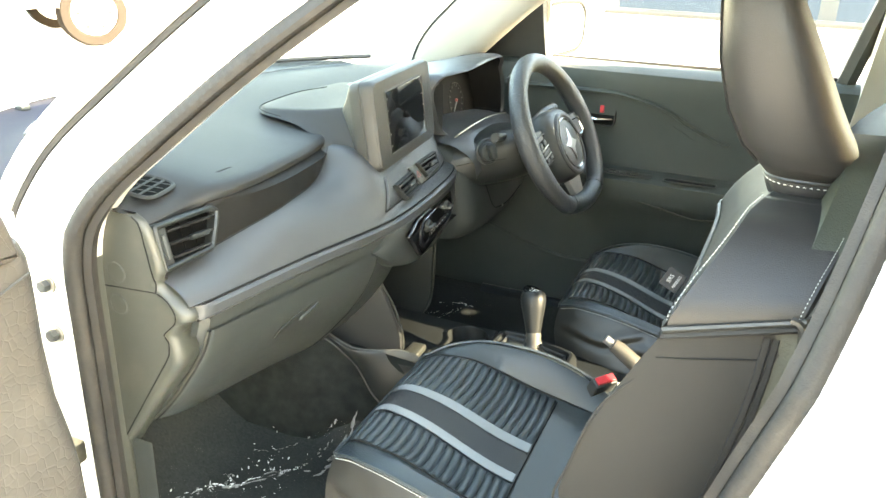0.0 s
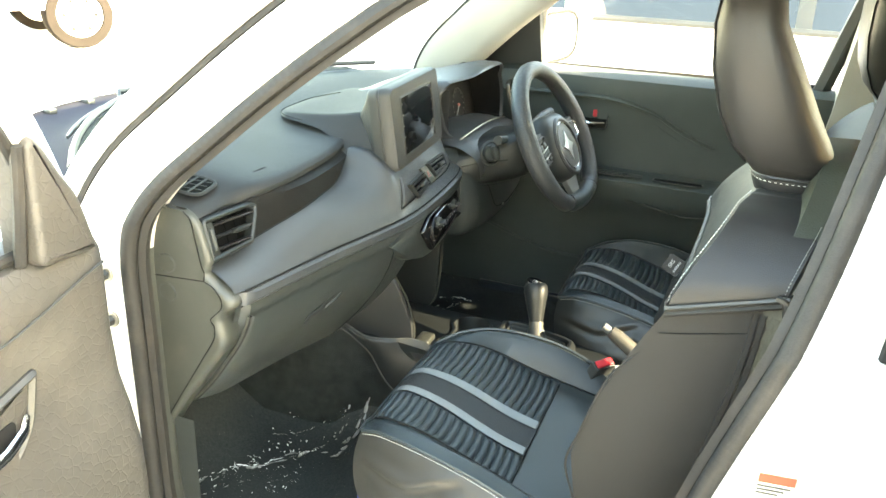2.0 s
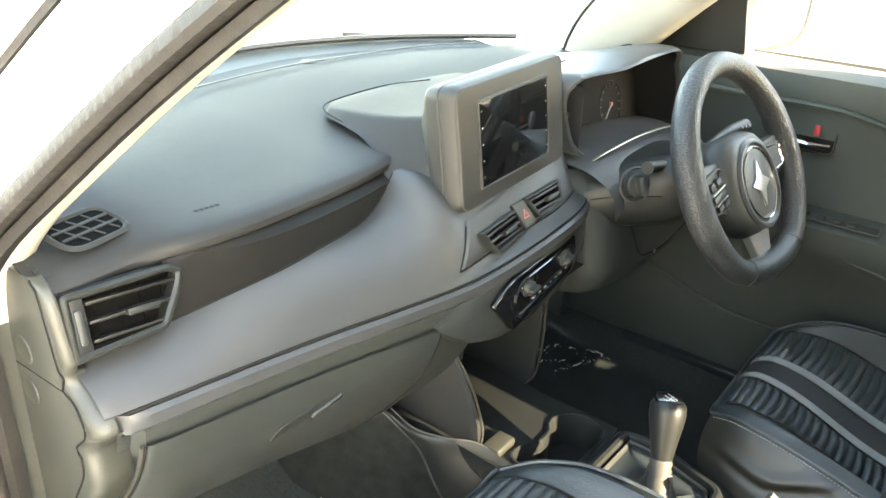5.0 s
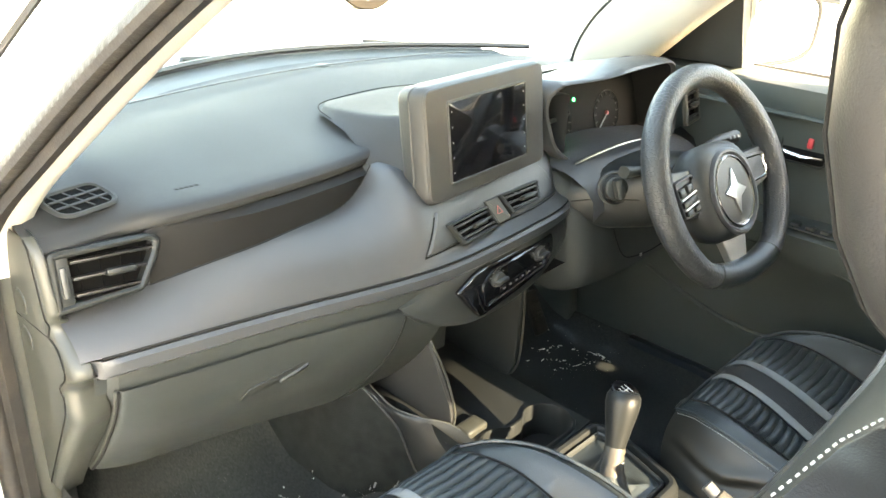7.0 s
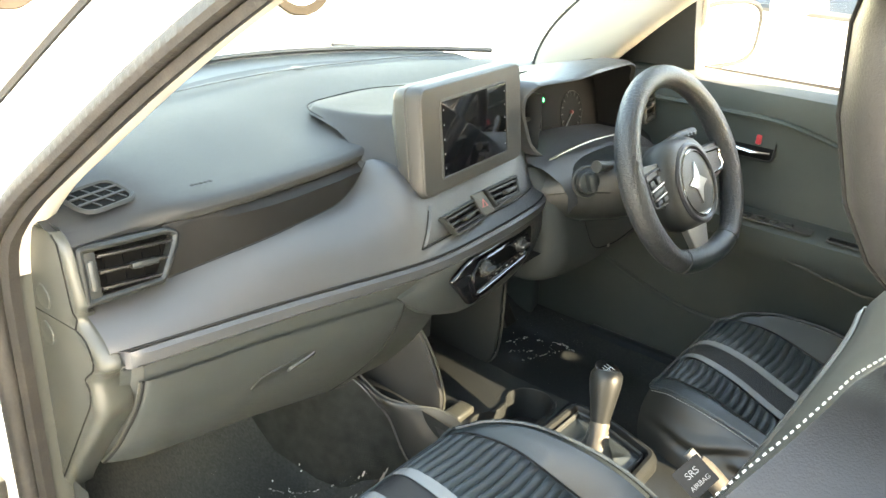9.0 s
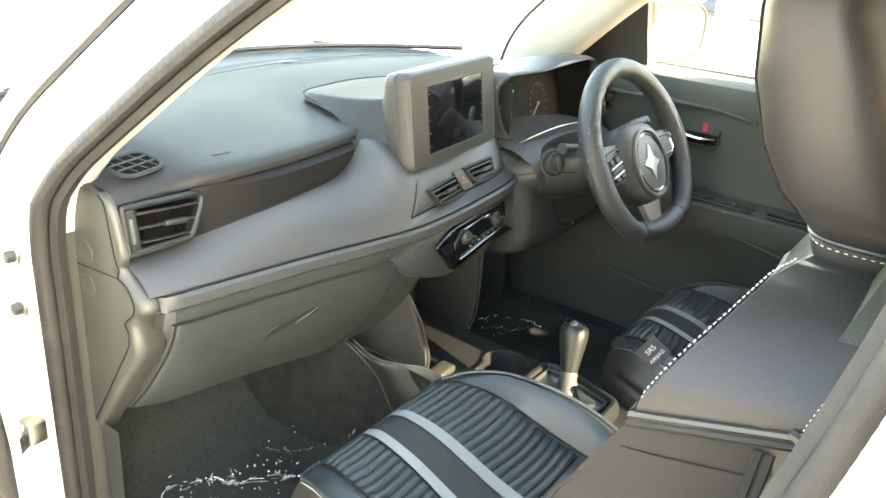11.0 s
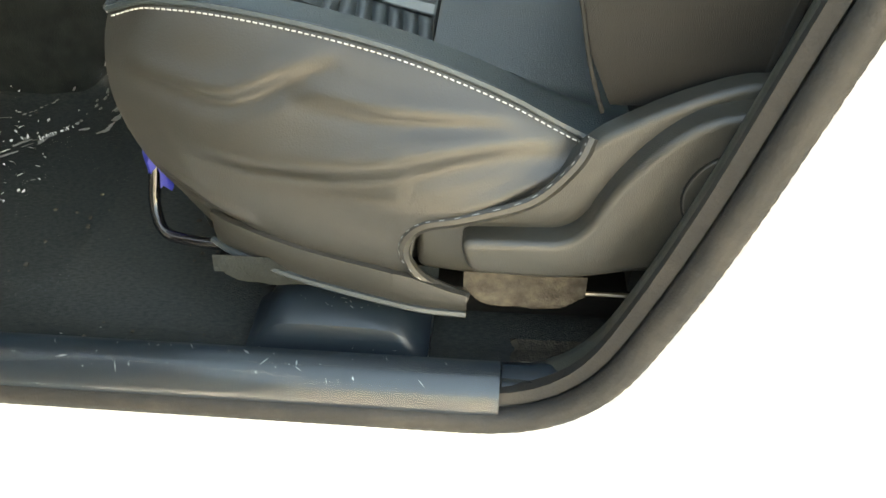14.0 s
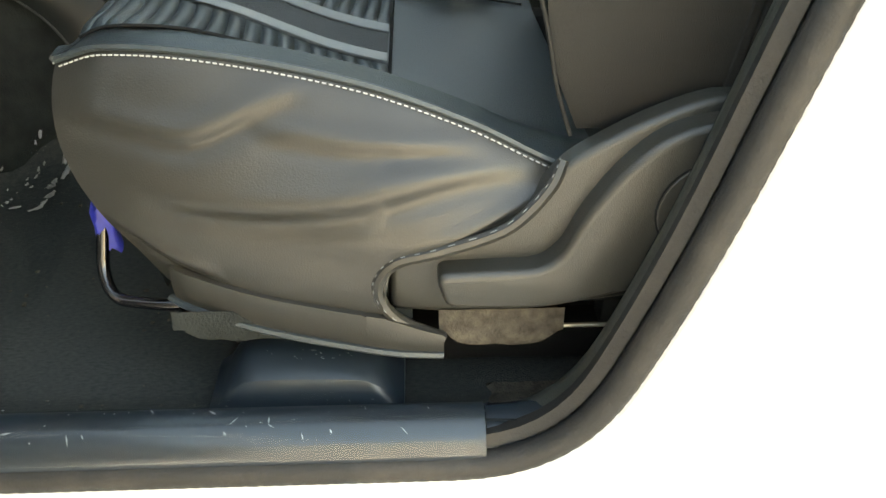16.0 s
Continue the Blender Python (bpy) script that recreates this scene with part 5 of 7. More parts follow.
def cushion(x, v):
    """A point of the cushion's top: x across from the middle (-1 to 1 at the seams), v from front to back."""
    hw = along([(0, 0.176), (0.15, 0.196), (0.5, 0.220), (1, 0.242)] if x < 0 else [(0, 0.176), (0.10, 0.206), (0.22, 0.234), (0.4, 0.252), (0.6, 0.262), (0.8, 0.262), (1, 0.250)], v)
    a = abs(x)
    z = along([(0, 0.630), (0.035, 0.648), (0.10, 0.656), (0.25, 0.643), (0.5, 0.601), (0.75, 0.578), (1.0, 0.565)], v)
    e = along([(0, 0.640), (0.10, 0.655), (0.3, 0.654), (0.55, 0.636), (0.75, 0.606), (0.9, 0.574), (1, 0.560)], v)
    k = min(max((a - 0.66) / 0.24, 0), 1) if x < 0 else min(max((a - 0.78) / 0.14, 0), 1)
    k = k * k * (3 - 2 * k)
    e += 0.012 * math.sin(math.pi * v) if x > 0 else 0.0
    z = z + (e - z) * k + 0.010 * math.exp(-((a - (0.84 if x < 0 else 0.92)) / (0.10 if x < 0 else 0.07)) ** 2) * min(1, v * 4)
    y = 0.016 - 0.45 * v - 0.006 * a ** 4 * (1 - v)
    return Vector((XC + x * hw, y, z))


def skirt_fold(v, t):
    """Creases of the loose skirt: v from front to back, t from the seam down to the hem."""
    def crease(c, w, v0, v1):
        k = (v - v0) / (v1 - v0)
        return (math.exp(-((t - c) / w) ** 2) - 0.9 * math.exp(-((t - c - 1.5 * w) / (0.8 * w)) ** 2)) * math.sin(math.pi * k) ** 0.7 if 0 < k < 1 else 0.0
    out = 0.0052 * crease(along([(0.0, 0.17), (0.12, 0.22), (0.25, 0.23), (0.36, 0.13), (0.46, 0.03)], v), 0.045, 0.02, 0.47)
    out += 0.0048 * crease(along([(0.10, 0.46), (0.30, 0.46), (0.50, 0.38), (0.68, 0.22), (0.85, 0.06)], v), 0.060, 0.10, 0.88)
    out += 0.0036 * crease(along([(0.35, 0.20), (0.55, 0.17), (0.80, 0.04)], v), 0.040, 0.36, 0.80)
    out += 0.0042 * crease(along([(0.60, 0.52), (0.75, 0.40), (0.90, 0.14)], v), 0.050, 0.60, 0.94)
    out += 0.0045 * crease(along([(0.0, 0.62), (0.10, 0.74), (0.22, 0.80)], v), 0.050, 0.01, 0.24)
    return out + 0.005 * noise.noise((v * 5, t * 4, 1.3)) * math.sin(math.pi * min(t, 1))


def seat(place, label, recline=0.0):
    s = thing("car_seat", label, "car seat", place, group="front seats")
    def P(name, bm, mat, label="", lean=0.0):
        for v in bm.verts if lean else ():
            v.co.y -= lean * max(0.0, v.co.z - 0.60)
        return own(part(name, bm, mat, None, label), s)
    # cushion: base skin, ribbed fields, band and stripes
    P("cushion", loft([[cushion(x, v) - Vector((0, 0, 0.002)) for x in spread(-1, 1, 33)] for v in spread(0, 1, 32)]), LEATHER, "black leatherette cushion")
    w = 0.205

    def field(x0, x1, v0, v1, lift, nx, nv, ribs=0):
        rows = []
        for v in spread(v0, v1, nv):
            bump = 0.0055 * abs(math.sin(math.pi * (v - v0) / (v1 - v0) * ribs)) ** 0.6 if ribs else 0
            row = []
            for i, q in enumerate(spread(x0, x1, nx)):
                edge = 0 if (ribs and i in (0, nx - 1)) else 1
                row.append(cushion(q / w, v + 0.010 * math.sin(math.pi * (q - x0) / (x1 - x0)) * (1 if ribs else 0)) + Vector((0, 0, lift + bump * edge)))
            rows.append(row)
        return loft(rows)
    P("ribbed_panel", field(-0.158, -0.059, 0.015, 0.60, 0.001, 9, 163, 18), LEATHER, "ribbed black panel")
    P("ribbed_panel", field(0.039, 0.163, 0.015, 0.60, 0.001, 9, 163, 18), LEATHER, "ribbed black panel")
    P("center_band", field(-0.037, 0.017, 0.01, 0.60, 0.003, 6, 24), PERF, "perforated black band")
    P("stripe", field(-0.058, -0.038, 0.005, 0.60, 0.0045, 4, 30), STRIPE, "silver grey stripe")
    P("stripe", field(0.018, 0.038, 0.005, 0.60, 0.0045, 4, 30), STRIPE, "silver grey stripe")
    P("cross_seam", tube([cushion(q / w, 0.607) + Vector((0, 0, 0.001)) for q in spread(-0.165, 0.160, 20)], 0.0016, 6), DUCT, "dark seam across the cushion")
    P("side_seam", tube([cushion(0.165 / w, v) + Vector((0, 0, 0.001)) for v in spread(0.03, 0.97, 60)], 0.0016, 6), DUCT, "dark seam along the bolster")
    P("side_seam", tube([cushion(-0.163 / w, v) + Vector((0, 0, 0.001)) for v in spread(0.03, 0.607, 24)], 0.0016, 6), DUCT, "dark seam along the bolster")
    # skirts
    for sx in (-1, 1):
        rows = []
        for v in spread(0, 1, 110):
            p = cushion(sx, v)
            zb = along([(0, 0.452), (0.2, 0.438), (0.46, 0.424), (0.555, 0.416), (0.585, 0.470), (0.60, 0.498), (0.64, 0.508), (0.72, 0.516), (0.83, 0.535), (0.90, 0.560), (0.95, 0.570), (1, 0.575)], v) if sx < 0 else 0.44
            zb = min(zb, p.z - 0.004)
            xb = XC + sx * along([(0, 0.222), (0.12, 0.240), (0.5, 0.270), (0.65, 0.275), (1, 0.245)], v)
            yb = p.y - along([(0, 0.065), (0.12, 0.045), (0.4, 0.01), (1, 0)], v)
            row = []
            zf = along([(0, 0.452), (0.2, 0.438), (0.46, 0.424), (0.7, 0.415), (1, 0.43)], v) if sx < 0 else 0.44
            for t in spread(0, (p.z - zb) / (p.z - zf), 56):
                fold = skirt_fold(v, t)
                row.append((p.x + (xb - p.x) * math.sin(t * math.pi / 2) ** 0.8 + sx * (0.016 * math.sin(math.pi * t) + fold), p.y + (yb - p.y) * t + 0.034 * math.sin(math.pi * min(t, 1)) * (1 - min(t, 1)) * (1 - v) ** 5, p.z + (zf - p.z) * t))
            rows.append(row)
        P("side_skirt", loft(rows), LEATHER_SIDE, "brown-black leatherette skirt with folds")
        seam = [cushion(sx, v) + Vector((sx * 0.002, 0, 0.001)) for v in spread(0.0, 0.93, 60)]
        P("piping", tube(seam, 0.0032, 6), LEATHER, "piped seam")
        b = bmesh.new()
        for i in range(78):
            v = 0.01 + 0.92 * i / 78
            a, c = cushion(sx * 1.0, v), cushion(sx * 1.0, v + 0.0075)
            off = Vector((sx * 0.006, 0, -0.004))
            tube([a + off, a.lerp(c, 0.95) + off], 0.0007, 5, bm=b)
        tagged(P("stitching", b, THREAD, "white stitching"), kind="stuff")
    front = []
    for x in spread(-1, 1, 24):
        p = cushion(x, 0)
        front.append([(p.x + (0.05 * x * t), p.y + 0.034 * math.sin(math.pi * t) * (1 - t) - 0.065 * t, p.z - (p.z - 0.445) * t) for t in spread(0, 1, 8)])
    P("front_skirt", loft(front), LEATHER, "black front skirt")
    P("front_piping", tube([cushion(x, 0.0) + Vector((0, 0.002, 0.001)) for x in spread(-1, 1, 30)], 0.0032, 6), LEATHER)
    b = bmesh.new()
    for i in range(36):
        x = -0.98 + 1.94 * i / 36
        tube([cushion(x, 0.0) + Vector((0, 0.004, -0.004)), cushion(x + 0.032, 0.0) + Vector((0, 0.004, -0.004))], 0.0009, 5, bm=b)
    tagged(P("stitching", b, THREAD, "white stitching"), kind="stuff")
    # hem band, flap and bound edge of the cut-out round the lever
    hem = lambda v, up=0.0: Vector((XC - along([(0, 0.222), (0.12, 0.240), (0.5, 0.270), (0.65, 0.277), (1, 0.262)], v) - 0.008, 0.016 - 0.45 * v - along([(0, 0.065), (0.12, 0.045), (0.4, 0.01), (1, 0)], v), along([(0, 0.450), (0.2, 0.437), (0.46, 0.424), (0.7, 0.414)], v) + up))
    P("hem_band", loft([[hem(v) + Vector((0.004, 0, -0.002)), hem(v) + Vector((-0.001, 0, -0.003)), hem(v, 0.014) + Vector((-0.004, 0, 0)), hem(v, 0.034 - 0.006 * (v > 0.55)) + Vector((-0.003, 0, 0)), hem(v, 0.035 - 0.006 * (v > 0.55)) + Vector((0.003, 0, 0))] for v in spread(0.06, 0.565, 24)]), LEATHER_SIDE, "folded hem band")
    P("hem_flap", loft([[hem(v) + Vector((-0.001, 0, -0.003)), hem(v, 0.5 * h) + Vector((-0.006, 0, 0)), hem(v, h) + Vector((-0.003, 0, 0)), hem(v, h) + Vector((0.002, 0, 0)), hem(v) + Vector((0.003, 0, 0))] for v, h in ((0.55, 0.034), (0.585, 0.034), (0.62, 0.030), (0.66, 0.024), (0.70, 0.019))], closed=True, cap=True), LEATHER_SIDE, "loose flap of the hem")
    P("hem_piping", tube([hem(v) + Vector((-0.003, 0, -0.003)) for v in spread(0.04, 0.70, 30)], 0.0035, 6), LEATHER, "bound hem")
    cut = spline([(XC - 0.279, -0.302, 0.424), (XC - 0.281, -0.262, 0.448), (XC - 0.281, -0.247, 0.480), (XC - 0.280, -0.262, 0.505), (XC - 0.280, -0.300, 0.516), (XC - 0.277, -0.353, 0.535), (XC - 0.268, -0.385, 0.565), (XC - 0.258, -0.396, 0.585)], 48)
    P("bound_edge", tube(cut, 0.0055, 8, flat=1.0, up=(1, 0, 0)), LEATHER_SIDE, "bound edge round the lever")
    b = bmesh.new()
    for a, c in zip(cut[4::2], cut[5::2]):
        tube([a + Vector((-0.006, 0.004, 0.006)), a.lerp(c, 0.7) + Vector((-0.006, 0.004, 0.006))], 0.00045, 4, bm=b)
    tagged(P("stitching", b, STRIPE, "grey stitching"), kind="stuff")
    # backrest
    SEC = [(0.60, -0.405, -0.53, 0.232), (0.66, -0.378, -0.545, 0.245), (0.76, -0.363, -0.548, 0.252), (0.85, -0.385, -0.555, 0.254), (0.93, -0.42, -0.565, 0.252), (0.985, -0.440, -0.580, 0.252), (1.030, -0.462, -0.598, 0.2505)]

    def section(z, yf, yr, hw, n=28, bolster=0.045, skew=0.055, tilt=0.0):
        """A level ring of the backrest; skew: the inner bolster sits further back; tilt: the ring's rear stands higher."""
        pts = []
        for t in spread(-1, 1, n):
            a = abs(t)
            pts.append((XC + t * hw, yf - bolster * (1 - a ** 4) * 0.9 - skew * (t + 1) / 2 - (0.004 * max(0, (a - 0.9) / 0.1) ** 2)))
        pts += [(XC + hw, yr - 0.002), (XC + hw - 0.03, yr - 0.02), (XC - hw + 0.03, yr - 0.02), (XC - hw, yr - 0.002)]
        return [(x, y, z + tilt * (-0.535 - y)) for x, y in pts]
    P("backrest", loft([section(*r, tilt=0.30 * max(0.0, (r[0] - 0.93) / 0.10)) for r in SEC], closed=True, cap=True), FABRIC, "dark brown fabric-sided backrest", recline)
    CAP = [(1.036, -0.464, -0.601, 0.2525, 0.30), (1.048, -0.466, -0.603, 0.253, 0.28), (1.066, -0.477, -0.608, 0.244, 0.22), (1.086, -0.492, -0.615, 0.226, 0.14), (1.106, -0.507, -0.624, 0.203, 0.08), (1.124, -0.519, -0.632, 0.178, 0.03), (1.137, -0.528, -0.637, 0.150, 0.0), (1.145, -0.541, -0.638, 0.118, 0.0)]
    cap_ring = lambda z, yf, yr, hw, tilt: section(z, yf, yr, hw, bolster=0.014, skew=0.022, tilt=tilt)
    P("shoulder_cap", loft([cap_ring(*r) for r in CAP], closed=True, cap=True), LEATHER_CAP, "glossy brown-black shoulder cap", recline)
    hem_ring = cap_ring(1.037, -0.461, -0.604, 0.2555, 0.30)
    P("cap_piping", tube([Vector(p) - Vector((0, 0, 0.0085)) for p in hem_ring], 0.0040, 6, closed=True), FABRIC, "second roll of the hem", recline)
    P("cap_piping", tube(hem_ring, 0.0036, 6, closed=True), LEATHER_SIDE, "piped seam", recline)
    P("cap_lip", loft([[Vector(p) + Vector((sx, 0, dz)) for p in cap_ring(1.037, -0.461, -0.604, 0.2545, 0.30)] for sx, dz in ((0.0, -0.001), (-0.002, -0.004), (-0.0015, -0.007), (0.004, -0.008))], True), LEATHER_SIDE, "folded lip of the cap", recline)
    # leatherette cover of the back, standing proud behind the side panel
    BACK = [(0.62, -0.545, 0.243), (0.80, -0.572, 0.251), (0.93, -0.592, 0.2535), (1.04, -0.606, 0.252), (1.066, -0.610, 0.245), (1.090, -0.618, 0.226), (1.112, -0.628, 0.203), (1.135, -0.637, 0.170), (1.155, -0.645, 0.135), (1.180, -0.652, 0.110), (1.195, -0.658, 0.085)]
    P("back_cover", loft([[(XC - hw + 0.040, y + 0.034, z), (XC - hw + 0.0015, y + 0.030, z), (XC - hw + 0.0005, y + 0.004, z), (XC - hw - 0.003, y - 0.002, z), (XC - hw - 0.004, y - 0.022, z), (XC - hw + 0.004, y - 0.05, z), (XC - hw + 0.03, y - 0.065, z), (XC + hw - 0.03, y - 0.065, z), (XC + hw, y - 0.04, z), (XC + hw - 0.01, y + 0.02, z)] for z, y, hw in BACK], closed=True, cap=True), LEATHER_BACK, "olive-black leatherette back cover", recline)
    P("back_piping", tube(spline([(XC - 0.2560, -0.592, 1.058), (XC - 0.2595, -0.603, 1.052), (XC - 0.2600, -0.608, 1.02), (XC - 0.2590, -0.606, 0.99), (XC - 0.2585, -0.601, 0.955), (XC - 0.2575, -0.596, 0.92), (XC - 0.2555, -0.580, 0.84)], 30), 0.0045, 6, up=(1, 0, 0)), LEATHER_SIDE, "piped edge of the back cover", recline)
    P("back_seam", tube([(XC - hw - 0.0015, y - 0.002, z) for z, y, hw in BACK[3:9]], 0.0014, 5, up=(1, 0, 0)), DUCT, "dark seam", recline)
    b = bmesh.new()
    rim = [Vector(cap_ring(*r)[1]) for r in CAP]
    pts = resample(rim, 72)
    for a, c in zip(pts[::2], pts[1::2]):
        tube([a + Vector((-0.0015, 0.002, 0.002)), c + Vector((-0.0015, 0.002, 0.002))], 0.00085, 5, bm=b)
    back_rim = resample([Vector(cap_ring(*r)[-1]) for r in CAP], 72)
    for a, c in zip(back_rim[::2], back_rim[1::2]):
        tube([a + Vector((-0.002, 0.004, 0.002)), a.lerp(c, 0.8) + Vector((-0.002, 0.004, 0.002))], 0.0005, 4, bm=b)
    tagged(P("stitching", b, THREAD, "white stitching", recline), kind="stuff")
    P("side_panel_piping", tube(spline([(XC - 0.248, -0.470, 0.975), (XC - 0.254, -0.408, 0.90), (XC - 0.257, -0.376, 0.80), (XC - 0.256, -0.362, 0.745), (XC - 0.250, -0.377, 0.685), (XC - 0.247, -0.388, 0.64), (XC - 0.244, -0.402, 0.60)], 50), 0.0018, 6, up=(1, 0, 0)), FABRIC, "piping round the side panel", recline)
    P("side_seam", tube([(XC - 0.2515, -0.462, 0.978), (XC - 0.2530, -0.50, 0.986), (XC - 0.2525, -0.571, 1.003)], 0.0009, 5, up=(1, 0, 0)), DUCT, "seam across the side", recline)
    for d0 in (0.0, 0.009):
        P("seam_strip", loft([[(XC - hw - 0.0005 - h, along([(0.6, -0.515), (0.731, -0.523), (0.94, -0.562), (1.04, -0.570)], z) - d0 - d, z) for d, h in ((0.0, 0.0), (0.001, 0.0025), (0.007, 0.0025), (0.008, 0.0))] for z, yf, yr, hw in SEC]), FABRIC, "seam strip on the side", recline)
    HEAD = [(1.130, -0.552, -0.612, 0.080), (1.138, -0.546, -0.626, 0.088), (1.150, -0.541, -0.634, 0.092), (1.160, -0.538, -0.637, 0.092), (1.163, -0.538, -0.634, 0.089), (1.167, -0.535, -0.640, 0.094), (1.178, -0.524, -0.645, 0.101), (1.198, -0.504, -0.640, 0.112), (1.24, -0.481, -0.616, 0.126), (1.30, -0.464, -0.585, 0.140), (1.36, -0.458, -0.552, 0.140), (1.41, -0.463, -0.542, 0.125), (1.435, -0.475, -0.532, 0.105), (1.445, -0.49, -0.52, 0.06)]

    def oval(z, yf, yr, hw):
        return [(XC + hw * math.copysign(abs(math.cos(a)) ** 0.52, math.cos(a)), (yf + yr) / 2 + (yf - yr) / 2 * math.copysign(abs(math.sin(a)) ** 0.62, math.sin(a)), z) for a in spread(0, 2 * math.pi * 31 / 32, 32)]
    def resample_rows(rows):
        """Finer rings where the cover is drawn in above its band."""
        out = []
        for a, c in zip(rows, rows[1:]):
            k = 4 if 1.16 < a[0] < 1.24 else 1
            out += [tuple(p + (q - p) * i / k for p, q in zip(a, c)) for i in range(k)]
        return out + [rows[-1]]

    def crumple(ring):
        """Small drawn folds just above the band."""
        return [Vector(p) + (Vector(p) - Vector((XC, -0.57, p[2]))).normalized() * 0.0035 * noise.noise((p[0] * 28, p[1] * 28, p[2] * 95)) * math.exp(-((p[2] - 1.180) / 0.014) ** 2) for p in ring]
    P("headrest", loft([crumple(oval(*r)) for r in resample_rows(HEAD)], closed=True, cap=True), LEATHER_CAP, "tall glossy brown-black headrest cover", recline)
    P("headrest_seam", tube([Vector(oval(*r)[11]) + Vector((0, 0.001, 0)) for r in HEAD[6:]], 0.0018, 6, up=(1, 0, 0)), DUCT, "piped edge of the headrest", recline)
    P("headrest_piping", tube(oval(1.1635, -0.537, -0.6375, 0.0925), 0.0020, 6, closed=True), LEATHER_SIDE, "piped seam", recline)
    b = bmesh.new()
    o = resample([Vector(p) for p in oval(1.1575, -0.539, -0.638, 0.0935)[9:21]], 36)
    for a, c in zip(o[::2], o[1::2]):
        tube([a, a.lerp(c, 0.9)], 0.0006, 5, bm=b)
    tagged(P("stitching", b, THREAD, "white stitching", recline), kind="stuff")
    # label on the seam
    LABEL_AT = plane((XC - 0.222, -0.465, 1.064), (0.07, -0.055, 0.10), (0, 1, 0.2))
    if not recline:
        P("fabric_label", slab(rrect(0.023, 0.022, 0.001), LABEL_AT, 0.0015, 0), DUCT, "small black woven label")
    for word, dz, size in (("SRS", 0.001, 0.0068), ("AIRBAG", -0.0065, 0.0048)) if not recline else ():
        cu = bpy.data.curves.new("label_text", "FONT")
        cu.body, cu.size, cu.align_x, cu.extrude = word, size, "CENTER", 0.0003
        cu.materials.append(LABEL_INK)
        ob = new("label_text", cu)
        ob.matrix_world = LABEL_AT @ Matrix.Translation((0, dz, 0.002))
        own(ob, s)
    # recliner shield and lever
    sh = plane((XC - 0.245, 0, 0), (0, -1, 0), (0, 0, 1))
    out = fillet([(0.255, 0.445, 0), (0.33, 0.437, 0), (0.44, 0.450, 0), (0.57, 0.470, 0), (0.59, 0.52, 0), (0.575, 0.615, 0), (0.52, 0.646, 0), (0.455, 0.622, 0), (0.395, 0.585, 0), (0.37, 0.545, 0), (0.33, 0.520, 0), (0.258, 0.512, 0)], [0.012, 0.03, 0.05, 0.03, 0.03, 0.04, 0.04, 0.03, 0.02, 0.02, 0.02, 0.015], 4)
    P("recliner_shield", slab(out, sh, 0.021, 0.007), SHIELD, "grey-brown plastic recliner shield")
    lev = fillet([(0.303, 0.462, 0), (0.385, 0.459, 0), (0.440, 0.472, 0), (0.505, 0.492, 0), (0.572, 0.520, 0), (0.575, 0.590, 0), (0.530, 0.634, 0), (0.470, 0.622, 0), (0.436, 0.590, 0), (0.410, 0.548, 0), (0.398, 0.516, 0), (0.381, 0.500, 0), (0.294, 0.497, 0)], [0.012, 0.03, 0.03, 0.03, 0.03, 0.04, 0.04, 0.03, 0.03, 0.025, 0.022, 0.020, 0.012], 6)
    P("recliner_lever", slab(lev, sh @ Matrix.Translation((0, 0, 0.014)), 0.030, 0.0070), SHIELD, "grey recliner lever")
    P("recliner_cap", slab([(0.507 + 0.041 * math.cos(a), 0.556 + 0.041 * math.sin(a)) for a in spread(0, 6.08, 32)], sh @ Matrix.Translation((0, 0, 0.0425)), 0.0032, 0.0012), SHIELD, "round cap")
    P("cap_groove", rim_plate([(0.507 + 0.0428 * math.cos(a), 0.556 + 0.0428 * math.sin(a)) for a in spread(0, 6.08, 32)], sh @ Matrix.Translation((0, 0, 0.0435)), 0.0016, 0.0010, 0), DUCT, "dark groove round the cap")
    # runner and frame below
    P("seat_frame", box((XC - 0.22, -0.52, 0.41), (XC + 0.23, -0.09, 0.45), 0.01), CARPET, "felt-covered seat base")
    def felt(y0, y1, x0, z0, z1, seed):
        """A hanging felt edge, cut uneven."""
        return loft([[(x0, y, z1), (x0 - 0.004, y, (z0 + z1) / 2), (x0 - 0.003, y, zb + 0.004), (x0 + 0.004, y, zb), (x0 + 0.05, y, zb + 0.004)] for y, zb in ((y, z0 + 0.006 * noise.noise((y * 45, seed, 0)) + 0.020 * max(0.0, 1 - (y - y1) / 0.03, 1 - (y0 - y) / 0.03) ** 2) for y in spread(y0, y1, 22))])
    P("felt_pad", felt(-0.066, -0.275, XC - 0.262, 0.411, 0.445, 2.0), CARPET_DARK, "dark felt below the hem")
    P("felt_pad", felt(-0.298, -0.408, XC - 0.268, 0.404, 0.446, 5.0), CARPET_BROWN, "brown felt below the lever")
    P("slide_rod", tube([(XC - 0.262, -0.405, 0.421), (XC - 0.262, -0.50, 0.421)], 0.0022, 6), STEEL, "thin steel rod")
    for dx in (-0.19, 0.19):
        P("runner", box((XC + dx - 0.02, -0.62, 0.335), (XC + dx + 0.02, -0.10, 0.372), 0.004), DUCT, "seat runner")
        for y in (-0.12, -0.48):
            P("bracket", box((XC + dx - 0.016, y - 0.02, 0.37), (XC + dx + 0.016, y + 0.02, 0.41), 0.003), BLACK, "runner bracket")
    return s


seat((XC, -0.2, 0.33), "black leatherette covered front passenger seat with silver stripes")
seat_right = seat((XC, -0.2, 0.33), "black leatherette covered driver's seat with silver stripes", 0.10)
seat_right.location = (XC + 0.70, -0.2 - 0.185, 0.33)

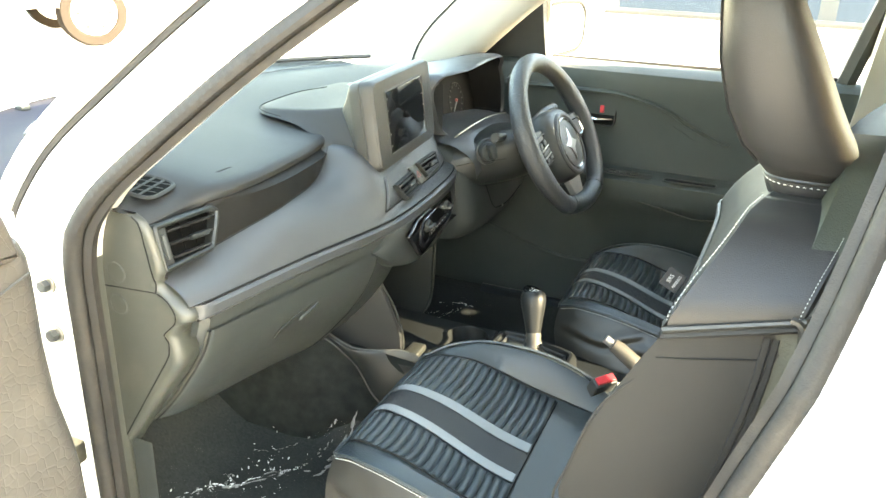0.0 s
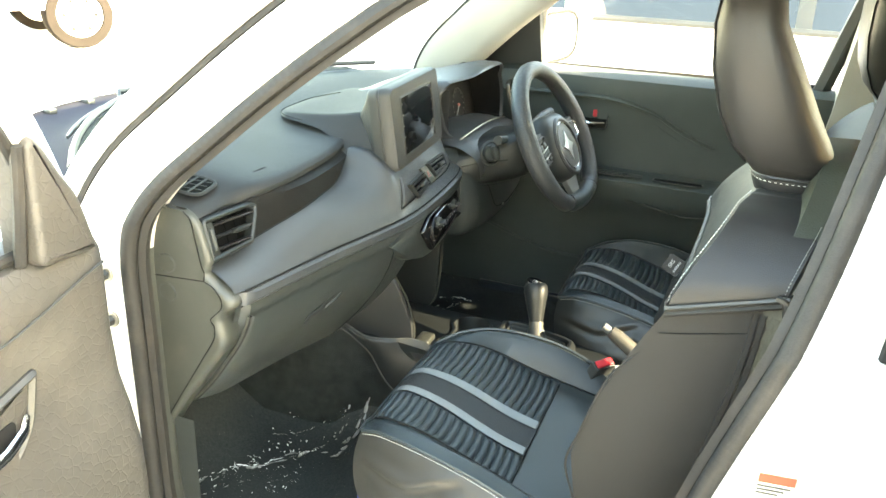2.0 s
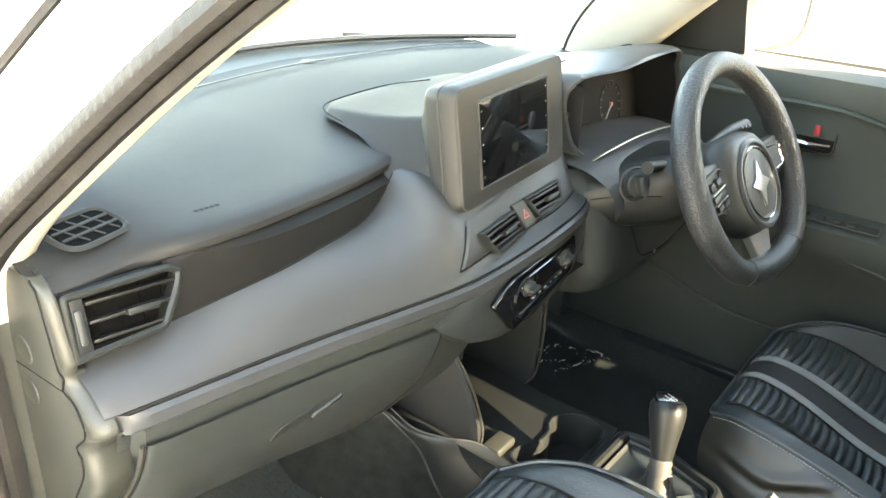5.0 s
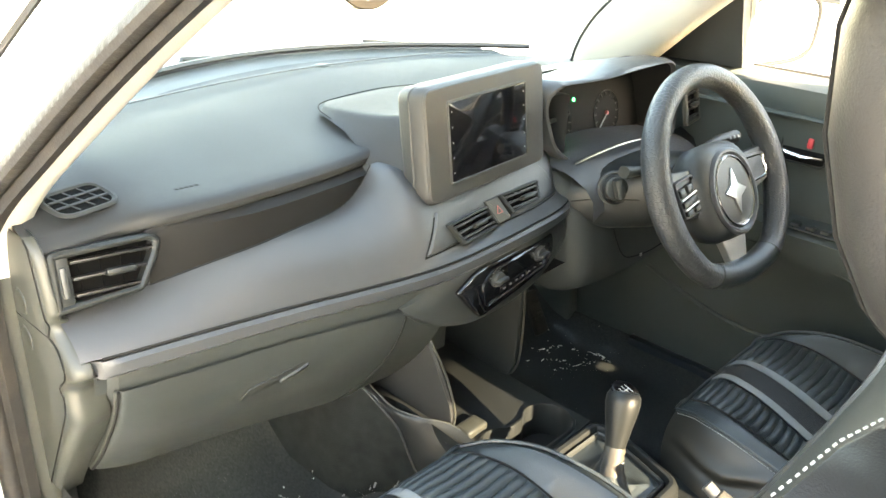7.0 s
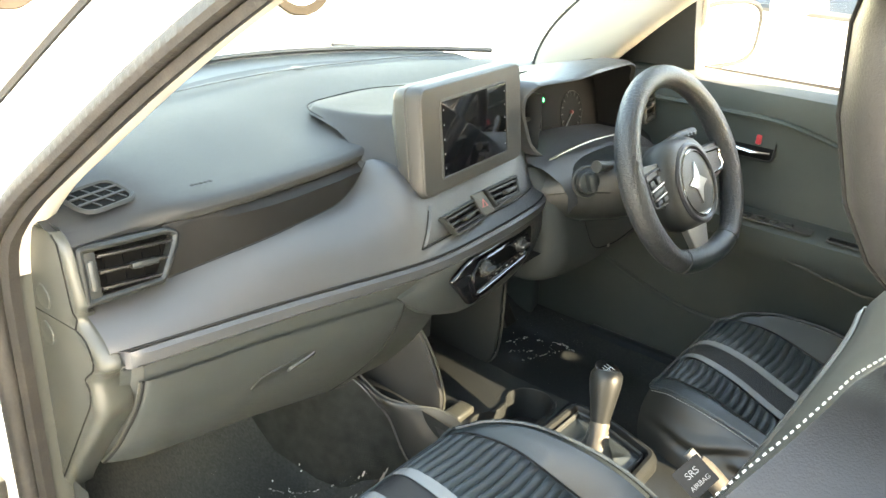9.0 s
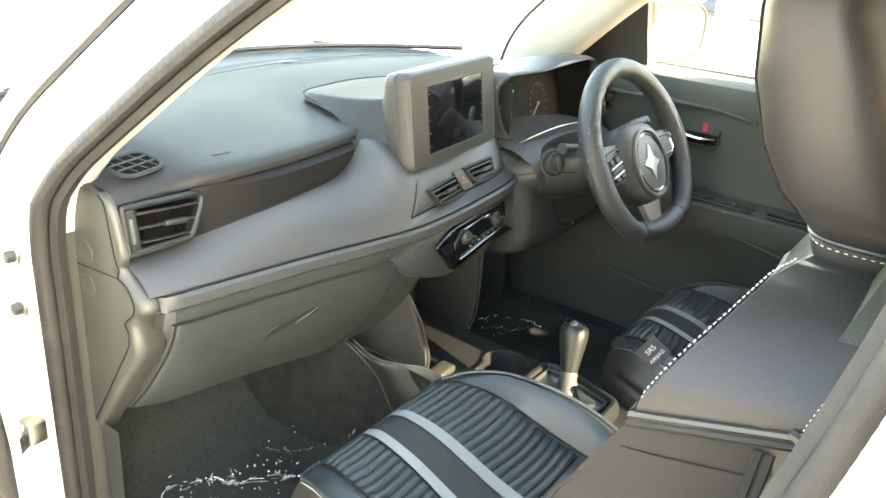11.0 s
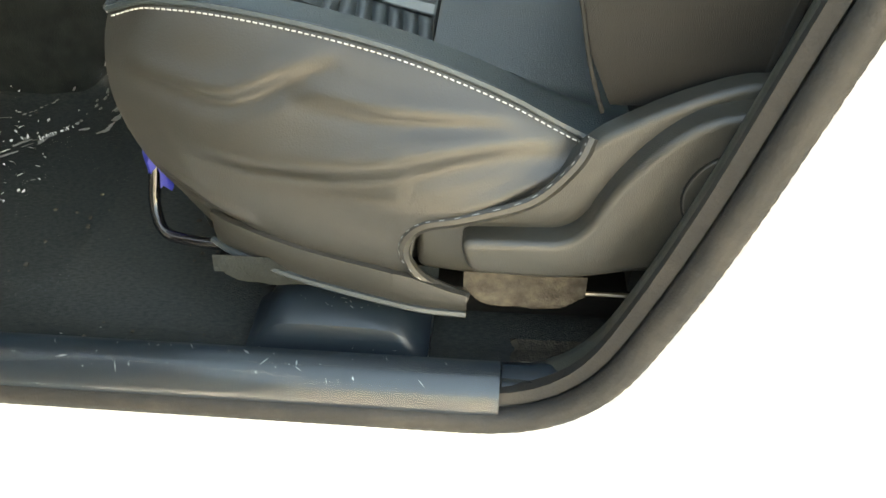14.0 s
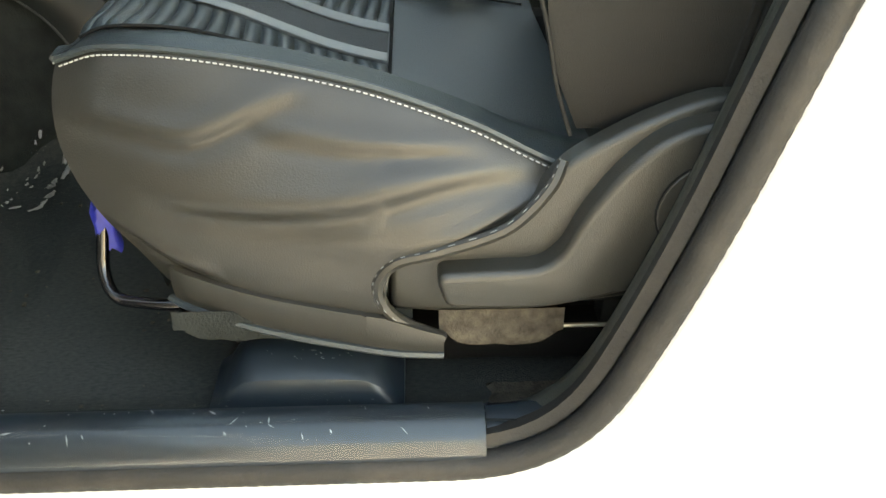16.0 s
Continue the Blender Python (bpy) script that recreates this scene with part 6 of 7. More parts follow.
# ---- centre console ----
con = thing("center_console", "black plastic centre console with cup holders", "console", (0, -0.1, 0.45))
C = lambda name, bm, mat, label="": own(part(name, bm, mat, None, label), con)
CX = -0.025
prof = lambda y, z, w: [(CX - w - 0.012, y, 0.42), (CX - w - 0.005, y, z - 0.03), (CX - w, y, z - 0.008), (CX - w + 0.010, y, z), (CX + w - 0.010, y, z), (CX + w, y, z - 0.008), (CX + w + 0.005, y, z - 0.03), (CX + w + 0.012, y, 0.42)]
C("body", loft([prof(*r) for r in ((-0.045, 0.566, 0.116), (-0.10, 0.566, 0.114), (-0.30, 0.556, 0.108), (-0.60, 0.53, 0.098), (-0.75, 0.51, 0.09))], closed=True, cap=True), VENT, "black console body")
hole = resample(fillet([(CX - 0.085, -0.030, 0), (CX + 0.080, -0.034, 0), (CX + 0.104, 0.010, 0), (CX + 0.085, 0.048, 0), (CX + 0.045, 0.058, 0), (CX + 0.020, 0.040, 0), (CX - 0.012, 0.038, 0), (CX - 0.040, 0.060, 0), (CX - 0.078, 0.058, 0)], [0.03, 0.03, 0.03, 0.02, 0.02, 0.008, 0.008, 0.02, 0.03], 4), 64, closed=True)
hc = Vector((CX, 0.01, 0))
outer = []
for p in hole:
    d = (p - hc).normalized()
    k = min((0.118 if d.x > 0 else 0.118) / max(abs(d.x), 1e-6), (0.33 if d.y > 0 else 0.055) / max(abs(d.y), 1e-6))
    outer.append(hc + d * k)
top_z = lambda y: 0.566 + 0.06 * max(0, y - 0.10)
grow = lambda d, z: [Vector((p.x + d * (p - hc).normalized().x, p.y + d * (p - hc).normalized().y, top_z(p.y) + z)) for p in hole]
C("cup_tray", loft([[Vector((p.x, p.y, 0.44)) for p in outer], [Vector((p.x, p.y, top_z(p.y) - 0.006)) for p in outer], [hc + (p - hc) * 0.96 + Vector((0, 0, top_z(p.y))) for p in outer], grow(0.008, 0.0), grow(0.005, 0.005), grow(0.001, 0.005), grow(-0.001, 0.0), grow(-0.004, -0.06)], closed=True, cap=True), VENT, "front tray with cup holder recess")
C("cup_floor", slab([(p.x, p.y) for p in hole], Matrix.Translation((0, 0, 0.504)), 0.003, 0), DUCT, "dark floor of the cup holders")
def wing(sx, x0, steps):
    rows = []
    for z, dx, y0 in steps:
        x = x0 + sx * dx
        rows.append([(x - sx * 0.012, 0.33, z), (x - sx * 0.012, y0 + 0.005, z), (x - sx * 0.0095, y0 + 0.001, z), (x - sx * 0.005, y0, z), (x, y0 + 0.003, z), (x + sx * 0.001, y0 + 0.008, z), (x + sx * 0.004, 0.18, z), (x + sx * 0.010, 0.33, z)])
    return loft(rows, closed=True, cap=True)


C("side_wing", wing(-1, -0.124, ((0.565, 0.0, 0.112), (0.585, -0.001, 0.104), (0.62, 0.005, 0.104), (0.66, 0.014, 0.114), (0.70, 0.022, 0.126), (0.74, 0.028, 0.142), (0.79, 0.034, 0.165))), BEZEL, "console wing")
C("side_wing", wing(1, 0.066, ((0.565, 0.030, 0.150), (0.60, 0.026, 0.134), (0.66, 0.014, 0.122), (0.72, 0.004, 0.116), (0.79, -0.006, 0.112))), VENT, "console wing")
C("wing_edge", tube(spline([(0.096, 0.149, 0.570), (0.092, 0.133, 0.60), (0.080, 0.121, 0.66), (0.070, 0.115, 0.72), (0.060, 0.111, 0.785)], 20), 0.0022, 6), TRIM, "pale rounded edge of the wing")
C("wing_edge", tube(spline([(-0.120, 0.106, 0.572), (-0.119, 0.102, 0.60), (-0.126, 0.1055, 0.64), (-0.136, 0.117, 0.69), (-0.148, 0.138, 0.74), (-0.156, 0.158, 0.78)], 20), 0.0022, 6), TRIM, "pale rounded edge of the wing")
C("side_panel", loft([[(-0.21, 0.70, 0.62), (-0.196, 0.34, 0.60), (-0.182, 0.29, 0.60), (-0.160, 0.25, 0.59), (-0.146, 0.20, 0.585), (-0.142, 0.09, 0.575), (-0.141, -0.06, 0.56)], [(-0.22, 0.70, 0.36), (-0.204, 0.34, 0.34), (-0.192, 0.29, 0.34), (-0.170, 0.25, 0.34), (-0.154, 0.20, 0.34), (-0.148, 0.06, 0.36), (-0.145, -0.06, 0.36)]]), CARPET_DARK, "carpeted tunnel side with its shade in the colour")
TOP_EDGE = spline([(-0.196, 0.330, 0.660), (-0.184, 0.250, 0.621), (-0.172, 0.200, 0.592), (-0.150, 0.150, 0.586), (-0.124, 0.104, 0.584), (-0.120, 0.050, 0.574), (-0.121, -0.060, 0.560)], 30)
LOW_EDGE = spline([(-0.200, 0.330, 0.640), (-0.188, 0.250, 0.606), (-0.172, 0.215, 0.570), (-0.160, 0.192, 0.538), (-0.156, 0.150, 0.470), (-0.154, 0.080, 0.430), (-0.152, -0.060, 0.420)], 30)
C("shoulder", loft([[a.lerp(c, t) + Vector((-0.012, 0, 0.010)) * math.sin(math.pi * t) for t in spread(0, 1, 7)] for a, c in zip(TOP_EDGE, LOW_EDGE)]), VENT, "black plastic shoulder of the console")
C("trim_line", tube([p + Vector((-0.002, 0, 0)) for p in LOW_EDGE], 0.0018, 6), BLACK, "pale plastic edge")
C("trim_line", tube([p + Vector((-0.001, 0, 0.001)) for p in TOP_EDGE[:22]], 0.0014, 6), TRIM, "pale plastic edge")
C("tab", box((-0.116, 0.070, 0.562), (-0.066, 0.104, 0.580), 0.005, 3), TRIM, "small ledge at the wing's foot")
gpo = fillet([(CX - 0.080, -0.250, 0), (CX + 0.070, -0.250, 0), (CX + 0.112, -0.120, 0), (CX + 0.108, -0.050, 0), (CX - 0.088, -0.046, 0), (CX - 0.104, -0.10, 0)], [0.03, 0.03, 0.04, 0.03, 0.03, 0.03], 6)
gpo2 = [(p.x, p.y) for p in gpo]
ring_in = lambda d: inset(gpo2, d)
C("boot_ring", loft([[Vector((p[0], p[1], z)) for p in ring_in(d)] for d, z in ((0.0, 0.556), (0.002, 0.572), (0.006, 0.580), (0.012, 0.584), (0.018, 0.583), (0.021, 0.578), (0.022, 0.566))], closed=True), VENT, "raised rounded gaiter ring")
C("boot_groove", loft([[Vector((p[0], p[1], z)) for p in ring_in(d)] for d, z in ((0.021, 0.570), (0.0235, 0.566), (0.026, 0.570))], closed=True), DUCT, "dark groove of the ring")
C("boot_ring_inner", loft([[Vector((p[0], p[1], z)) for p in ring_in(d)] for d, z in ((0.025, 0.566), (0.0255, 0.577), (0.028, 0.579), (0.031, 0.576), (0.032, 0.566))], closed=True), BLACK, "inner ring")
boot_c = Vector((-0.062, -0.165, 0.0))
rows = []
for k in spread(0, 1, 12):
    row = []
    for i, p in enumerate(ring_in(0.031)):
        q = Vector((p[0], p[1], 0)).lerp(boot_c, k * 0.82)
        a = math.atan2(q.y - boot_c.y, q.x - boot_c.x)
        row.append(Vector((q.x, q.y, 0.570 + 0.030 * k ** 2.2 + 0.0055 * math.sin(9 * a + 5 * k + 1.3 * math.sin(3 * a)) * math.sin(math.pi * k) ** 1.5)))
    rows.append(row)
C("boot_skirt", loft(rows, closed=True), LEATHER, "creased leather round the lever")
gear = thing("gear_lever", "black gear lever with ball knob and leather gaiter", "gear lever", (-0.01, -0.16, 0.55))
G = lambda name, bm, mat, label="": own(part(name, bm, mat, None, label), gear)
base, tip = Vector((-0.094, -0.187, 0.55)), Vector((-0.016, -0.148, 0.735))
ax = (tip - base)
rows = []
for t, r in ((0.03, 0.066), (0.09, 0.056), (0.13, 0.046), (0.17, 0.043), (0.21, 0.034), (0.26, 0.030), (0.31, 0.024), (0.37, 0.020), (0.42, 0.016), (0.50, 0.014)):
    c = base + ax * t
    rows.append([c + Vector((r * math.cos(a) * (1 + 0.10 * math.sin(5 * a + 9 * t)), r * 1.25 * math.sin(a) * (1 + 0.08 * math.cos(4 * a)), 0)) for a in spread(0, 2 * math.pi * 23 / 24, 24)])
G("gaiter", loft(rows, closed=True, cap=True), LEATHER, "creased leather gaiter")
G("sleeve", tube([base + ax * t for t in (0.36, 0.42, 0.46, 0.49, 0.52, 0.55, 0.58)], [0.0185, 0.0175, 0.0155, 0.0170, 0.0155, 0.0168, 0.0150], 20), SUNLIT_LEATHER, "creased leather sleeve, sunlight put into its colour")
G("knob", tube([base + ax * t for t in (0.56, 0.62, 0.72, 0.82, 0.90, 0.96, 0.995)], [0.0150, 0.0170, 0.0205, 0.0245, 0.0268, 0.0262, 0.0215], 24), VENT, "black knob")
kp = plane(tip - ax * 0.012, (1, 0, -0.05), (0, 0.9, 0.25))
G("knob_cap", disc(kp, 0.0225, 0.0045), GLOSS, "gloss cap with white shift pattern")
for x in (-0.008, 0, 0.008):
    G("shift_mark", box((x - 0.0009, -0.009, 0.004), (x + 0.0009, 0.009, 0.0046), m=kp), THREAD)
G("shift_mark", box((-0.008, -0.0009, 0.004), (0.008, 0.0009, 0.0047), m=kp), THREAD)
brake = thing("handbrake", "black handbrake lever with silver button", "handbrake", (-0.02, -0.45, 0.55))
own(part("lever", tube([(-0.061, -0.332, 0.676), (-0.060, -0.345, 0.668), (-0.057, -0.40, 0.628), (-0.053, -0.46, 0.582), (-0.050, -0.52, 0.535)], [0.0125, 0.0155, 0.0175, 0.0175, 0.020], 14), SUNLIT_LEATHER, None, "grip, sunlight put into its colour"), brake)
own(part("button", tube([(-0.0625, -0.316, 0.686), (-0.0612, -0.331, 0.6765)], 0.0090, 14), SATIN, None, "silver release button"), brake)
bk = thing("seatbelt_buckle", "black seatbelt buckle with red release button", "seatbelt buckle", (-0.12, -0.40, 0.55))
bmx = pose(-0.145, -0.338, 0.642, 28, 0, -38)
own(part("buckle_body", slab(rrect(0.052, 0.024, 0.006), bmx @ Matrix.Translation((0, 0, -0.10)), 0.10, 0.004), BLACK, None, "black housing"), bk)
own(part("release_button", slab(rrect(0.042, 0.016, 0.003), bmx @ Matrix.Translation((0, 0, -0.003)), 0.008, 0.002), RED, None, "red release button"), bk)
own(part("buckle_side", box((0.0255, -0.011, -0.055), (0.0268, 0.011, -0.004), 0.0005, m=bmx), STRIPE, None, "pale side face"), bk)

# ---- open passenger door ----
door = thing("passenger_door", "open white front door with dusty brown-grey inner trim", "car door", (-0.80, 0.40, 0.3))
TH = radians(85)
dm = Matrix.Translation((-0.812, 0.345, 0)) @ Matrix.Rotation(-TH, 4, "Z")
# local: -y along the leaf from the hinge, +x towards the cabin side
DP = lambda name, bm, mat, label="": (bm.transform(dm), own(part(name, bm, mat, None, label), door))[1]
DP("outer_skin", loft([[(-0.03, y, 0.25), (-0.055, y, 0.5), (-0.055, y, 0.9), (-0.03, y, 1.08), (0.03, y, 1.08), (0.06, y, 0.6), (0.04, y, 0.25)] for y in (-0.012, -0.02, -0.98)], closed=True, cap=True), PAINT, "white door shell")
DSEC = [(0.035, 0.285), (0.085, 0.31), (0.118, 0.40), (0.128, 0.50), (0.136, 0.60), (0.140, 0.69), (0.138, 0.76), (0.128, 0.81), (0.112, 0.86), (0.106, 0.93), (0.107, 1.02), (0.104, 1.05), (0.092, 1.068), (0.03, 1.08)]
arm = lambda y, z: 0.035 * min(1, max(0, (-y - 0.22) / 0.12)) * math.exp(-((z - 0.78) / 0.045) ** 4)
DP("trim_panel", loft([[((x - 0.03) * k + 0.03 + arm(y, z), y, z) for x, z in DSEC] for y, k in [(-0.052, 0.0), (-0.055, 0.55), (-0.062, 0.85), (-0.074, 0.97), (-0.09, 1.0)] + [(q, 1.0) for q in spread(-0.12, -0.93, 28)]]), DOOR_TRIM, "dusty brown-grey trim panel")
DP("belt_line", tube(spline([(0.109, -0.076, 1.036), (0.1105, -0.12, 1.028), (0.111, -0.193, 1.010), (0.112, -0.276, 0.997), (0.112, -0.5, 0.985), (0.112, -0.9, 0.985)], 30), 0.0018, 6), BLACK, "shut line below the belt")
sp = plane((0.060, 0, 0), (0, -1, 0), (0, 0, 1))
sp = sp if sp.to_3x3().col[2].x > 0 else Matrix(((0, 0, 1, 0.060), (1, 0, 0, 0), (0, 1, 0, 0), (0, 0, 0, 1)))
DP("mirror_corner", slab(fillet([(-0.180, 1.066, 0), (-0.085, 1.058, 0), (-0.096, 1.10, 0), (-0.109, 1.141, 0), (-0.1325, 1.175, 0), (-0.154, 1.212, 0), (-0.168, 1.224, 0), (-0.178, 1.214, 0)], 0.012, 3), sp, 0.056, 0.010), DOOR_TRIM, "triangular corner trim")
lean_x = lambda z: 0.05 + 0.33 * (z - 1.05)
OUTER = spline([(0, -0.030, 1.060), (0, -0.080, 1.134), (0, -0.140, 1.222), (0, -0.203, 1.304), (0, -0.253, 1.368), (0, -0.330, 1.440), (0, -0.50, 1.485), (0, -0.92, 1.49)], 40)
INNER = spline([(0, -0.120, 1.075), (0, -0.152, 1.165), (0, -0.182, 1.212), (0, -0.218, 1.260), (0, -0.250, 1.305), (0, -0.340, 1.385), (0, -0.50, 1.430), (0, -0.90, 1.435)], 40)
DP("window_frame", loft([[(lean_x(o.z) - 0.045, o.y, o.z), (lean_x(o.z) - 0.004, o.y, o.z), (lean_x(o.z), o.y - 0.004, o.z - 0.002), (lean_x(i.z), i.y + 0.004, i.z + 0.002), (lean_x(i.z) - 0.004, i.y, i.z), (lean_x(i.z) - 0.045, i.y, i.z)] for o, i in zip(OUTER, INNER)], closed=True, cap=True), PAINT, "white window frame")
DP("window_channel", tube([(lean_x(p.z) - 0.006, p.y - 0.004, p.z - 0.004) for p in INNER], 0.0075, 8, up=(1, 0, 0)), RUBBER, "black glass channel")
DP("window_channel", tube([(0.090, -0.188, 1.070), (0.100, -0.186, 1.14), (0.108, -0.184, 1.215)], 0.0075, 8, up=(1, 0, 0)), RUBBER, "black upright channel")
DP("window_frame_rear", tube([(lean_x(1.08), -0.955, 1.08), (lean_x(1.25), -0.94, 1.25), (lean_x(1.48), -0.92, 1.48)], 0.022, 8, up=(0, 1, 0)), PAINT, "white window frame")
DP("window", loft([[(lean_x(z) - 0.020, y, z) for y in spread(y0, -0.93, 4)] for z, y0 in ((1.06, -0.178), (1.20, -0.180), (1.30, -0.245), (1.43, -0.50))]), PANE, "clear window").visible_shadow = False
DP("belt_seal", tube([(0.078, -0.184, 1.078), (0.080, -0.5, 1.080), (0.080, -0.93, 1.080)], 0.008, 8, up=(1, 0, 0)), RUBBER, "black belt seal")
# sloping dish with its smooth surround and chrome pull
dish = fillet([(-0.208, 0.952, 0), (-0.226, 0.880, 0), (-0.262, 0.838, 0), (-0.42, 0.830, 0), (-0.44, 0.880, 0), (-0.40, 0.925, 0), (-0.30, 0.932, 0)][::-1], [0.03, 0.03, 0.03, 0.03, 0.03, 0.02, 0.012], 4)
DM = Matrix(((0, 0, 1, 0.105), (1, 0, 0, 0), (0, 1, 0, 0), (0, 0, 0, 1)))
dish = dish if sum(a.x * b_.y - b_.x * a.y for a, b_ in zip(dish, dish[1:] + dish[:1])) > 0 else dish[::-1]
DP("handle_dish", rim_plate([(p.x, p.y) for p in dish], DM, 0.012, 0.010, 0.005), SHIELD, "smooth dish border")
DP("handle_plate", slab(inset([(p.x, p.y) for p in dish], 0.010), DM, 0.004, 0.001), DOOR_TRIM, "beige-grey dish plate")
DP("handle_well", slab(fillet([(-0.250, 0.905, 0), (-0.262, 0.862, 0), (-0.37, 0.850, 0), (-0.39, 0.885, 0)][::-1], 0.014, 4), DM @ Matrix.Translation((0, 0, 0.003)), 0.003, 0), DUCT, "dark handle well")
DP("pull_handle", tube([(0.112, -0.237, 0.900), (0.119, -0.250, 0.888), (0.122, -0.280, 0.876), (0.122, -0.33, 0.868), (0.114, -0.37, 0.866)], [0.005, 0.0075, 0.0085, 0.0085, 0.005], 10, flat=0.7, up=(1, 0, 0)), CHROME, "chrome inner handle")
b = bmesh.new()
for i in range(9):
    r = 0.012 + 0.009 * i
    tube([Vector((0.135, -0.17 + r * math.cos(a), 0.55 + r * math.sin(a))) for a in spread(0, 6.02, 28)], 0.0022, 5, closed=True, bm=b, up=(1, 0, 0))
DP("speaker_grille", b, BLACK, "round speaker grille")
# hinge bolts and the door check arm
for y, z in ((0.345, 0.951), (0.344, 0.874)):
    hb = plane((-0.764, y, z), (0, -1, 0), (0, 0, 1))
    part("hinge_bolt", disc(hb, 0.0135, 0.004, 20, 0.001), STEEL, car, "bolt flange")
    part("hinge_bolt", disc(hb @ Matrix.Rotation(0.3, 4, "Z"), 0.009, 0.014, 6, 0.0015), BLACK, car, "black hexagon bolt head")
chk = thing("door_check", "steel door check arm with roller bracket", "door check", (-0.775, 0.34, 0.68))
own(part("arm", box((-0.004, -0.10, -0.010), (0.004, 0.02, 0.010), 0.002, m=pose(-0.785, 0.335, 0.675, 10, 0, -65)), BLACK, None, "dark steel arm"), chk)
own(part("bracket", box((-0.792, 0.322, 0.664), (-0.764, 0.352, 0.70), 0.005), STEEL, None, "folded steel bracket"), chk)
for z in (0.673, 0.693):
    own(part("pin", disc(plane((-0.792, 0.335, z), (0, -1, 0), (0, 0, 1)), 0.006, 0.005, 14), CHROME, None, "steel pin"), chk)

# Door striker, rubber stop and sticker on the rear pillar.
st = plane((-0.772, -0.592, 0.806), (0.12, -1, 0), (0, -0.28, 1))
stk = thing("door_striker", "zinc plated door striker on the lock pillar", "door striker", (-0.78, -0.60, 0.806))
own(part("striker_plate", slab(rrect(0.042, 0.075, 0.016), st, 0.004), STEEL, None, "zinc striker plate"), stk)
own(part("striker_loop", tube([st @ Vector(p) for p in ((0, -0.020, 0.0), (0, -0.020, 0.030), (0, 0.020, 0.030), (0, 0.020, 0.0))], 0.006, 10), STEEL, None, "steel striker loop"), stk)
rs = plane((-0.762, -0.566, 0.742), (0.12, -1, 0), (0, -0.25, 1))
stp = thing("door_stop", "oblong black rubber door stop with a screw", "rubber stop", (-0.76, -0.566, 0.742))
own(part("base", slab(rrect(0.034, 0.066, 0.0165, 6), rs, 0.007, 0.003), RUBBER, None, "oblong rubber base"), stp)
own(part("buffer", disc(rs @ Matrix.Translation((0.0, -0.014, 0.006)), 0.0145, 0.010, 24, 0.004), RUBBER, None, "round buffer"), stp)
own(part("screw", disc(rs @ Matrix.Translation((0.0, 0.018, 0.005)), 0.007, 0.004, 6, 0.001), BLACK, None, "screw head"), stp)
sk_ = plane((-0.776, -0.622, 0.886), (0.12, -1, 0), (0, -0.28, 1))
skr = thing("door_sticker", "small white and orange printed sticker", "sticker", (-0.776, -0.622, 0.886))
own(part("paper", slab(rrect(0.05, 0.035, 0.002), sk_, 0.001, 0), CREAM, None, "white paper"), skr)
own(part("print_bar", box((-0.020, 0.002, 0.001), (0.020, 0.014, 0.0016), m=sk_), ORANGE, None, "orange bar"), skr)
for i in range(3):
    own(part("print_bar", box((-0.020, -0.004 - 0.005 * i, 0.001), (0.016 - 0.006 * i, -0.0015 - 0.005 * i, 0.0016), m=sk_), BLACK, None, "printed bar"), skr)

# ---- outside ----
mirror = thing("door_mirror", "white door mirror housing", "mirror", (0.95, 0.1, 1.1))
sup = lambda a, e: math.copysign(abs(math.cos(a)) ** e, math.cos(a))
own(part("housing", loft([[(0.865 + 0.160 * k * sup(a, 0.55), y, 1.185 + 0.080 * k * sup(a - math.pi / 2, 0.6)) for a in spread(0, 2 * math.pi * 31 / 32, 32)] for y, k in ((0.035, 0.90), (0.03, 0.96), (0.045, 1.0), (0.09, 0.98), (0.14, 0.85), (0.165, 0.5))], closed=True, cap=True), PAINT, None, "white housing"), mirror)
own(part("mirror_glass", slab([(0.138 * sup(a, 0.55), 0.064 * sup(a - math.pi / 2, 0.6)) for a in spread(0, 2 * math.pi * 31 / 32, 32)], plane((0.865, 0.032, 1.185), (1, 0, 0), (0, 0, 1)), 0.003, 0), CHROME, None, "mirror glass"), mirror)
own(part("mirror_rim", rim_plate([(0.158 * sup(a, 0.55), 0.079 * sup(a - math.pi / 2, 0.6)) for a in spread(0, 2 * math.pi * 31 / 32, 32)], plane((0.865, 0.036, 1.185), (1, 0, 0), (0, 0, 1)), 0.011, 0.008, 0.003), DUCT, None, "grey rim"), mirror)
mirror.rotation_euler.z = radians(-9)
mirror.location.y += 0.005
mirror.location.x -= 0.020
own(part("mirror_foot", box((0.73, 0.06, 1.10), (0.86, 0.12, 1.14), 0.012), PAINT, None), mirror)


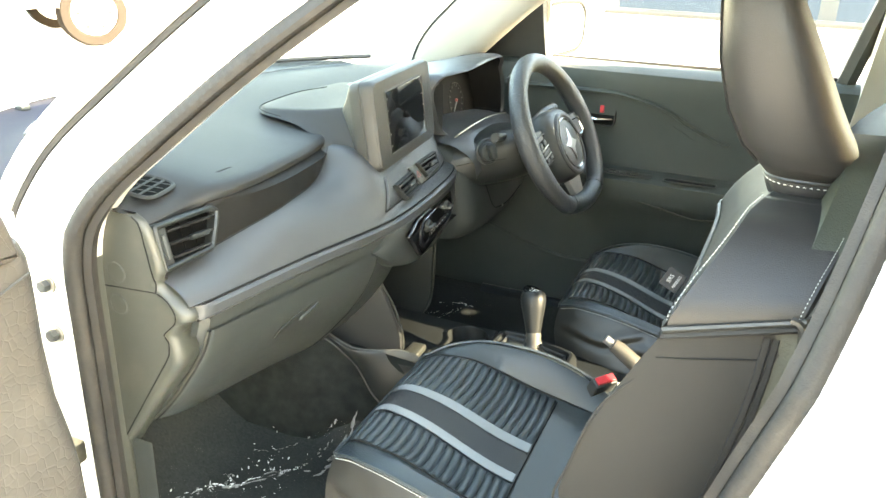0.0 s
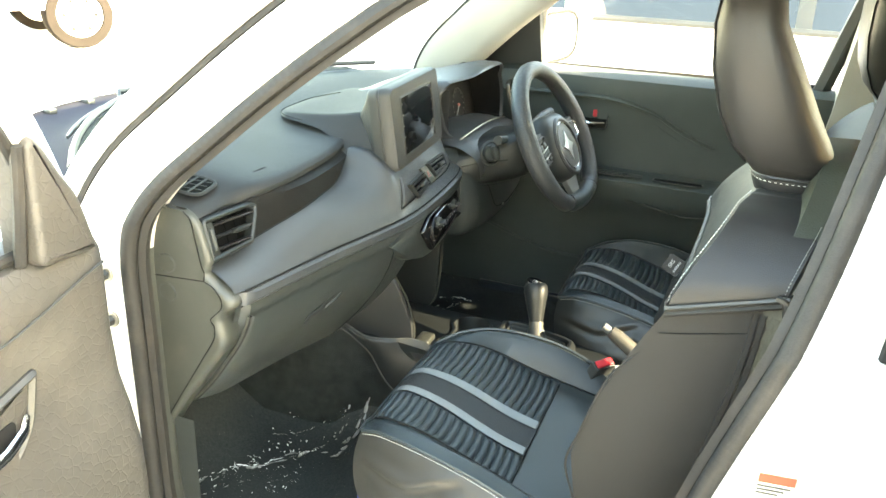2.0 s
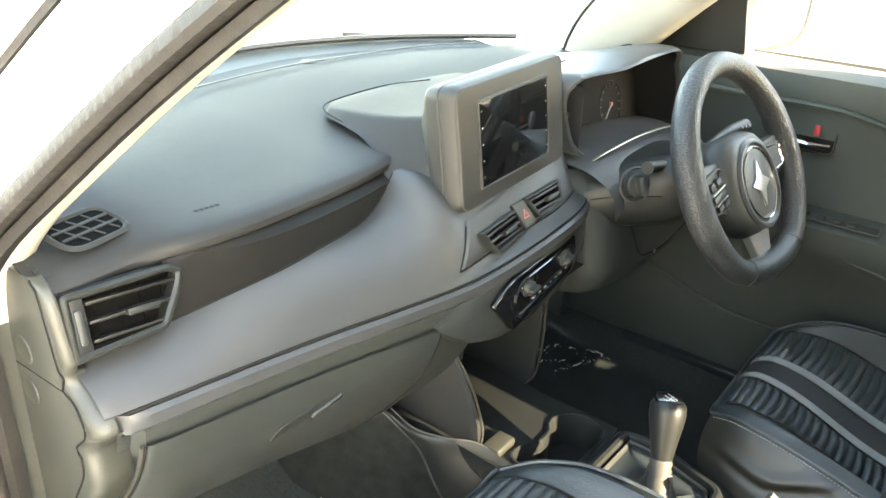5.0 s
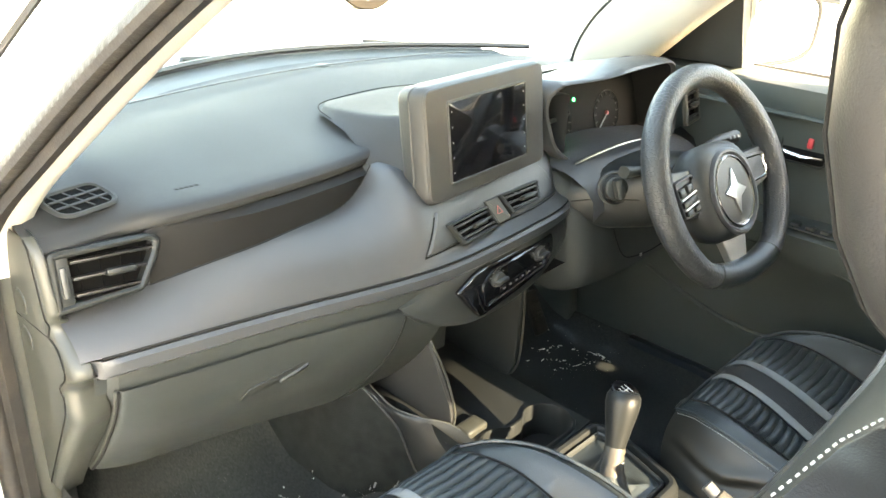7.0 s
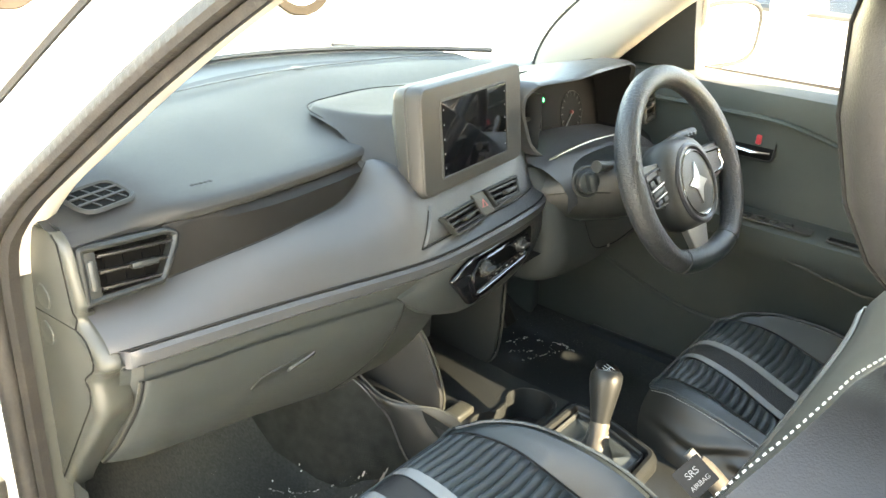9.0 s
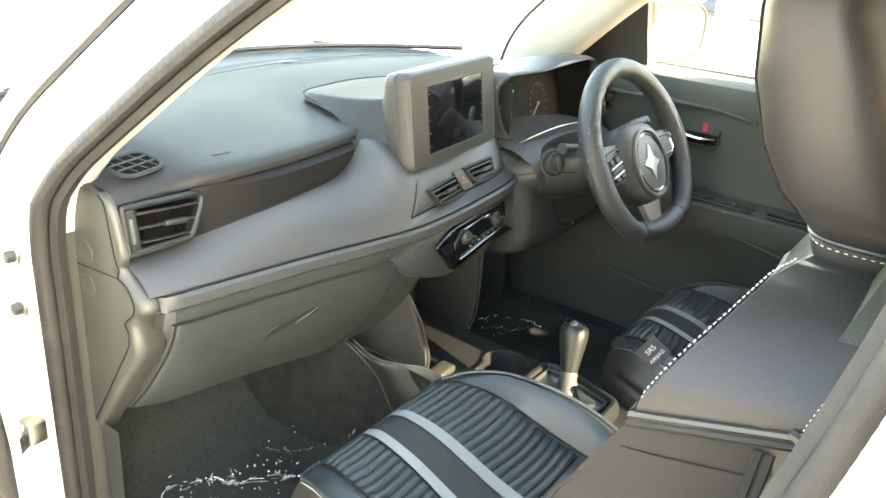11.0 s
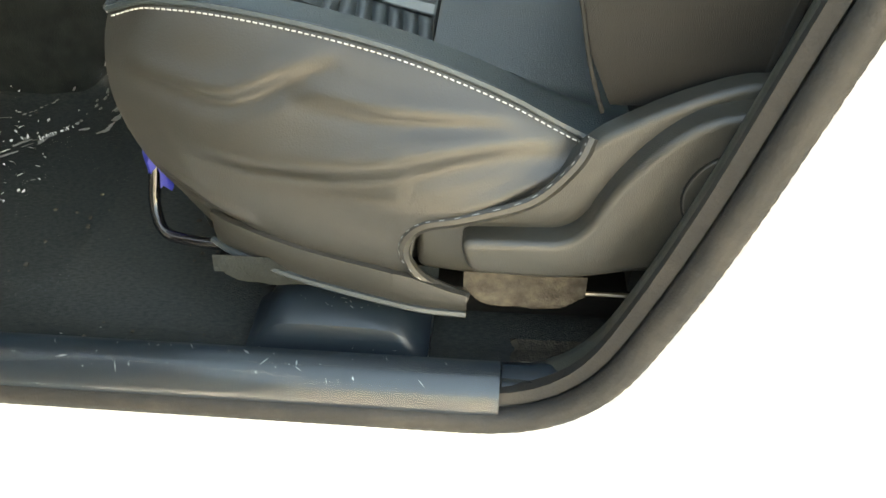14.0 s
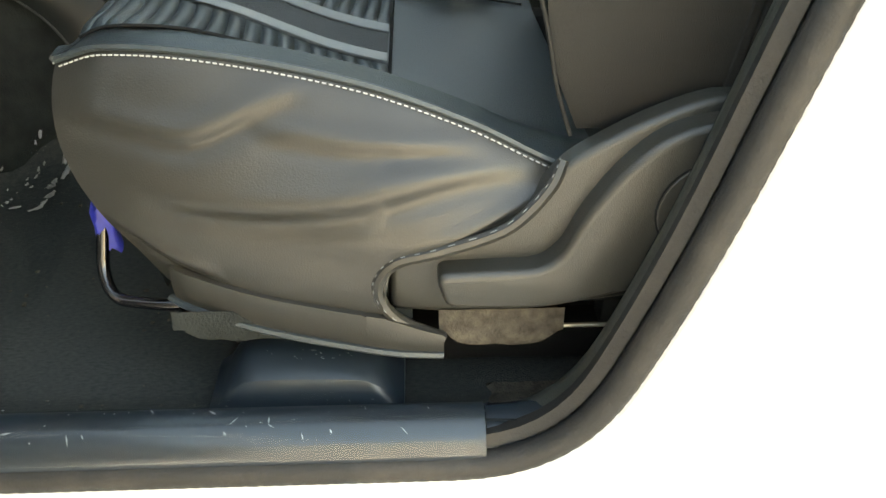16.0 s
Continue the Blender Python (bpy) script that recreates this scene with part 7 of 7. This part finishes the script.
def parked_car(label, place, turn, size=1.0, long=3.8, wide=1.65):
    """A plain white car: shell, glass, wheels."""
    c = thing("parked_car", label, "car", (0, 0, 0), group="parked cars")
    h = long / 2
    prof = [(-h, 0.35), (-h - 0.02, 0.75), (-h + 0.10, 0.98), (-h + 0.45, 1.45), (-h + 0.9, 1.52), (0.25, 1.50), (0.95, 1.05), (h - 0.1, 0.85), (h, 0.6), (h - 0.05, 0.3)]
    rows = []
    for s in spread(-1, 1, 11):
        rows.append([(s * wide / 2 * (1 - 0.18 * max(0, (z - 0.95)) / 0.55), y * (1 - 0.03 * abs(s) ** 3), z - 0.04 * abs(s) ** 4 * (z > 1)) for y, z in prof])
    part("shell", loft(rows, closed=True, cap=True), PAINT, c, "white body shell")
    for sx in (-1, 1):
        for ya, yb, yc, yd in ((0.72, -0.28, 0.12, -0.28), (-0.34, -1.15, -0.34, -1.05)):
            part("side_window", loft([[(sx * wide / 2 * 0.992 + sx * 0.004, ya, 1.02), (sx * wide / 2 * 0.992 + sx * 0.004, yb, 1.02)], [(sx * wide / 2 * 0.89 + sx * 0.006, yc, 1.42), (sx * wide / 2 * 0.89 + sx * 0.006, yd, 1.42)]]), GLOSS, c, "dark side window")
        part("belt_strip", tube([(sx * (wide / 2 * 0.992 + 0.006), 0.80, 1.012), (sx * (wide / 2 * 0.992 + 0.006), -1.20, 1.012)], 0.014, 6), BLACK, c, "black waist strip")
        part("door_pillar", loft([[(sx * (wide / 2 * 0.992 + 0.005), y, 1.02) for y in (-0.28, -0.34)], [(sx * (wide / 2 * 0.89 + 0.007), y, 1.42) for y in (-0.28, -0.34)]]), BLACK, c, "black door pillar")
        for wy in (h - 0.72, -h + 0.65):
            wl = plane((sx * (wide / 2 - 0.155), wy, 0.29), (0, sx, 0), (0, 0, 1))
            t = part("wheel", loft([[wl @ Vector((r * math.cos(a), r * math.sin(a), z)) for a in spread(0, 2 * math.pi * 35 / 36, 36)] for r, z in ((0.20, 0.0), (0.285, 0.005), (0.29, 0.03), (0.29, 0.145), (0.275, 0.17), (0.205, 0.175), (0.195, 0.16))], closed=True), TYRE, c, "dusty tyre")
            rim = part("wheel_cover", disc(wl, 0.20, 0.165, 36, 0.02), PAINT, t, "pale wheel cover")
            for i in range(6):
                a = math.pi / 3 * i
                part("vent_hole", box((0.118, -0.017, 0.160), (0.152, 0.017, 0.1675), 0.004, m=wl @ Matrix.Rotation(a, 4, "Z")), DUCT, t)
    for sx in (-1, 1):
        part("door_mirror", box((sx * 0.93 - 0.10, 0.48, 1.0), (sx * 0.93 + 0.10, 0.58, 1.13), 0.035, 3), PAINT, c, "white door mirror")
    c.matrix_world = pose(*place, 0, 0, turn) @ Matrix.Scale(size, 4)
    return c


parked_car("white car parked alongside the driver's door", (3.13, -0.35, 0), 0, 1.13)
parked_car("white car parked across the yard with dusty wheels", (5.13, 9.20, 0), 60, 1.4)

# ---- small things on the floor and round the opening ----
rnd = random.Random(7)
film = thing("plastic_floor_film", "crumpled clear protective film lying on the passenger carpet", "plastic film", (-0.40, 0.25, 0.33))


def film_sheet(x0, x1, y0, y1, seed):
    rows = []
    for y in spread(y0, y1, 40):
        row = []
        for x in spread(x0, x1, 50):
            n1 = noise.noise((x * 7 + seed, y * 7, 0.2))
            n2 = noise.noise((x * 19, y * 16 + seed, 1.2))
            z = floor_z(x, y) + 0.010 + 0.018 * max(0, n1) + 0.012 * abs(n2)
            row.append((x + 0.012 * noise.noise((x * 5, y * 5, seed)), y + 0.012 * noise.noise((x * 5, y * 5, seed + 4)), z))
        rows.append(row)
    return loft(rows)


own(part("sheet", film_sheet(-0.64, -0.16, 0.14, 0.50, 3.0), SHEET, None, "clear film"), film)


def broken(pts, w, seed, share=0.6, lift=0.022):
    """A long fold of the film, its glints modelled as short, uneven pale pieces."""
    r, b = random.Random(seed), bmesh.new()
    path = resample(spline([(x, y, 0) for x, y in pts], 60), 160)
    i = 0
    while i < 156:
        run = r.randint(2, 9)
        if r.random() < share:
            piece = path[i:min(i + run, 159) + 1]
            d = (piece[-1] - piece[0]).normalized()
            side = Vector((-d.y, d.x, 0))
            off, k = r.gauss(0, 0.004), w * r.uniform(0.4, 1.8)
            rows = []
            for j, p in enumerate(piece):
                e = k * (0.35 + 0.65 * math.sin(math.pi * (j + 0.4) / (len(piece) + 0.2))) * r.uniform(0.6, 1.2)
                q = p + side * off
                z = floor_z(q.x, q.y) + lift + 0.006 * noise.noise((q.x * 40, q.y * 40, 3))
                rows.append([(q.x - side.x * e, q.y - side.y * e, z - 0.3 * e), (q.x, q.y, z + 0.35 * e), (q.x + side.x * e, q.y + side.y * e, z - 0.3 * e)])
            loft(rows, bm=b)
        i += run
    return b


def glint_facets(n, cx, cy, sx, sy, seed, big=0.008):
    """Small bent white facets that stand for glints on crumpled film."""
    r, b = random.Random(seed), bmesh.new()
    for i in range(n):
        x, y, a = r.gauss(cx, sx), r.gauss(cy, sy), r.gauss(0.6, 0.7)
        ln, wd = big * r.uniform(0.15, 1) ** 1.6 + 0.0012, 0.0022 * r.uniform(0.2, 1)
        ca, sa = math.cos(a), math.sin(a)
        z = floor_z(x, y) + 0.024 + 0.006 * noise.noise((x * 30, y * 30, 0))
        pts = [(-ln, 0, 0), (-ln * 0.2, wd, 0.0006), (ln, wd * 0.3, 0), (ln * 0.1, -wd * 0.8, -0.0006)]
        b.faces.new([b.verts.new((x + ca * u - sa * w_, y + sa * u + ca * w_, z + h + r.uniform(-1, 1) * 0.0012)) for u, w_, h in pts])
    return b


# Highlights of the clear film, laid over it as pale slivers.
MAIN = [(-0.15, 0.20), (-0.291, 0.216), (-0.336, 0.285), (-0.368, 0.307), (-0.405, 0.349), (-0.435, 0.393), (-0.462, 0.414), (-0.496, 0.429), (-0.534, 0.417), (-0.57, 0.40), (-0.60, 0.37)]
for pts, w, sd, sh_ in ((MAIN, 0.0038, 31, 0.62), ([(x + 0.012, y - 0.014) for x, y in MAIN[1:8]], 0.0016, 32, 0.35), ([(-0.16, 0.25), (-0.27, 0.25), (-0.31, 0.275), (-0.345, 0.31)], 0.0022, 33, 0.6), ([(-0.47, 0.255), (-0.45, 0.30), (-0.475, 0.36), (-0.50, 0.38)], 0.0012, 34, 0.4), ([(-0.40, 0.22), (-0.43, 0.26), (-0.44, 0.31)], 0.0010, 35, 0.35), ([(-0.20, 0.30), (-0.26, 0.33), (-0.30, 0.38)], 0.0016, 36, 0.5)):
    tagged(own(part("fold", broken(pts, w, sd, sh_), FILM_SHEEN, None, "milky sheen painted along a fold of the film", smooth=False), film), kind="stuff")
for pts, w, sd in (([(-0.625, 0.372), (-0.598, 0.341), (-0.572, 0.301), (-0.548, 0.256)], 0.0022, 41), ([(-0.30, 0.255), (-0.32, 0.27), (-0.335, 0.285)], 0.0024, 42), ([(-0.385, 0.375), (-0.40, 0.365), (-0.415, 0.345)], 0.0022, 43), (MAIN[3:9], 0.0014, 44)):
    tagged(own(part("crease", broken(pts, w, sd, 0.55, 0.025), FILM_GLINT, None, "white slivers painted as glints along a crease", smooth=False), film), kind="stuff")
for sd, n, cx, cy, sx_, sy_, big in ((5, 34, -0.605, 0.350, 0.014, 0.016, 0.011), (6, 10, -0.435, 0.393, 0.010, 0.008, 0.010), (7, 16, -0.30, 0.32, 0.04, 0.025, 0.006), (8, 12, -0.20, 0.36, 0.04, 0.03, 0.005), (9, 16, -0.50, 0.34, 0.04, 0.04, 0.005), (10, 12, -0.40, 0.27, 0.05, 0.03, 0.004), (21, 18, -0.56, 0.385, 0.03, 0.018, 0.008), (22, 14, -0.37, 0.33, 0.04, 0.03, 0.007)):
    tagged(own(part("glint_facet", glint_facets(n, cx, cy, sx_, sy_, sd, big), FILM_GLINT, None, "white facets painted as glints on the film", smooth=False), film), kind="stuff")
film2 = thing("plastic_floor_film", "crumpled clear protective film on the driver's carpet", "plastic film", (0.5, 0.25, 0.33))
own(part("sheet", film_sheet(0.30, 0.66, 0.02, 0.42, 9.0), SHEET, None, "clear film"), film2)
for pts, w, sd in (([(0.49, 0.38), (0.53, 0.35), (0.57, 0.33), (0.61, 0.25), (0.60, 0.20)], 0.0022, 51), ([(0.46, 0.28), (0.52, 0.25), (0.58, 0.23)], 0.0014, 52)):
    tagged(own(part("fold", broken(pts, w, sd, 0.55, 0.026), FILM_GLINT, None, "white slivers painted as glints along a fold", smooth=False), film2), kind="stuff")
tagged(own(part("glint_facet", glint_facets(26, 0.54, 0.30, 0.045, 0.05, 11, 0.007), FILM_GLINT, None, "white facets painted as glints on the film", smooth=False), film2), kind="stuff")

# Slide bar with a blue wrapper on its end, below the passenger seat.
bar = thing("seat_slide_bar", "black seat slide bar with a torn blue wrapper", "slide bar", (-0.60, 0.0, 0.42))
own(part("bar", tube(fillet([(-0.556, 0.012, 0.485), (-0.575, 0.018, 0.435), (-0.595, 0.005, 0.418), (-0.606, -0.05, 0.418), (-0.60, -0.14, 0.42)], 0.02, 5, closed=False), 0.006, 10), GLOSS, None, "bent black bar"), bar)
b = bmesh.new()
loft([[(-0.556 + 0.0095 * k * math.cos(a) * (1 + 0.25 * math.sin(3 * a)), 0.012 + 0.0095 * k * math.sin(a), z + 0.004 * math.sin(4 * a)) for a in spread(0, 6.0, 18)] for z, k in ((0.452, 1.25), (0.462, 1.15), (0.475, 1.0), (0.490, 1.1), (0.500, 0.7))], closed=True, cap=True, bm=b)
own(part("wrapper", b, BLUE, None, "torn blue wrapper"), bar)

# Carpeted hump over the runner, beside the sill, with a strip of clear film on it.
hump = thing("runner_cover", "black moulded cover over the seat runner beside the sill", "runner cover", (-0.665, -0.18, 0.35))
hrow = lambda y, h: [(-0.59, y, 0.33), (-0.600, y, 0.345 + 0.62 * h), (-0.610, y, 0.352 + 0.92 * h), (-0.622, y, 0.352 + h), (-0.664, y, 0.351 + 0.97 * h), (-0.676, y, 0.349 + 0.86 * h), (-0.684, y, 0.345 + 0.5 * h), (-0.690, y, 0.34)]
own(part("cover", loft([hrow(y, h) for y, h in ((-0.088, 0.0), (-0.100, 0.010), (-0.112, 0.030), (-0.124, 0.041), (-0.136, 0.0435), (-0.16, 0.044), (-0.21, 0.043), (-0.232, 0.040), (-0.246, 0.030), (-0.258, 0.010), (-0.266, 0.0))], cap=True), SCUFF, None, "moulded cover"), hump)
strip = thing("sill_film", "clear film stuck along the sill plate", "plastic film", (-0.71, -0.05, 0.40))
own(part("sheet", loft([[(x, y, z + 0.0035 + 0.0008 * max(0, noise.noise((x * 20, y * 6, 2)))) for x, z in ((-0.688, 0.379), (-0.697, 0.3805), (-0.703, 0.3825), (-0.712, 0.3835), (-0.722, 0.382), (-0.734, 0.3775), (-0.743, 0.369), (-0.7465, 0.359))] for y in spread(0.20, -0.334, 50)]), SILL_SHEET, None, "clear film"), strip)
def brown_patch():
    """A square patch, browner than the carpet, that follows the floor, its edges turned down."""
    rows = []
    for u in spread(0, 1, 14):
        row = []
        for v in spread(0, 1, 18):
            x, y = -0.622 - 0.062 * u + 0.004 * noise.noise((v * 6, 0, 1)), -0.346 - 0.118 * v + 0.004 * noise.noise((u * 6, 3, 0))
            edge = min(u, 1 - u, v, 1 - v)
            row.append((x, y, floor_z(x, y) + (0.0065 if edge > 0.01 else 0.0) + 0.0012 * noise.noise((x * 160, y * 160, 4))))
        rows.append(row)
    return loft(rows)


pad = thing("felt_pad", "brown patch on the carpet beside the sill", "felt pad", (-0.65, -0.40, 0.34))
own(part("felt", brown_patch(), CARPET_BROWN, None, "fibrous brown patch"), pad)


def scuffs(n, x0, x1, y0, y1, z_at, seed):
    """Short white scratches on a film."""
    r, b = random.Random(seed), bmesh.new()
    for i in range(n):
        x, y, a = r.uniform(x0, x1), y0 + (y1 - y0) * r.random() ** 0.8, r.gauss(1.2, 0.7)
        ln, wd = 0.0008 + 0.006 * r.random() ** 4, 0.0003 + 0.0006 * r.random() ** 2
        ca, sa = math.cos(a), math.sin(a)
        b.faces.new([b.verts.new((x + ca * u - sa * w_, y + sa * u + ca * w_, z_at(x + ca * u - sa * w_))) for u, w_ in ((-ln, 0), (0, -wd), (ln, 0), (0, wd))])
    return b


SILL_Z = [(-0.7465, 0.359), (-0.743, 0.369), (-0.734, 0.3775), (-0.722, 0.382), (-0.712, 0.3835), (-0.703, 0.3825), (-0.697, 0.3805), (-0.688, 0.379)]
tagged(own(part("scuff", scuffs(46, -0.738, -0.692, 0.16, -0.30, lambda x: along(SILL_Z, x) + 0.0050, 71), STRIPE, None, "white scratches on the film", smooth=False), strip), kind="stuff")
tagged(own(part("scuff", scuffs(26, -0.662, -0.620, -0.14, -0.22, lambda x: 0.3975, 72), STRIPE, None, "white scratches", smooth=False), hump), kind="stuff")
# Crumbs of dry leaf and grit on the carpet.
b = bmesh.new()
for i in range(90):
    x, y = (rnd.uniform(-0.69, -0.18), rnd.uniform(-0.12, 0.45)) if i > 20 else (rnd.gauss(-0.645, 0.01), rnd.gauss(-0.10, 0.012))
    r = rnd.uniform(0.0006, 0.002)
    box((-r, -r * rnd.uniform(0.4, 1.6), 0), (r, r, r), 0, bm=b, m=pose(x, y, floor_z(x, y) + 0.004, rnd.uniform(-20, 20), rnd.uniform(-20, 20), rnd.uniform(0, 180)))
tagged(part("floor_grit", b, CARPET_BROWN, None, "scattered pale grit and leaf crumbs on carpet"), category="grit", kind="stuff")

# Pedals.
for name, x, w, y, z, m in (("clutch pedal", 0.20, 0.05, 0.42, 0.56, BLACK), ("brake pedal", 0.30, 0.06, 0.40, 0.565, BLACK), ("accelerator pedal", 0.462, 0.045, 0.36, 0.480, BLACK)):
    p = thing(name.replace(" ", "_"), "black " + name + " with ribbed rubber pad", "pedal", (x, y, z))
    pm = plane((x, y, z), (1, 0, 0), (0, 0.6, 1))
    own(part("pad", slab(rrect(w, 0.052 if w > 0.046 else 0.11, 0.006), pm, 0.010, 0.003), RUBBER, None, "rubber pad"), p)
    for i in range(4):
        own(part("rib", box((-w * 0.4, -0.018 + 0.011 * i, 0.009), (w * 0.4, -0.013 + 0.011 * i, 0.012), 0.001, m=pm), RUBBER, None), p)
    own(part("arm", tube([(x, y + 0.01, z), (x + 0.005, y + 0.06, z + 0.10), (x + 0.005, y + 0.10, z + 0.26)], 0.008, 8), BLACK, None, "steel arm"), p)

# Wipers at rest and the cowl's clips.
for x0, x1 in ((-0.50, 0.10), (-0.02, 0.56)):
    w = thing("wiper", "black windscreen wiper at rest on the glass", "wiper", ((x0 + x1) / 2, 0.9, 1.08))
    pts = [(x, screen_y(x) + 0.030, 1.066) for x in spread(x0, x1, 14)]
    own(part("blade", tube(pts, [0.003] + [0.005] * 12 + [0.003], 8, flat=1.2), BLACK, None, "rubber blade"), w)
    own(part("arm", tube([pts[7] + (), (pts[7][0] + 0.02, pts[7][1] + 0.02, 1.082), (x1 + 0.03, screen_y(x1) + 0.06, 1.055)], [0.004, 0.006, 0.009], 8), BLACK, None, "wiper arm"), w)
for x in spread(-0.60, 0.52, 9):
    part("cowl_clip", box((x - 0.012, bon(x) - 0.030, 1.0), (x + 0.012, bon(x) - 0.006, 1.022), 0.004), DASH_LOW, car, "cowl clip")

# Folded paper by the buckle.
scrap = thing("paper_slip", "folded white paper slip beside the buckle", "paper slip", (-0.135, -0.375, 0.60))
own(part("paper", loft([[(-0.150 + 0.004 * math.sin(u * 3) + 0.010 * w, -0.365 - 0.03 * u + 0.004 * w, 0.585 + 0.055 * w + 0.006 * u * w) for u in spread(0, 1, 6)] for w in spread(0, 1, 5)]), THREAD, None, "white paper"), scrap)
